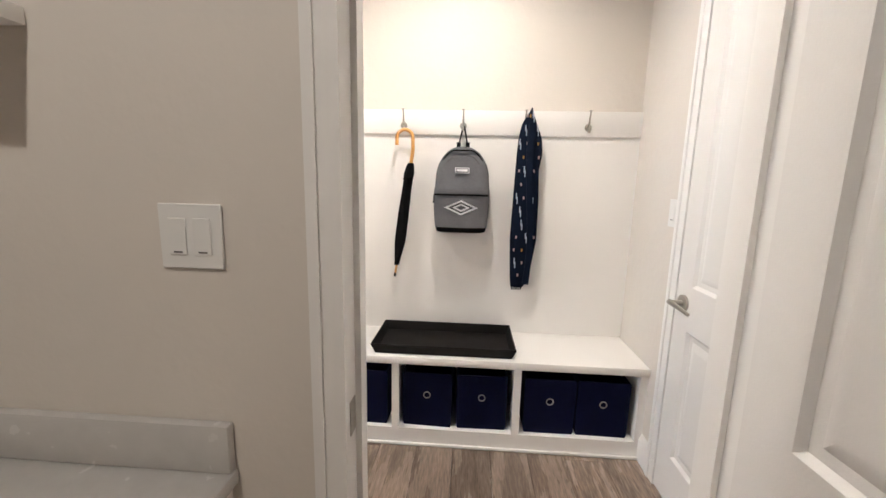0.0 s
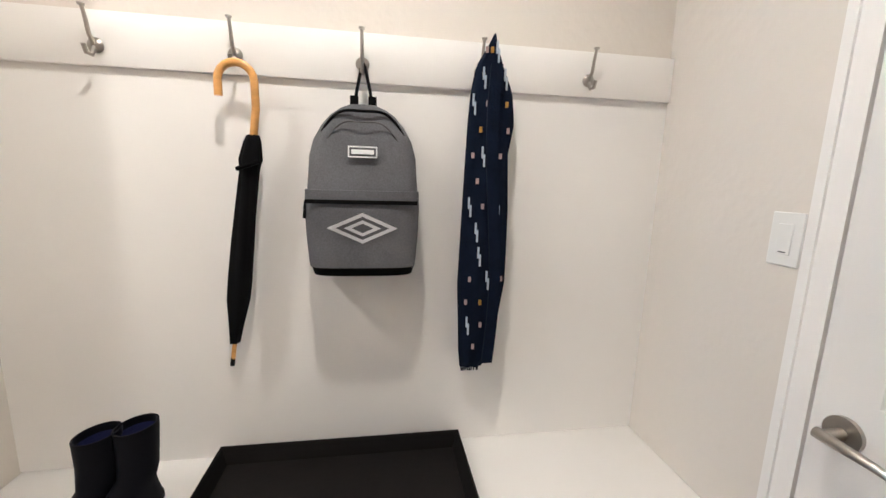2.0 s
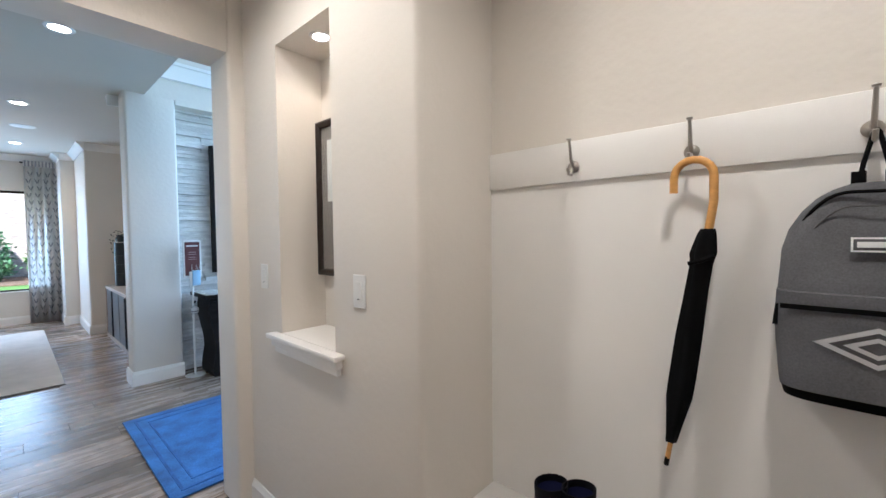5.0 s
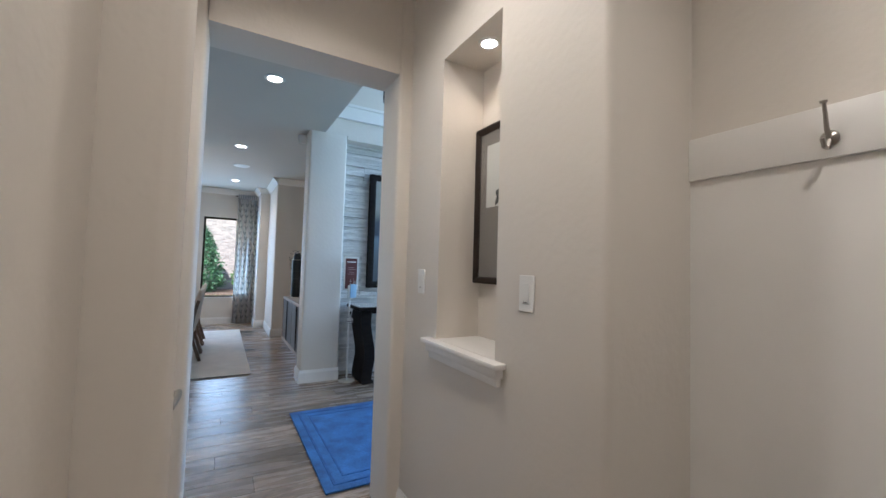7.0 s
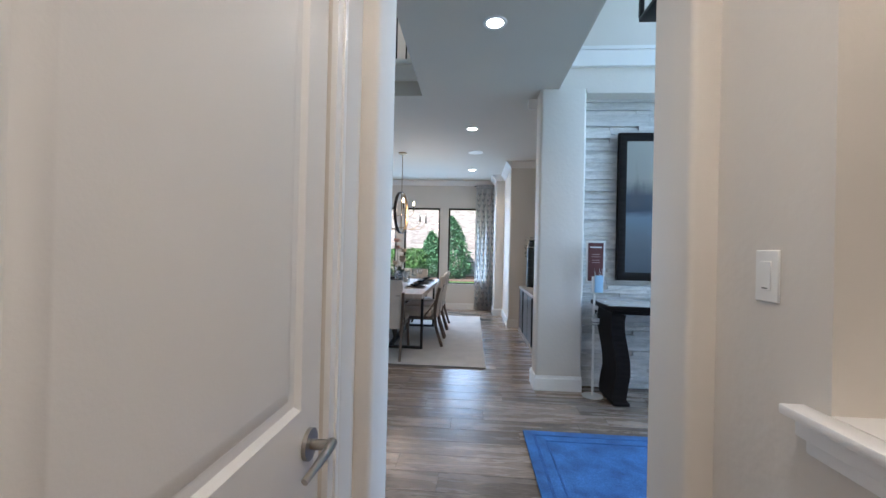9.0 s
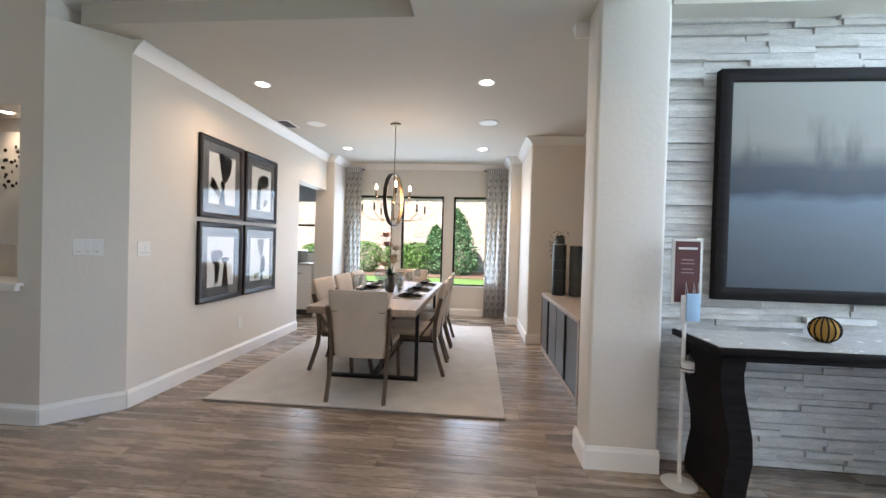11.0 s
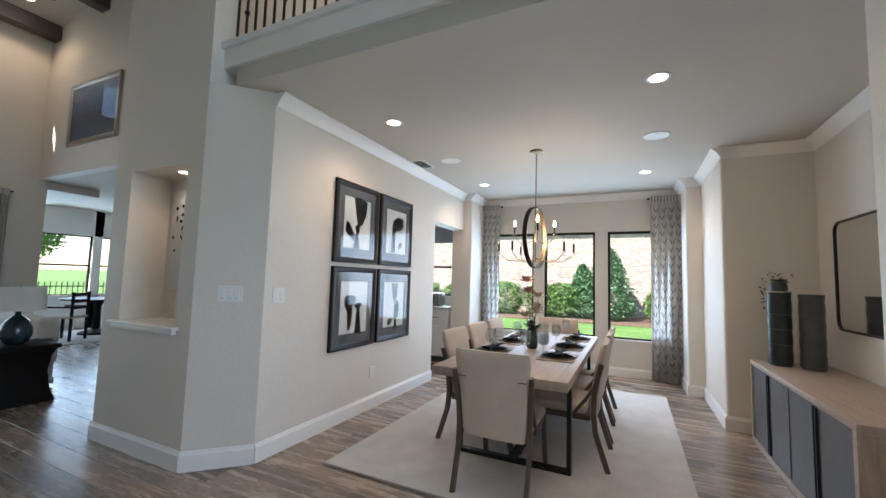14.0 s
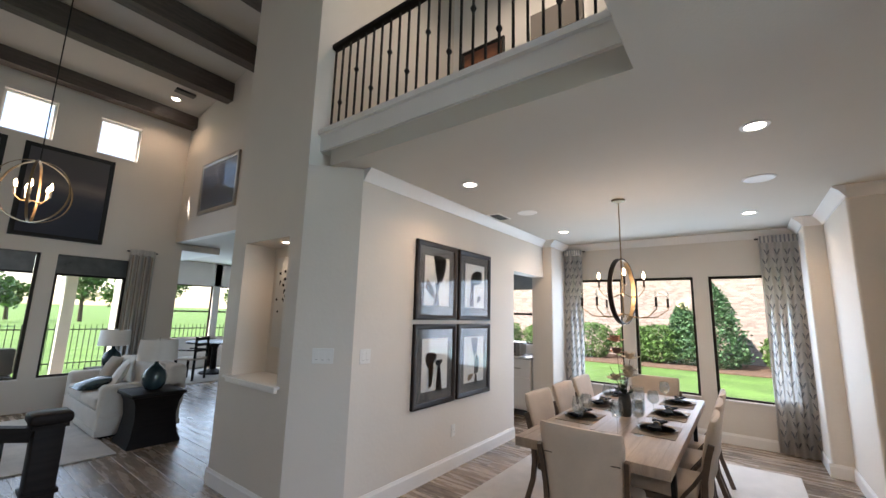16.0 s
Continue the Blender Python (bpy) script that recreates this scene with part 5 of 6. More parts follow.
for k in range(9):
    a = 2 * math.pi * k / 9 + 0.3
    r_ = 0.38 if k % 3 else 0.24
    zb = 1.66 if k % 3 else 1.86
    cx, cy = math.cos(a) * r_, math.sin(a) * r_
    arm = part("arm", tube(bmesh.new(), [(0, 0, zb - 0.06), (cx * 0.35, cy * 0.35, zb - 0.10), (cx * 0.75, cy * 0.75, zb - 0.09), (cx, cy, zb - 0.02), (cx, cy, zb)], 0.005, 6), BRASS, o)
    part("drip_cup", lathe(bmesh.new(), [(0.004, zb - 0.005), (0.02, zb), (0.021, zb + 0.004), (0.004, zb + 0.004)], cx, cy, 0, 12), BRASS, arm)
    part("candle_sleeve", lathe(bmesh.new(), [(0.0105, zb + 0.004), (0.0105, zb + 0.085), (0.001, zb + 0.086)], cx, cy, 0, 10), FRAMEW, arm)
    part("bulb", lathe(bmesh.new(), [(0.006, zb + 0.085), (0.014, zb + 0.105), (0.012, zb + 0.13), (0.002, zb + 0.155)], cx, cy, 0, 10), WINEG if k % 3 else FLAME, arm)

# ---- four framed prints ----
for i, (x, z) in enumerate(((-5.775, 1.485), (-6.49, 1.485), (-5.775, 0.67), (-6.49, 0.67))):
    p = framed("framed_print", "dark framed botanical ink wash print with grey mat", 0.67, 0.775, 0.05, 0.03, FRAMEW, MAT, (x, -1.11, z), 180, 0.082, PAPER, group="four prints on the wall")
    pr = [c for c in p.children if c.name.startswith("print")][0]
    yb = -0.0165
    if i == 0:
        blob(0.02, 0.42, [(-0.09, 0.22), (0.02, 0.235), (0.13, 0.20), (0.11, 0.06), (0.05, -0.04), (-0.01, -0.07), (-0.05, 0.05)], yb, "ink_shape", INKG, pr)
        blob(-0.09, 0.33, [(-0.10, -0.02), (-0.07, 0.07), (-0.02, 0.03), (0.06, -0.07), (0.08, -0.13), (0.0, -0.10)], yb - 0.0008, "ink_shape", SEPIA, pr)
        blob(0.0, 0.33, oval(0.032, 0.05, 0.3), yb - 0.0016, "ink_shape", INK, pr)
        blob(-0.01, 0.20, [(-0.05, -0.06), (0.05, -0.06), (0.03, 0.05), (0.0, 0.11), (-0.025, 0.04)], yb - 0.0024, "ink_shape", INK, pr)
    elif i == 1:
        blob(0.03, 0.46, [(-0.13, -0.04), (-0.10, 0.06), (0.0, 0.11), (0.11, 0.10), (0.12, 0.0), (0.04, -0.05), (-0.04, -0.06)], yb, "ink_shape", INKG, pr)
        blob(-0.06, 0.28, [(-0.05, -0.13), (0.04, -0.13), (0.03, 0.02), (0.05, 0.15), (-0.03, 0.16), (-0.04, 0.02)], yb - 0.0008, "ink_shape", INK, pr)
        blob(0.08, 0.24, oval(0.05, 0.03, 0.8), yb - 0.0016, "ink_shape", INKG, pr)
    elif i == 2:
        blob(-0.07, 0.44, oval(0.09, 0.07, 0.3), yb, "ink_shape", INKG, pr)
        blob(0.06, 0.40, oval(0.06, 0.03, 0.1), yb - 0.0008, "ink_shape", INK, pr)
        blob(0.06, 0.25, [(-0.045, -0.12), (0.06, -0.12), (0.035, 0.05), (0.02, 0.14), (-0.015, 0.13), (-0.03, 0.02)], yb - 0.0016, "ink_shape", INK, pr)
        blob(-0.06, 0.29, [(-0.03, -0.12), (0.01, -0.10), (0.04, 0.06), (0.02, 0.13), (-0.04, 0.10)], yb - 0.0024, "ink_shape", SEPIA, pr)
    else:
        blob(0.0, 0.52, [(-0.07, 0.10), (0.08, 0.10), (0.05, -0.06), (0.01, -0.13), (-0.03, -0.05)], yb, "ink_shape", INKG, pr)
        blob(0.04, 0.32, [(-0.04, -0.10), (0.05, -0.08), (0.07, 0.05), (0.02, 0.12), (-0.03, 0.06)], yb - 0.0008, "ink_shape", INK, pr)
        blob(-0.08, 0.20, oval(0.06, 0.03, 0.4), yb - 0.0016, "ink_shape", SEPIA, pr)
        blob(0.03, 0.16, [(-0.03, -0.05), (0.04, -0.05), (0.02, 0.06), (-0.01, 0.06)], yb - 0.0024, "ink_shape", INK, pr)

# ---- buffet in the alcove ----
o = thing("sideboard", (-6.21, 2.59, 0), "long cream sideboard with dark slate doors", "sideboard")
part("top", B(-0.93, 0.93, -0.285, 0.28, 0.675, 0.715, bevel=0.003), TABLEW, o, "pale bleached wood top")
part("side_panel", B(-0.93, -0.89, -0.285, 0.28, 0.002, 0.675), TABLEW, o)
part("side_panel", B(0.89, 0.93, -0.285, 0.28, 0.002, 0.675), TABLEW, o)
part("bottom_panel", B(-0.89, 0.89, -0.285, 0.28, 0.002, 0.05), TABLEW, o)
part("carcass", B(-0.89, 0.89, -0.25, 0.28, 0.05, 0.675), DARKW, o)
for k in range(4):
    x = -0.885 + k * 0.4425
    d_ = part("door", B(x + 0.012, x + 0.43, -0.278, -0.252, 0.056, 0.669, bevel=0.002, seg=1), SLATE, o, "grey slate door")
    part("pull", B(x + (0.418 if k % 2 == 0 else 0.012), x + (0.43 if k % 2 == 0 else 0.024), -0.29, -0.2785, 0.06, 0.665), BLACKM, d_)
for x, y, h, m, nm in ((-6.93, 2.47, 0.62, VASE1, "tall charcoal ribbed ceramic vase with trailing plant"), (-6.86, 2.66, 0.60, VASE2, "tall grey ribbed ceramic vase")):
    o = thing("floor_vase", (x, y, 0.7155), nm, "vase", "tall vases on the sideboard")
    part("vase_body", lathe(bmesh.new(), [(0.075, 0), (0.083, 0.015)] + [(0.083 - (0.004 if k % 4 == 3 else 0), 0.03 + k * (h - 0.05) / 16) for k in range(17)] + [(0.083, h), (0.072, h), (0.07, 0.05)], n=24), m, o)
    for k in range(3):
        part("band", lathe(bmesh.new(), [(0.082, h * (0.28 + 0.2 * k)), (0.0855, h * (0.28 + 0.2 * k) + 0.004), (0.082, h * (0.28 + 0.2 * k) + 0.008)], n=24), VASE2, o)
    if m is VASE1:
        part("rim", lathe(bmesh.new(), [(0.084, h - 0.012), (0.087, h - 0.006), (0.084, h)], n=24), NICKEL, o)
        part("neck_jar", lathe(bmesh.new(), [(0.06, h), (0.062, h + 0.05), (0.045, h + 0.08), (0.055, h + 0.10), (0.045, h + 0.10), (0.04, h + 0.02)], n=20), m, o)
        rnd = random.Random(2)
        bm = bmesh.new()
        for q in range(60):
            a = rnd.uniform(0, 6.28)
            c_ = Vector((rnd.uniform(0, 0.10) * math.cos(a), rnd.uniform(0, 0.10) * math.sin(a), h + rnd.uniform(0.06, 0.16)))
            if q > 42: c_ = Vector((-0.04 + rnd.uniform(-0.02, 0.02), -0.095 + rnd.uniform(-0.02, 0.01), h + 0.12 - 0.3 * (q - 42) / 18))
            d_ = Vector((rnd.uniform(-1, 1), rnd.uniform(-1, 1), rnd.uniform(-0.5, 0.8))).normalized() * 0.03
            sd = d_.cross(Vector((0.3, 0.2, 1))).normalized() * 0.012
            bm.faces.new([bm.verts.new(v) for v in (c_, c_ + d_ * 0.5 + sd, c_ + d_, c_ + d_ * 0.5 - sd)])
        bmesh.ops.solidify(bm, geom=bm.faces[:], thickness=0.001)
        part("trailing_plant", bm, GREEN, o, "small green trailing leaves")["kind"] = "stuff"
o = thing("wall_mirror", (-6.2, 2.88, 1.04), "tall rounded wall mirror in a thin black frame", "mirror")
def rrect(w, z0, z1, r, y):
    pts = []
    for cx, cz, a0 in ((w - r, z0 + r, -90), (w - r, z1 - r, 0), (-w + r, z1 - r, 90), (-w + r, z0 + r, 180)):
        for k in range(6):
            a = radians(a0 + 18 * k)
            pts.append((cx + r * math.cos(a), y, cz + r * math.sin(a)))
    return pts
part("mirror_glass", rings(bmesh.new(), [rrect(0.78, 0.005, 0.865, 0.075, -0.002), rrect(0.78, 0.005, 0.865, 0.075, -0.015)]), MIRROR, o)
part("frame", rings(bmesh.new(), [rrect(0.79, -0.005, 0.875, 0.085, -0.001), rrect(0.79, -0.005, 0.875, 0.085, -0.025), rrect(0.775, 0.01, 0.86, 0.07, -0.025), rrect(0.775, 0.01, 0.86, 0.07, -0.016)], cap=False), BLACKM, o)

# ---- foyer: painting, console, stand, rug ----
framed("foyer_painting", "large misty lake landscape painting in a wide dark frame", 1.55, 1.36, 0.075, 0.05, DARKW, LAND, (-4.535, 3.65, 1.01), 90, 0.0, None, False)
o = thing("console_table", (-4.24, 3.45, 0), "dark wooden console table with curved legs", "console table")
part("tabletop", B(-0.26, 0.2, -0.80, 0.80, 0.79, 0.826, bevel=0.004), DARKW, o, "black wooden top")
# pale sheet on the black top: the stone wall's reflection put in as colour
part("stone_inlay", B(-0.245, 0.185, -0.785, 0.785, 0.826, 0.8295), COUNTER, o, "thin pale sheet coloured as the stone wall's reflection")
part("apron", B(-0.23, 0.17, -0.74, 0.74, 0.755, 0.789, bevel=0.003), DARKW, o)
for sy in (-1, 1):
    leg = part("leg", sweep(bmesh.new(), [(-0.03, sy * q, z) for q, z in ((0.655, 0.002), (0.675, 0.05), (0.665, 0.14), (0.645, 0.25), (0.65, 0.36), (0.672, 0.48), (0.695, 0.60), (0.70, 0.69), (0.69, 0.756))], 0.36, 0.11, (1, 0, 0)), DARKW, o, "broad curved black panel leg", smooth=60)
    part("foot", B(-0.215, 0.155, sy * 0.59, sy * 0.725, 0.0015, 0.03, bevel=0.006), DARKW, leg)
o = thing("sanitizer_stand", (-4.30, 2.62, 0), "white pole stand with a sign card, pump bottle and blue masks", "stand")
part("base", lathe(bmesh.new(), [(0.001, 0.002), (0.09, 0.002), (0.09, 0.008), (0.01, 0.014)], n=20), PLASTIC, o)
part("pole", tube(bmesh.new(), [(0, 0, 0.01), (0, 0, 1.02)], 0.010, 10), PLASTIC, o)
part("sign_frame", B(-0.012, 0.0, -0.075, 0.085, 1.0, 1.36, bevel=0.003, seg=1), PLASTIC, o)
c_ = part("sign_card", B(0.0005, 0.003, -0.06, 0.07, 1.01, 1.345), MAROON, o, "maroon printed card")
for z, w, h in ((1.30, 0.05, 0.012), (1.24, 0.032, 0.006), (1.22, 0.036, 0.005), (1.19, 0.03, 0.005), (1.17, 0.034, 0.005)):
    part("text_line", B(0.0032, 0.004, 0.005 - w, 0.005 + w, z, z + h), PINK if h < 0.01 else PAPER, c_)
part("bottle_holder", tube(bmesh.new(), [(0.05 + 0.035 * math.cos(a), 0.035 * math.sin(a), 0.66) for a in [k * math.pi / 8 for k in range(17)]], 0.003, 6), BLACKM, o)
bt = part("pump_bottle", lathe(bmesh.new(), [(0.03, 0.63), (0.031, 0.70), (0.012, 0.725), (0.012, 0.735), (0.001, 0.736)], 0.05, 0, 0, 14), WINEG, o, "clear pump bottle")
part("bottle_label", lathe(bmesh.new(), [(0.0315, 0.645), (0.0318, 0.646), (0.0318, 0.69), (0.0315, 0.691)], 0.05, 0, 0, 14), PAPER, bt)
part("pump", tube(bmesh.new(), [(0.05, 0, 0.735), (0.05, 0, 0.76), (0.08, 0, 0.757)], 0.006, 6), BLACKC, bt)
part("mask", B(0.016, 0.03, -0.005, 0.065, 0.91, 1.06, bevel=0.004), MASKB, o, "pale blue face masks")
part("mask", B(0.012, 0.02, -0.03, 0.03, 0.90, 1.05, bevel=0.003), PAPER, o)
for y in (-0.01, 0.03, 0.055):
    part("ear_loop", tube(bmesh.new(), [(0.02, y, 1.05), (0.012, y + 0.006, 1.12), (0.02, y + 0.014, 1.05)], 0.0015, 5), PAPER, o)
o = thing("foyer_lantern", (-3.38, 2.86, 2.86), "black iron lantern hanging high over the foyer", "pendant lamp")
part("base", B(-0.20, 0.20, -0.20, 0.20, 0.0, 0.035, bevel=0.012), BLACKM, o)
part("top", B(-0.20, 0.20, -0.20, 0.20, 0.60, 0.635, bevel=0.012), BLACKM, o)
for a in (-0.185, 0.185):
    for b_ in (-0.185, 0.185):
        part("post", B(a - 0.014, a + 0.014, b_ - 0.014, b_ + 0.014, 0.035, 0.60), BLACKM, o)
for k in range(4):
    a = k * math.pi / 2 + 0.78
    cs = part("candle_sleeve", lathe(bmesh.new(), [(0.012, 0.035), (0.012, 0.16), (0.001, 0.161)], 0.07 * math.cos(a), 0.07 * math.sin(a), 0, 10), PETAL, o)
    part("bulb", lathe(bmesh.new(), [(0.006, 0.16), (0.015, 0.185), (0.012, 0.215), (0.002, 0.24)], 0.07 * math.cos(a), 0.07 * math.sin(a), 0, 10), WINEG, cs)
part("rod", tube(bmesh.new(), [(0, 0, 0.635), (0, 0, TOP - 2.86 - 0.02)], 0.008, 8), BLACKM, o)
part("canopy", lathe(bmesh.new(), [(0.065, TOP - 2.885), (0.065, TOP - 2.861), (0.001, TOP - 2.8605)], n=16), BLACKM, o)
o = thing("foyer_rug", (-2.87, 3.0, 0.0045), "rich blue wool rug with tonal border on the hall floor", "rug")
part("rug_body", B(-0.66, 0.66, -1.08, 1.08, 0, 0.011, bevel=0.003, seg=1), BLUER, o)
for a in ((-0.60, -0.585, -1.02, 1.02), (0.585, 0.60, -1.02, 1.02), (-0.585, 0.585, -1.02, -1.005), (-0.52, -0.51, -0.95, 0.95), (-0.51, 0.51, -0.95, -0.94), (0.51, 0.52, -0.95, 0.95)):
    part("border_line", B(a[0], a[1], a[2], a[3], 0.0111, 0.0135), BLUED, o)
o = thing("decor_ball", (-4.28, 3.32, 0.8305), "round ochre and black woven decor ball on the console", "ornament")
part("ball", lathe(bmesh.new(), [(0.001, 0)] + [(0.065 * math.sin(math.pi * k / 10), 0.065 - 0.065 * math.cos(math.pi * k / 10)) for k in range(1, 10)] + [(0.001, 0.13)], n=18), OCHRE, o)
for k in range(7):
    part("weave", tube(bmesh.new(), [(0.066 * math.cos(a) * math.cos(k * 0.45), 0.066 * math.cos(a) * math.sin(k * 0.45), 0.065 + 0.066 * math.sin(a)) for a in [j * math.pi / 8 for j in range(17)]], 0.004, 5), DARKW, o)

# ---- balcony rail ----
o = thing("balcony_railing", (-4.58, 0, 3.08), "black iron baluster railing with dark wood handrail on the loft edge", "railing")
part("handrail", B(-0.032, 0.032, -1.455, 1.02, 0.80, 0.855, bevel=0.012), DARKW, o)
k = 0
y = -1.40
while y < 1.0:
    bl = part("baluster", B(-0.007, 0.007, y - 0.007, y + 0.007, 0.0, 0.80), BLACKM, o)
    if k % 2:
        zc = 0.26 if k % 4 == 1 else 0.5
        part("knuckle", lathe(bmesh.new(), [(0.007, zc - 0.03), (0.016, zc - 0.015), (0.022, zc), (0.016, zc + 0.015), (0.007, zc + 0.03)], 0, y, 0, 8), BLACKM, bl)
    y += 0.098
    k += 1
framed("loft_painting", "rust and orange abstract in a black frame on the loft wall", 0.62, 0.95, 0.04, 0.03, BLACKM, ORANGE, (-6.45, -1.0, 3.95), 90, 0.0, None, False)
solid("loft_cupboard", B(-6.45, -6.43, -0.35, 0.25, 3.081, 5.0, bevel=0.004), TAUPEM, "grey flush cupboard on the loft wall", "cupboard")

# ---- second niche ----
bm = B(-4.41, -4.36, -2.41, -1.55, 0.935, 0.955, bevel=0.004)
box(bm, -4.72, -4.41, -2.33, -1.60, 0.9305, 0.955), box(bm, -4.41, -4.378, -2.38, -1.58, 0.90, 0.935, bevel=0.006)
setting("window_sill_living_niche", bm, TRIM, "white moulded niche ledge")
o = thing("niche_art_panel", (-4.715, -1.965, 1.2), "pale art panel with scattered bronze petals in the niche", "wall art")
part("panel", B(0.0, 0.03, -0.26, 0.26, 0, 0.84, bevel=0.003), PAPER, o)
rnd = random.Random(7)
for q in range(34):
    yy, zz = rnd.gauss(-0.08, 0.12), rnd.gauss(0.55, 0.15)
    if abs(yy) > 0.24 or not 0.05 < zz < 0.77: continue
    part("petal", lathe(bmesh.new(), [(0.001, 0), (0.012, 0.003), (0.014, 0.006), (0.001, 0.01)], 0, 0, 0, 8), FRAMEW, o).matrix_basis = pose(0.03, yy, zz, rnd.uniform(-40, 40), 90, 0)

# ---- living room ----
for y, z in ((-6.72, 4.90), (-5.35, 5.02), (-4.35, 5.20), (-3.3, 5.40)):
    setting("beam_living", B(-5.35, -0.5, y - 0.1, y + 0.1, z - 0.02, z + 0.30), BEAM, "grey-brown timber ceiling beam")
framed("seascape_painting", "huge dark dusk seascape painting in a black frame", 1.05, 1.40, 0.06, 0.05, BLACKM, SEA, (-3.78, -6.9, 2.50), 180, 0.0, None, False)
framed("seascape_painting", "huge dark dusk seascape painting in a black frame", 1.05, 1.40, 0.06, 0.05, BLACKM, SEA, (-2.55, -6.9, 2.50), 180, 0.0, None, False)
framed("framed_photo", "framed blue-grey photograph under glass on the high wall", 1.32, 0.90, 0.07, 0.035, NICKEL, HORSE, (-5.35, -5.38, 3.10), 90)
downlight(-4.85, -6.30, 5.14, 0.08)
o = thing("living_ceiling_vent", (-4.9, -6.05, 5.19), "dark slatted ceiling vent", "vent")
part("frame", B(-0.15, 0.15, -0.06, 0.06, -0.02, 0.03), VASE2, o)

o = thing("orb_chandelier", (-3.2, -4.5, 2.70), "open brass orb chandelier with candle bulbs, lit", "chandelier")
for k in range(3):
    a0 = k * math.pi / 3 + 0.3
    bm = bmesh.new()
    pts = [(0.33 * math.sin(t) * math.cos(a0), 0.33 * math.sin(t) * math.sin(a0), 0.33 * math.cos(t)) for t in [j * math.pi / 16 for j in range(33)]]
    part("hoop", sweep(bm, pts, 0.022, 0.006, (-math.sin(a0), math.cos(a0), 0)), BRASS, o)
part("rod", tube(bmesh.new(), [(0, 0, 0.33), (0, 0, 2.72)], 0.006, 6), BLACKM, o)
part("canopy", lathe(bmesh.new(), [(0.06, 2.72), (0.06, 2.76), (0.001, 2.78)], n=14), BLACKM, o)
for k in range(5):
    a = 2 * math.pi * k / 5
    cx, cy = 0.14 * math.cos(a), 0.14 * math.sin(a)
    arm = part("arm", tube(bmesh.new(), [(0, 0, -0.1), (cx * 0.6, cy * 0.6, -0.12), (cx, cy, -0.06)], 0.005, 6), BRASS, o)
    part("candle_sleeve", lathe(bmesh.new(), [(0.011, -0.06), (0.011, 0.02), (0.001, 0.021)], cx, cy, 0, 8), PETAL, arm)
    part("bulb", lathe(bmesh.new(), [(0.006, 0.02), (0.016, 0.045), (0.012, 0.075), (0.002, 0.1)], cx, cy, 0, 10), FLAME, arm)

o = thing("living_rug", (0, 0, 0), "pale flat-woven rug in the living room", "rug")
part("rug_body", B(-4.12, -1.6, -6.4, -4.0, 0.0045, 0.014), RUGM, o)


def sofa(name, loc, rz, length, label):
    """Local: faces +x; long axis y."""
    o = thing(name, loc, label, "sofa", "", rz)
    L = length / 2
    part("base", B(-0.44, 0.42, -L + 0.02, L - 0.02, 0.06, 0.30, bevel=0.02), SOFA, o)
    part("skirt", B(-0.45, 0.43, -L + 0.01, L - 0.01, 0.03, 0.10, bevel=0.01), SOFA, o)
    part("plinth", B(-0.40, 0.38, -L + 0.06, L - 0.06, 0.002, 0.06), DARKW, o)
    part("back", B(-0.47, -0.26, -L, L, 0.25, 0.78, bevel=0.06, seg=3), SOFA, o)
    for s_ in (-1, 1):
        part("arm", B(-0.45, 0.42, s_ * L - s_ * 0.17, s_ * L, 0.22, 0.60, bevel=0.05, seg=3), SOFA, o)
    n = 2
    for k in range(n):
        a = -L + 0.175 + k * (2 * L - 0.35) / n
        part("seat_cushion", B(-0.25, 0.43, a + 0.004, a + (2 * L - 0.35) / n - 0.004, 0.30, 0.45, bevel=0.04, seg=3), SOFA, o)
        part("back_cushion", B(-0.28, -0.10, a + 0.01, a + (2 * L - 0.35) / n - 0.01, 0.44, 0.80, bevel=0.06, seg=3), SOFA, o)
    return o


sofa("sofa", (-4.50, -5.55, 0.0), 0, 1.75, "white slipcovered sofa with loose cushions")


def pillow(loc, rx, ry, rz, m, label, s_=0.21):
    o = thing("throw_pillow", loc, label, "pillow", "sofa pillows", rz)
    bm = bmesh.new()
    n = 10
    g = [[[bm.verts.new((s_ * (2 * i / n - 1), s_ * 0.8 * (2 * j / n - 1), sg * (0.002 + 0.065 * max(0, (1 - (2 * i / n - 1) ** 2) * (1 - (2 * j / n - 1) ** 2)) ** 0.5))) for j in range(n + 1)] for i in range(n + 1)] for sg in (-1, 1)]
    for q in g:
        for i in range(n):
            for j in range(n):
                bm.faces.new((q[i][j], q[i + 1][j], q[i + 1][j + 1], q[i][j + 1]))
    pt = part("cover", bm, m, o, smooth=180)
    pt.matrix_basis = pose(0, 0, 0, rx, ry, 0)


pillow((-4.46, -6.05, 0.60), 0, 65, 10, TANC, "tan striped pillow on the sofa")
pillow((-4.44, -5.5, 0.60), 0, 65, -12, SHADE, "pale pillow on the sofa")
pillow((-4.20, -5.55, 0.52), 0, 12, 5, TEAL, "dark blue bolster pillow on the sofa")


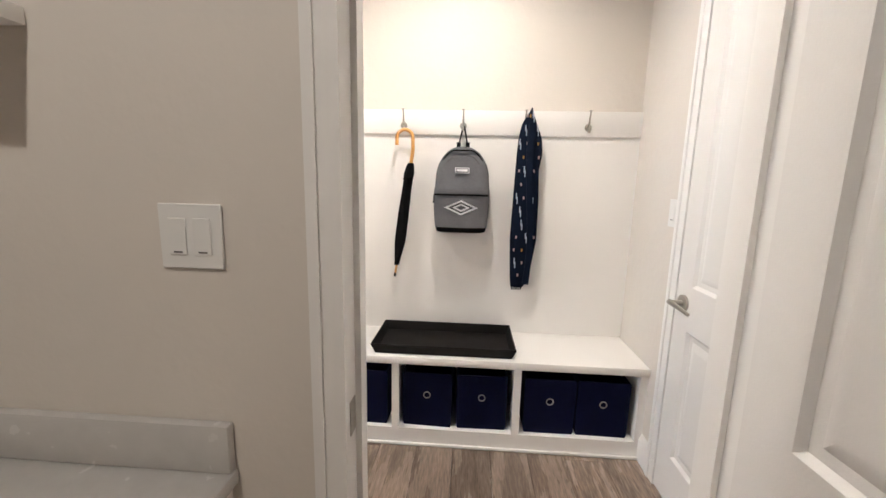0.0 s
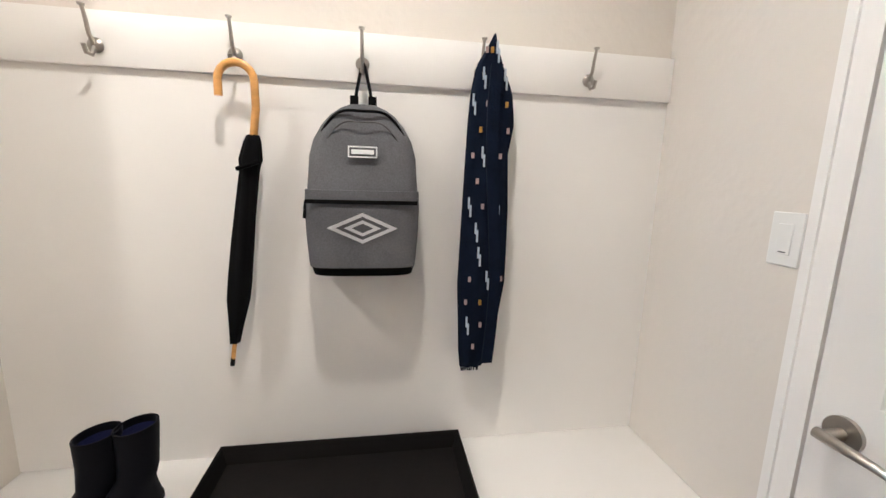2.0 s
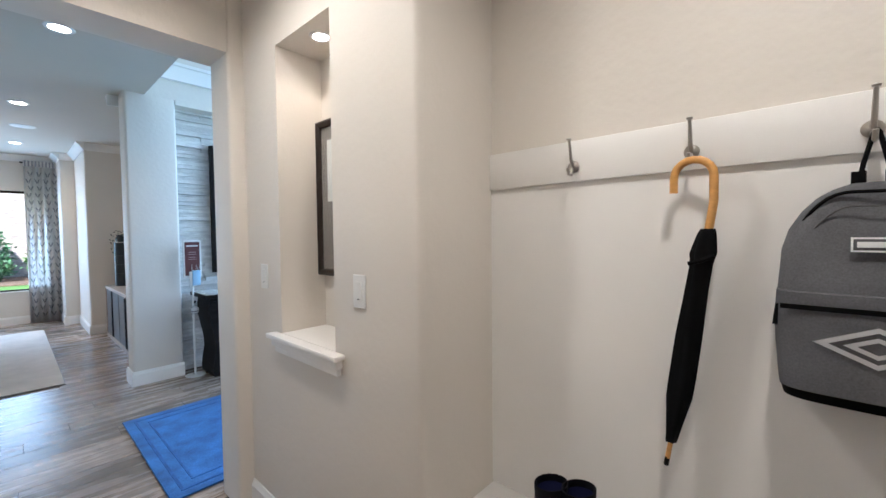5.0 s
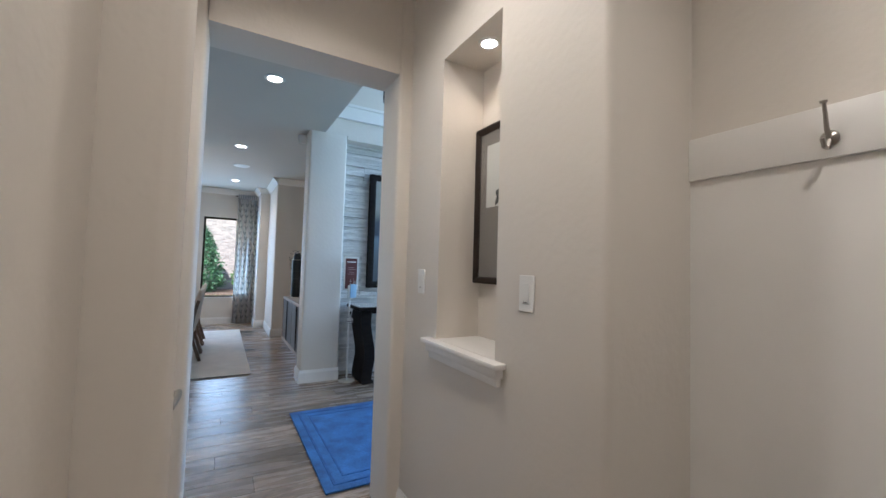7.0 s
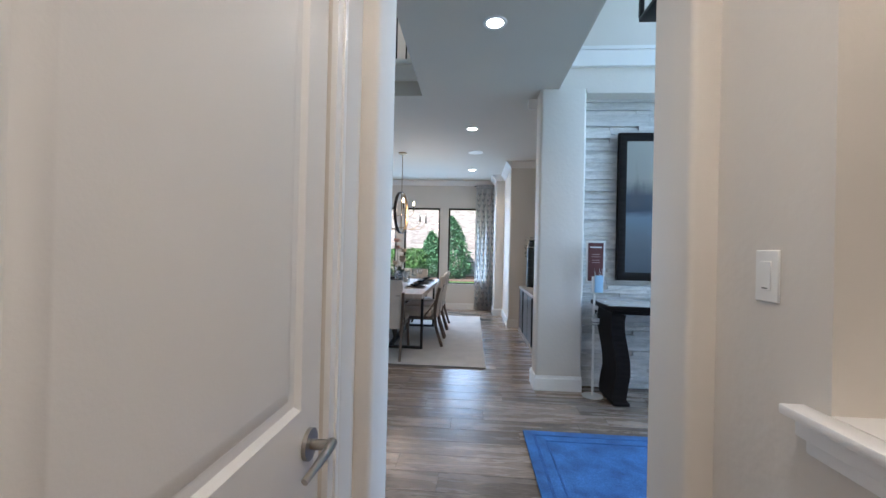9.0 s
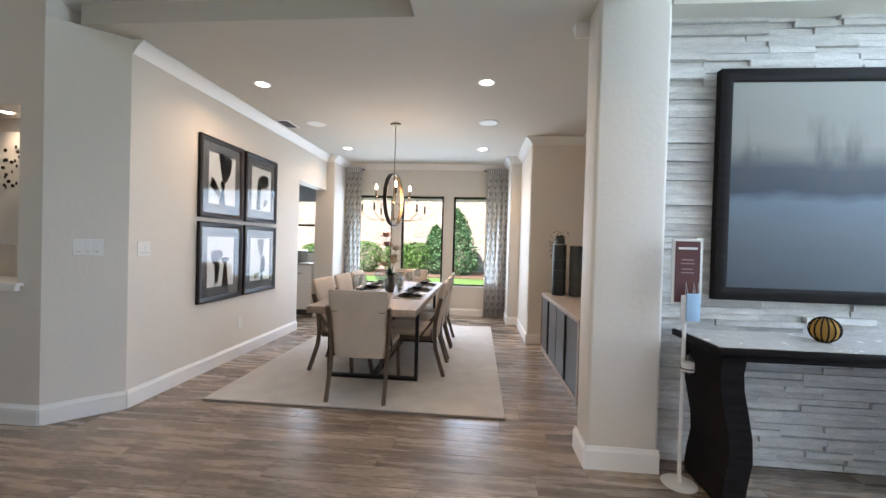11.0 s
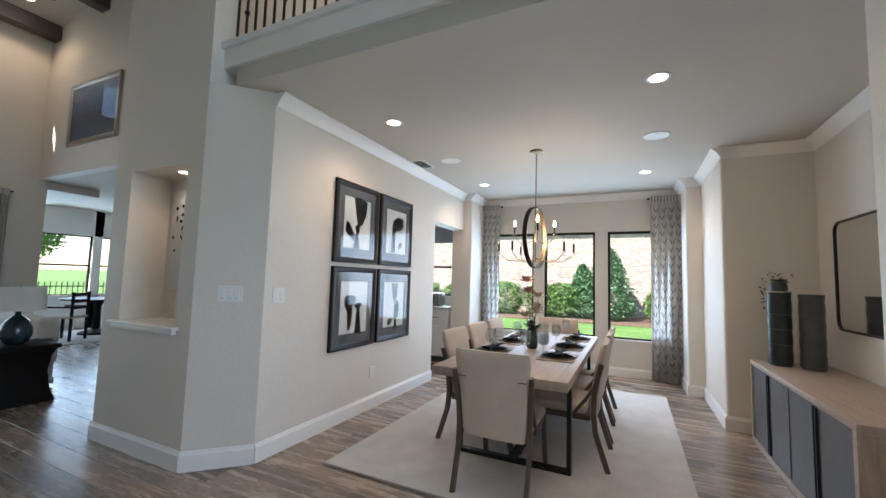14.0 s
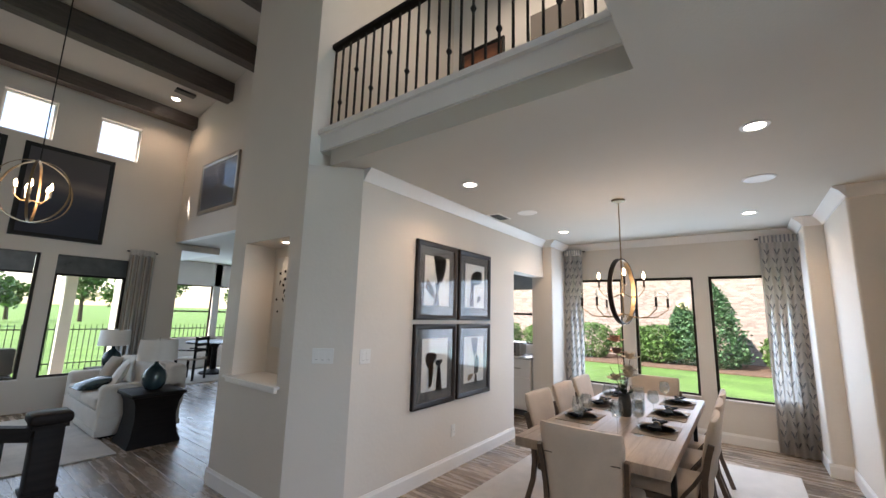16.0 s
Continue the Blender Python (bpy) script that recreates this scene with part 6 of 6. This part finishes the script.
def side_table(x, y, lamp=True):
    o = thing("side_table", (x, y, 0), "black flared wooden side table", "side table", "side tables")
    bm = bmesh.new()
    rings(bm, [[(sx * a, sy * a, z) for sx, sy in ((-1, -1), (1, -1), (1, 1), (-1, 1))] for a, z in ((0.255, 0.002), (0.255, 0.03), (0.225, 0.10), (0.20, 0.30), (0.215, 0.45), (0.245, 0.53))])
    part("body", bm, DARKW, o, smooth=40)
    part("top", B(-0.27, 0.27, -0.27, 0.27, 0.531, 0.575, bevel=0.008), DARKW, o)
    o = thing("table_lamp", (x, y, 0.5755), "teal glazed lamp with a white drum shade", "table lamp", "table lamps")
    part("base", lathe(bmesh.new(), [(0.06, 0), (0.085, 0.01), (0.12, 0.08), (0.125, 0.15), (0.10, 0.22), (0.05, 0.27), (0.025, 0.29), (0.02, 0.34)], n=24), TEAL, o, smooth=60)
    part("stem", tube(bmesh.new(), [(0, 0, 0.33), (0, 0, 0.60)], 0.006, 6), NICKEL, o)
    part("shade", lathe(bmesh.new(), [(0.205, 0.34), (0.19, 0.575), (0.187, 0.575), (0.202, 0.34)], n=32), SHADE, o, smooth=60)


side_table(-4.46, -4.28), side_table(-4.62, -6.66)
for x, y in ((-6.4, -8.25), (-7.3, -8.1)):
    o = thing("nook_chair", (x, y, 0), "dark ladder-back chair with pale seat in the nook", "chair", "nook chairs", 35)
    for a, b_ in ((-0.2, -0.2), (0.2, -0.2), (-0.2, 0.2), (0.2, 0.2)):
        part("leg", B(a - 0.018, a + 0.018, b_ - 0.018, b_ + 0.018, 0.005, 0.43 if b_ < 0 else 0.92), DARKW, o)
    part("seat", B(-0.22, 0.22, -0.22, 0.22, 0.43, 0.475, bevel=0.012), CREAM, o)
    for z in (0.60, 0.72, 0.84):
        part("slat", B(-0.182, 0.182, 0.19, 0.21, z, z + 0.06), DARKW, o)
    for a in (-0.215, 0.215):
        part("arm", B(a - 0.018, a + 0.018, -0.2, 0.19, 0.62, 0.65), DARKW, o)
o = thing("nook_table", (-7.1, -8.8, 0), "dark round breakfast table in the nook", "table")
part("tabletop", lathe(bmesh.new(), [(0.001, 0.72), (0.6, 0.72), (0.61, 0.735), (0.6, 0.75), (0.001, 0.75)], n=28), DARKW, o)
part("pedestal", lathe(bmesh.new(), [(0.3, 0.005), (0.28, 0.05), (0.07, 0.12), (0.06, 0.60), (0.12, 0.719)], n=16), DARKW, o)
o = thing("nook_rug", (-7.0, -8.6, 0.0045), "pale rug under the nook table", "rug")
part("rug_body", B(-1.1, 1.0, -1.1, 0.9, 0, 0.01), RUGM, o)

# newel and guard rail of the stairs
o = thing("stair_railing", (-3.07, -1.25, 0), "black newel post with sloping handrail and iron balusters", "railing")
n_ = part("newel", B(-0.052, 0.052, -0.052, 0.052, 0.002, 0.99, bevel=0.004), DARKW, o, "square black newel post")
part("cap", B(-0.075, 0.075, -0.075, 0.075, 1.0, 1.05, bevel=0.018), DARKW, n_)
part("collar", B(-0.062, 0.062, -0.062, 0.062, 0.985, 1.0), DARKW, n_)
part("collar", B(-0.062, 0.062, -0.062, 0.062, 0.70, 0.72, bevel=0.004), DARKW, n_)
part("plinth", B(-0.064, 0.064, -0.064, 0.064, 0.002, 0.22, bevel=0.004), DARKW, n_)
part("handrail", sweep(bmesh.new(), [(0.05, -0.02, 0.955), (0.5, -0.1, 1.03), (1.1, -0.15, 1.2)], 0.06, 0.06, (0.1, 1, 0)), DARKW, o)
for k in range(9):
    x = 0.13 + k * 0.105
    bl = part("baluster", B(x - 0.007, x + 0.007, -0.09, -0.076, 0.002, 0.945 + x * 0.14), BLACKM, o)
    part("knuckle", lathe(bmesh.new(), [(0.007, 0.62), (0.02, 0.65), (0.007, 0.68)], x, -0.083, 0, 8), BLACKM, bl)
n2 = part("newel", B(1.05, 1.16, -0.2, -0.09, 0.002, 1.28, bevel=0.004), DARKW, o)
part("shoe_rail", B(0.05, 1.05, -0.11, -0.05, 0.0015, 0.03), DARKW, o)

# ---- pantry seen through the opening ----
o = thing("pantry_cabinet", (-8.85, -2.05, 0), "white pantry base cabinet with drawers", "cabinet")
part("body", B(-0.33, 0.28, -0.70, 0.70, 0.10, 0.87), TRIM, o)
part("toe_kick", B(-0.33, 0.22, -0.70, 0.70, 0.002, 0.10), MAT, o)
for k in range(3):
    d_ = part("drawer_front", B(0.281, 0.30, -0.69 + k * 0.465, -0.24 + k * 0.465, 0.60, 0.86, bevel=0.003, seg=1), TRIM, o)
    part("handle", B(0.301, 0.318, -0.53 + k * 0.465, -0.40 + k * 0.465, 0.72, 0.735), NICKEL, d_)
    part("door", B(0.281, 0.30, -0.69 + k * 0.465, -0.24 + k * 0.465, 0.11, 0.59, bevel=0.003, seg=1), TRIM, o)
solid("pantry_worktop", B(-9.19, -8.53, -2.76, -1.34, 0.872, 0.905, bevel=0.004), COUNTER, "pale stone pantry worktop", "worktop")
# plain silver box with a dark front, standing in for a worktop appliance
o = thing("dish_rack", (-8.8, -1.75, 0.9055), "silver box-shaped appliance standing on the pantry worktop", "appliance")
part("body", B(-0.13, 0.13, -0.16, 0.16, 0.01, 0.22, bevel=0.015), NICKEL, o)
part("door_glass", B(0.131, 0.137, -0.12, 0.08, 0.04, 0.19), SLOT, o)
part("foot", B(-0.1, 0.1, -0.13, 0.13, 0.0, 0.01), BLACKC, o)
o = thing("window_valance", (-9.16, -2.1, 2.02), "patterned grey window valance in the pantry", "blind")
part("cloth", B(-0.03, 0.03, -0.68, 0.68, 0.0, 0.28, bevel=0.01), CURTD, o)

# ---- outdoors ----
setting("ground", B(-900, 900, -900, 900, -0.6, -0.22), GRASS, "green lawn")
setting("ground_bed", B(-23.4, -19.6, -16, 16, -0.22, -0.16, bevel=0.02), MULCH, "brown mulch bed")
setting("patio_living", B(-6.2, 1, -9.6, -7.05, -0.22, -0.05), COUNTER, "pale concrete patio")
hs = thing("neighbour_house", (-23.5, 0, 0), "tan brick neighbouring house with shingle roof", "house")
hs.location = (-23.5, 0.0, -0.22)
part("wall", B(-6, -0.02, -13, 13, 0, 4.6), MORTAR, hs)
verts, faces = [], []
rnd = random.Random(5)
z = 0.0
rw = 0
while z < 4.5:
    y = -13.0 + (0.105 if rw % 2 else 0)
    while y < 13.0:
        dx = rnd.uniform(-0.003, 0.003)
        b0 = len(verts)
        for xx in (-0.02, 0.004 + dx):
            for yy in (y + 0.005, y + 0.205):
                for zz in (z + 0.005, z + 0.07):
                    verts.append((xx, yy, zz))
        faces += [tuple(b0 + i for i in q) for q in ((4, 6, 7, 5), (0, 4, 5, 1), (2, 3, 7, 6), (0, 2, 6, 4), (1, 5, 7, 3))]
        y += 0.21
    z += 0.076
    rw += 1
me = bpy.data.meshes.new("brickwork")
me.from_pydata(verts, [], faces)
me.materials.append(BRICKM)
bw = new("brickwork", me)
bw.parent = hs
bw["kind"] = "stuff"
bm = bmesh.new()
rings(bm, [[(x, yy, zz) for x, zz in ((0.6, 4.45), (0.6, 4.6), (-3, 6.8), (-6.6, 4.6), (-6.6, 4.45))] for yy in (-13.5, 13.5)])
part("roof", bm, ROOF, hs)


def leaves(bm, pts, size, rnd):
    for c in pts:
        c = Vector(c)
        d = Vector((rnd.uniform(-1, 1), rnd.uniform(-1, 1), rnd.uniform(-0.6, 1))).normalized()
        sd = d.cross(Vector((rnd.uniform(-1, 1), rnd.uniform(-1, 1), 1))).normalized() * size * 0.38
        d = d * size * rnd.uniform(0.7, 1.3)
        bm.faces.new([bm.verts.new(v) for v in (c, c + d * 0.5 + sd, c + d, c + d * 0.5 - sd)])


def shrub(name, x, y, h, r, label, cat, shape, n, size, seed, m, trunk=True):
    o = thing(name, (x, y, -0.19), label, cat, "garden shrubs")
    rnd = random.Random(seed)
    part("trunk", tube(bmesh.new(), [(0, 0, -0.05), (0.02, 0.01, h * 0.3), (0, 0, h * 0.7)], [0.05, 0.04, 0.015], 8), BARK, o)
    for k in range(5):
        a = k * 1.3
        part("limb", tube(bmesh.new(), [(0, 0, h * (0.15 + 0.1 * k)), (r * 0.5 * math.cos(a), r * 0.5 * math.sin(a), h * (0.28 + 0.1 * k))], [0.02, 0.008], 6), BARK, o)
    pts = []
    while len(pts) < n:
        u = rnd.random()
        if shape == "cone":
            rad = r * (1 - u) ** 0.65 * (0.55 + 0.45 * min(1, u / 0.15))
        else:
            rad = r * (1 - abs(2 * u - 1) ** 3) ** 0.4
        a = rnd.uniform(0, 6.283)
        lump = 1 + 0.13 * math.sin(a * 5 + u * 17) + 0.10 * math.sin(a * 9 - u * 31)
        q = rad * lump * (1 - 0.35 * rnd.random() ** 2)
        pts.append((q * math.cos(a), q * math.sin(a), 0.04 + u * h))
    bm = bmesh.new()
    leaves(bm, pts, size, rnd)
    part("crown", bm, m, o, smooth=None)
    return o


shrub("conical_shrub", -21.3, 0.42, 3.15, 1.25, "clipped conical evergreen shrub beside the brick house", "tree", "cone", 7000, 0.13, 1, LEAF)
shrub("conical_shrub", -21.6, -0.62, 2.35, 0.85, "clipped conical evergreen shrub beside the brick house", "tree", "cone", 6000, 0.13, 2, LEAF)
for k, (x, y, r_, h) in enumerate(((-21.2, -1.5, 0.75, 1.45), (-21.3, -2.3, 0.8, 1.4), (-21.4, -4.2, 0.85, 1.45), (-21.2, 2.5, 0.6, 1.25), (-21.4, 3.8, 0.7, 1.2), (-21.2, -6.5, 0.8, 1.3), (-20.6, -8.2, 0.8, 1.4))):
    shrub("hedge_shrub", x, y, h, r_, "rounded green hedge shrub in the mulch bed", "shrub", "round", 3000, 0.11, 10 + k, LEAF2)
# open ground beyond the living room
rnd = random.Random(21)
for k in range(11):
    x, y = -26 + k * 4.2 + rnd.uniform(-1, 1), -52 + rnd.uniform(-8, 8)
    o = thing("tree", (x, y, -0.25), "leafy green tree beyond the fence", "tree", "far trees")
    h = rnd.uniform(4, 7)
    part("trunk", tube(bmesh.new(), [(0, 0, 0), (0.1, 0, h * 0.4), (0, 0.1, h * 0.8)], [0.2, 0.14, 0.05], 8), BARK, o)
    pts = []
    for q in range(9):
        a, rr_ = rnd.uniform(0, 6.28), rnd.uniform(0, h * 0.3)
        c_ = Vector((rr_ * math.cos(a), rr_ * math.sin(a), h * rnd.uniform(0.45, 0.95)))
        part("limb", tube(bmesh.new(), [(0, 0, h * 0.35), c_ * 0.9], [0.07, 0.02], 5), BARK, o)
        for w in range(130):
            v = Vector((rnd.gauss(0, 1), rnd.gauss(0, 1), rnd.gauss(0, 0.8))).normalized() * h * 0.17 * rnd.uniform(0.5, 1.1)
            pts.append(c_ + v)
    bm = bmesh.new()
    leaves(bm, pts, 0.42, rnd)
    part("crown", bm, LEAF2, o, smooth=None)
o = thing("iron_fence", (-5, -13.5, -0.22), "black iron picket fence at the end of the yard", "fence")
for z in (0.15, 1.05):
    part("rail", B(-7, 6, -0.015, 0.015, z, z + 0.03), BLACKM, o)
for k in range(105):
    part("picket", B(-7 + k * 0.125 - 0.008, -7 + k * 0.125 + 0.008, -0.008, 0.008, 0.0, 1.2), BLACKM, o)
solid("patio_post", B(-4.55, -4.37, -9.5, -9.32, -0.05, 2.6, bevel=0.01), TRIM, "white square patio post", "post")
setting("roof_patio", B(-6.2, 1, -9.7, -7.05, 2.6, 2.75), PAINT, "patio roof slab")
o = thing("patio_chair", (-3.4, -8.6, -0.05), "grey cushioned patio lounge chair", "chair")
part("seat", B(-0.35, 0.35, -0.35, 0.35, 0.2, 0.42, bevel=0.04), SLATE, o)
part("back", B(-0.35, 0.35, 0.25, 0.40, 0.42, 0.85, bevel=0.05), SLATE, o)
for a in (-0.33, 0.33):
    for b_ in (-0.3, 0.3):
        part("leg", B(a - 0.02, a + 0.02, b_ - 0.02, b_ + 0.02, 0, 0.2), BLACKM, o)

# ---- stone strips of the foyer recess ----
lib = []
for k in range(12):
    ln, hh, dp = (0.26, 0.38, 0.50, 0.62)[k % 4], 0.038, 0.050 + 0.008 * (k % 5)
    bm = B(0, dp, 0, ln - 0.002, 0, hh - 0.002)
    for v in bm.verts:
        if v.co.x > 0.01: v.co.x += random.uniform(-0.006, 0.006)
    lib.append((ln, finish("stone_strip", bm, STONE)))
base = [ob for ob in bpy.data.objects if ob.name == "wall_foyer_west"][0]
z, made = 0.005, 0
while z < 2.69:
    y = 2.552
    while y < 4.0:
        ln, me = lib[random.randrange(12)]
        ob = new("stone", me)
        ob.parent = base
        ob.location = (-4.619, y, z)
        y += ln
        made += 1
    z += 0.0382
setting("wall_stone_far", B(-4.62, -4.56, 4.3, 4.75, 0, 2.69), STONE)

# ---- floor planks ----
setting("floor_base", B(-9.35, 2.0, -10.2, 5.75, -0.12, -0.006), SUB)
fl = setting("floor", B(-9.34, 1.99, -10.19, 5.74, -0.0059, -0.005), SUB, "grey-brown wood plank floor")
PW = 0.182
field_v, field_f, near = [], [], []
x = -9.34
rnd = random.Random(3)
while x < 1.99:
    y = -10.19 - rnd.uniform(0, 1.2)
    while y < 5.74:
        ln = rnd.choice((0.92, 1.22, 1.22, 1.5))
        y0, y1 = max(y, -10.19), min(y + ln, 5.74)
        if y1 - y0 > 0.03:
            keep = (-2.6 < y0 and y1 < 3.4 and (x > -5.4 or y1 > 1.0))
            if keep and len(near) < 295: near.append((x, y0, y1))
            else:
                b0 = len(field_v)
                for zz, e in ((-0.005, 0.0), (-0.0012, 0.0008), (0.0, 0.0022)):
                    field_v += [(x + e, y0 + e, zz), (x + PW - e, y0 + e, zz), (x + PW - e, y1 - e, zz), (x + e, y1 - e, zz)]
                for r_ in (0, 4):
                    field_f += [tuple(b0 + r_ + i for i in (k, (k + 1) % 4, 4 + (k + 1) % 4, 4 + k)) for k in range(4)]
                field_f.append(tuple(b0 + i for i in (8, 9, 10, 11)))
        y += ln
    x += PW
me = bpy.data.meshes.new("plank_field")
me.from_pydata(field_v, [], field_f)
me.materials.append(PLANKJ)
pf = new("plank_field", me)
pf.parent = fl
pf["kind"] = "stuff"
cache = {}
for x, y0, y1 in near:
    key = round(y1 - y0, 3)
    if key not in cache:
        L_ = y1 - y0
        v, f = [], []
        for zz, e in ((-0.005, 0.0), (-0.0012, 0.0008), (0.0, 0.0022)):
            v += [(e, e, zz), (PW - e, e, zz), (PW - e, L_ - e, zz), (e, L_ - e, zz)]
        for r_ in (0, 4):
            f += [tuple(r_ + i for i in (k, (k + 1) % 4, 4 + (k + 1) % 4, 4 + k)) for k in range(4)]
        f.append((8, 9, 10, 11))
        m_ = bpy.data.meshes.new("plank")
        m_.from_pydata(v, [], f)
        m_.materials.append(PLANK)
        cache[key] = m_
    ob = new("plank", cache[key])
    ob.parent = fl
    ob.location = (x, y0, 0)
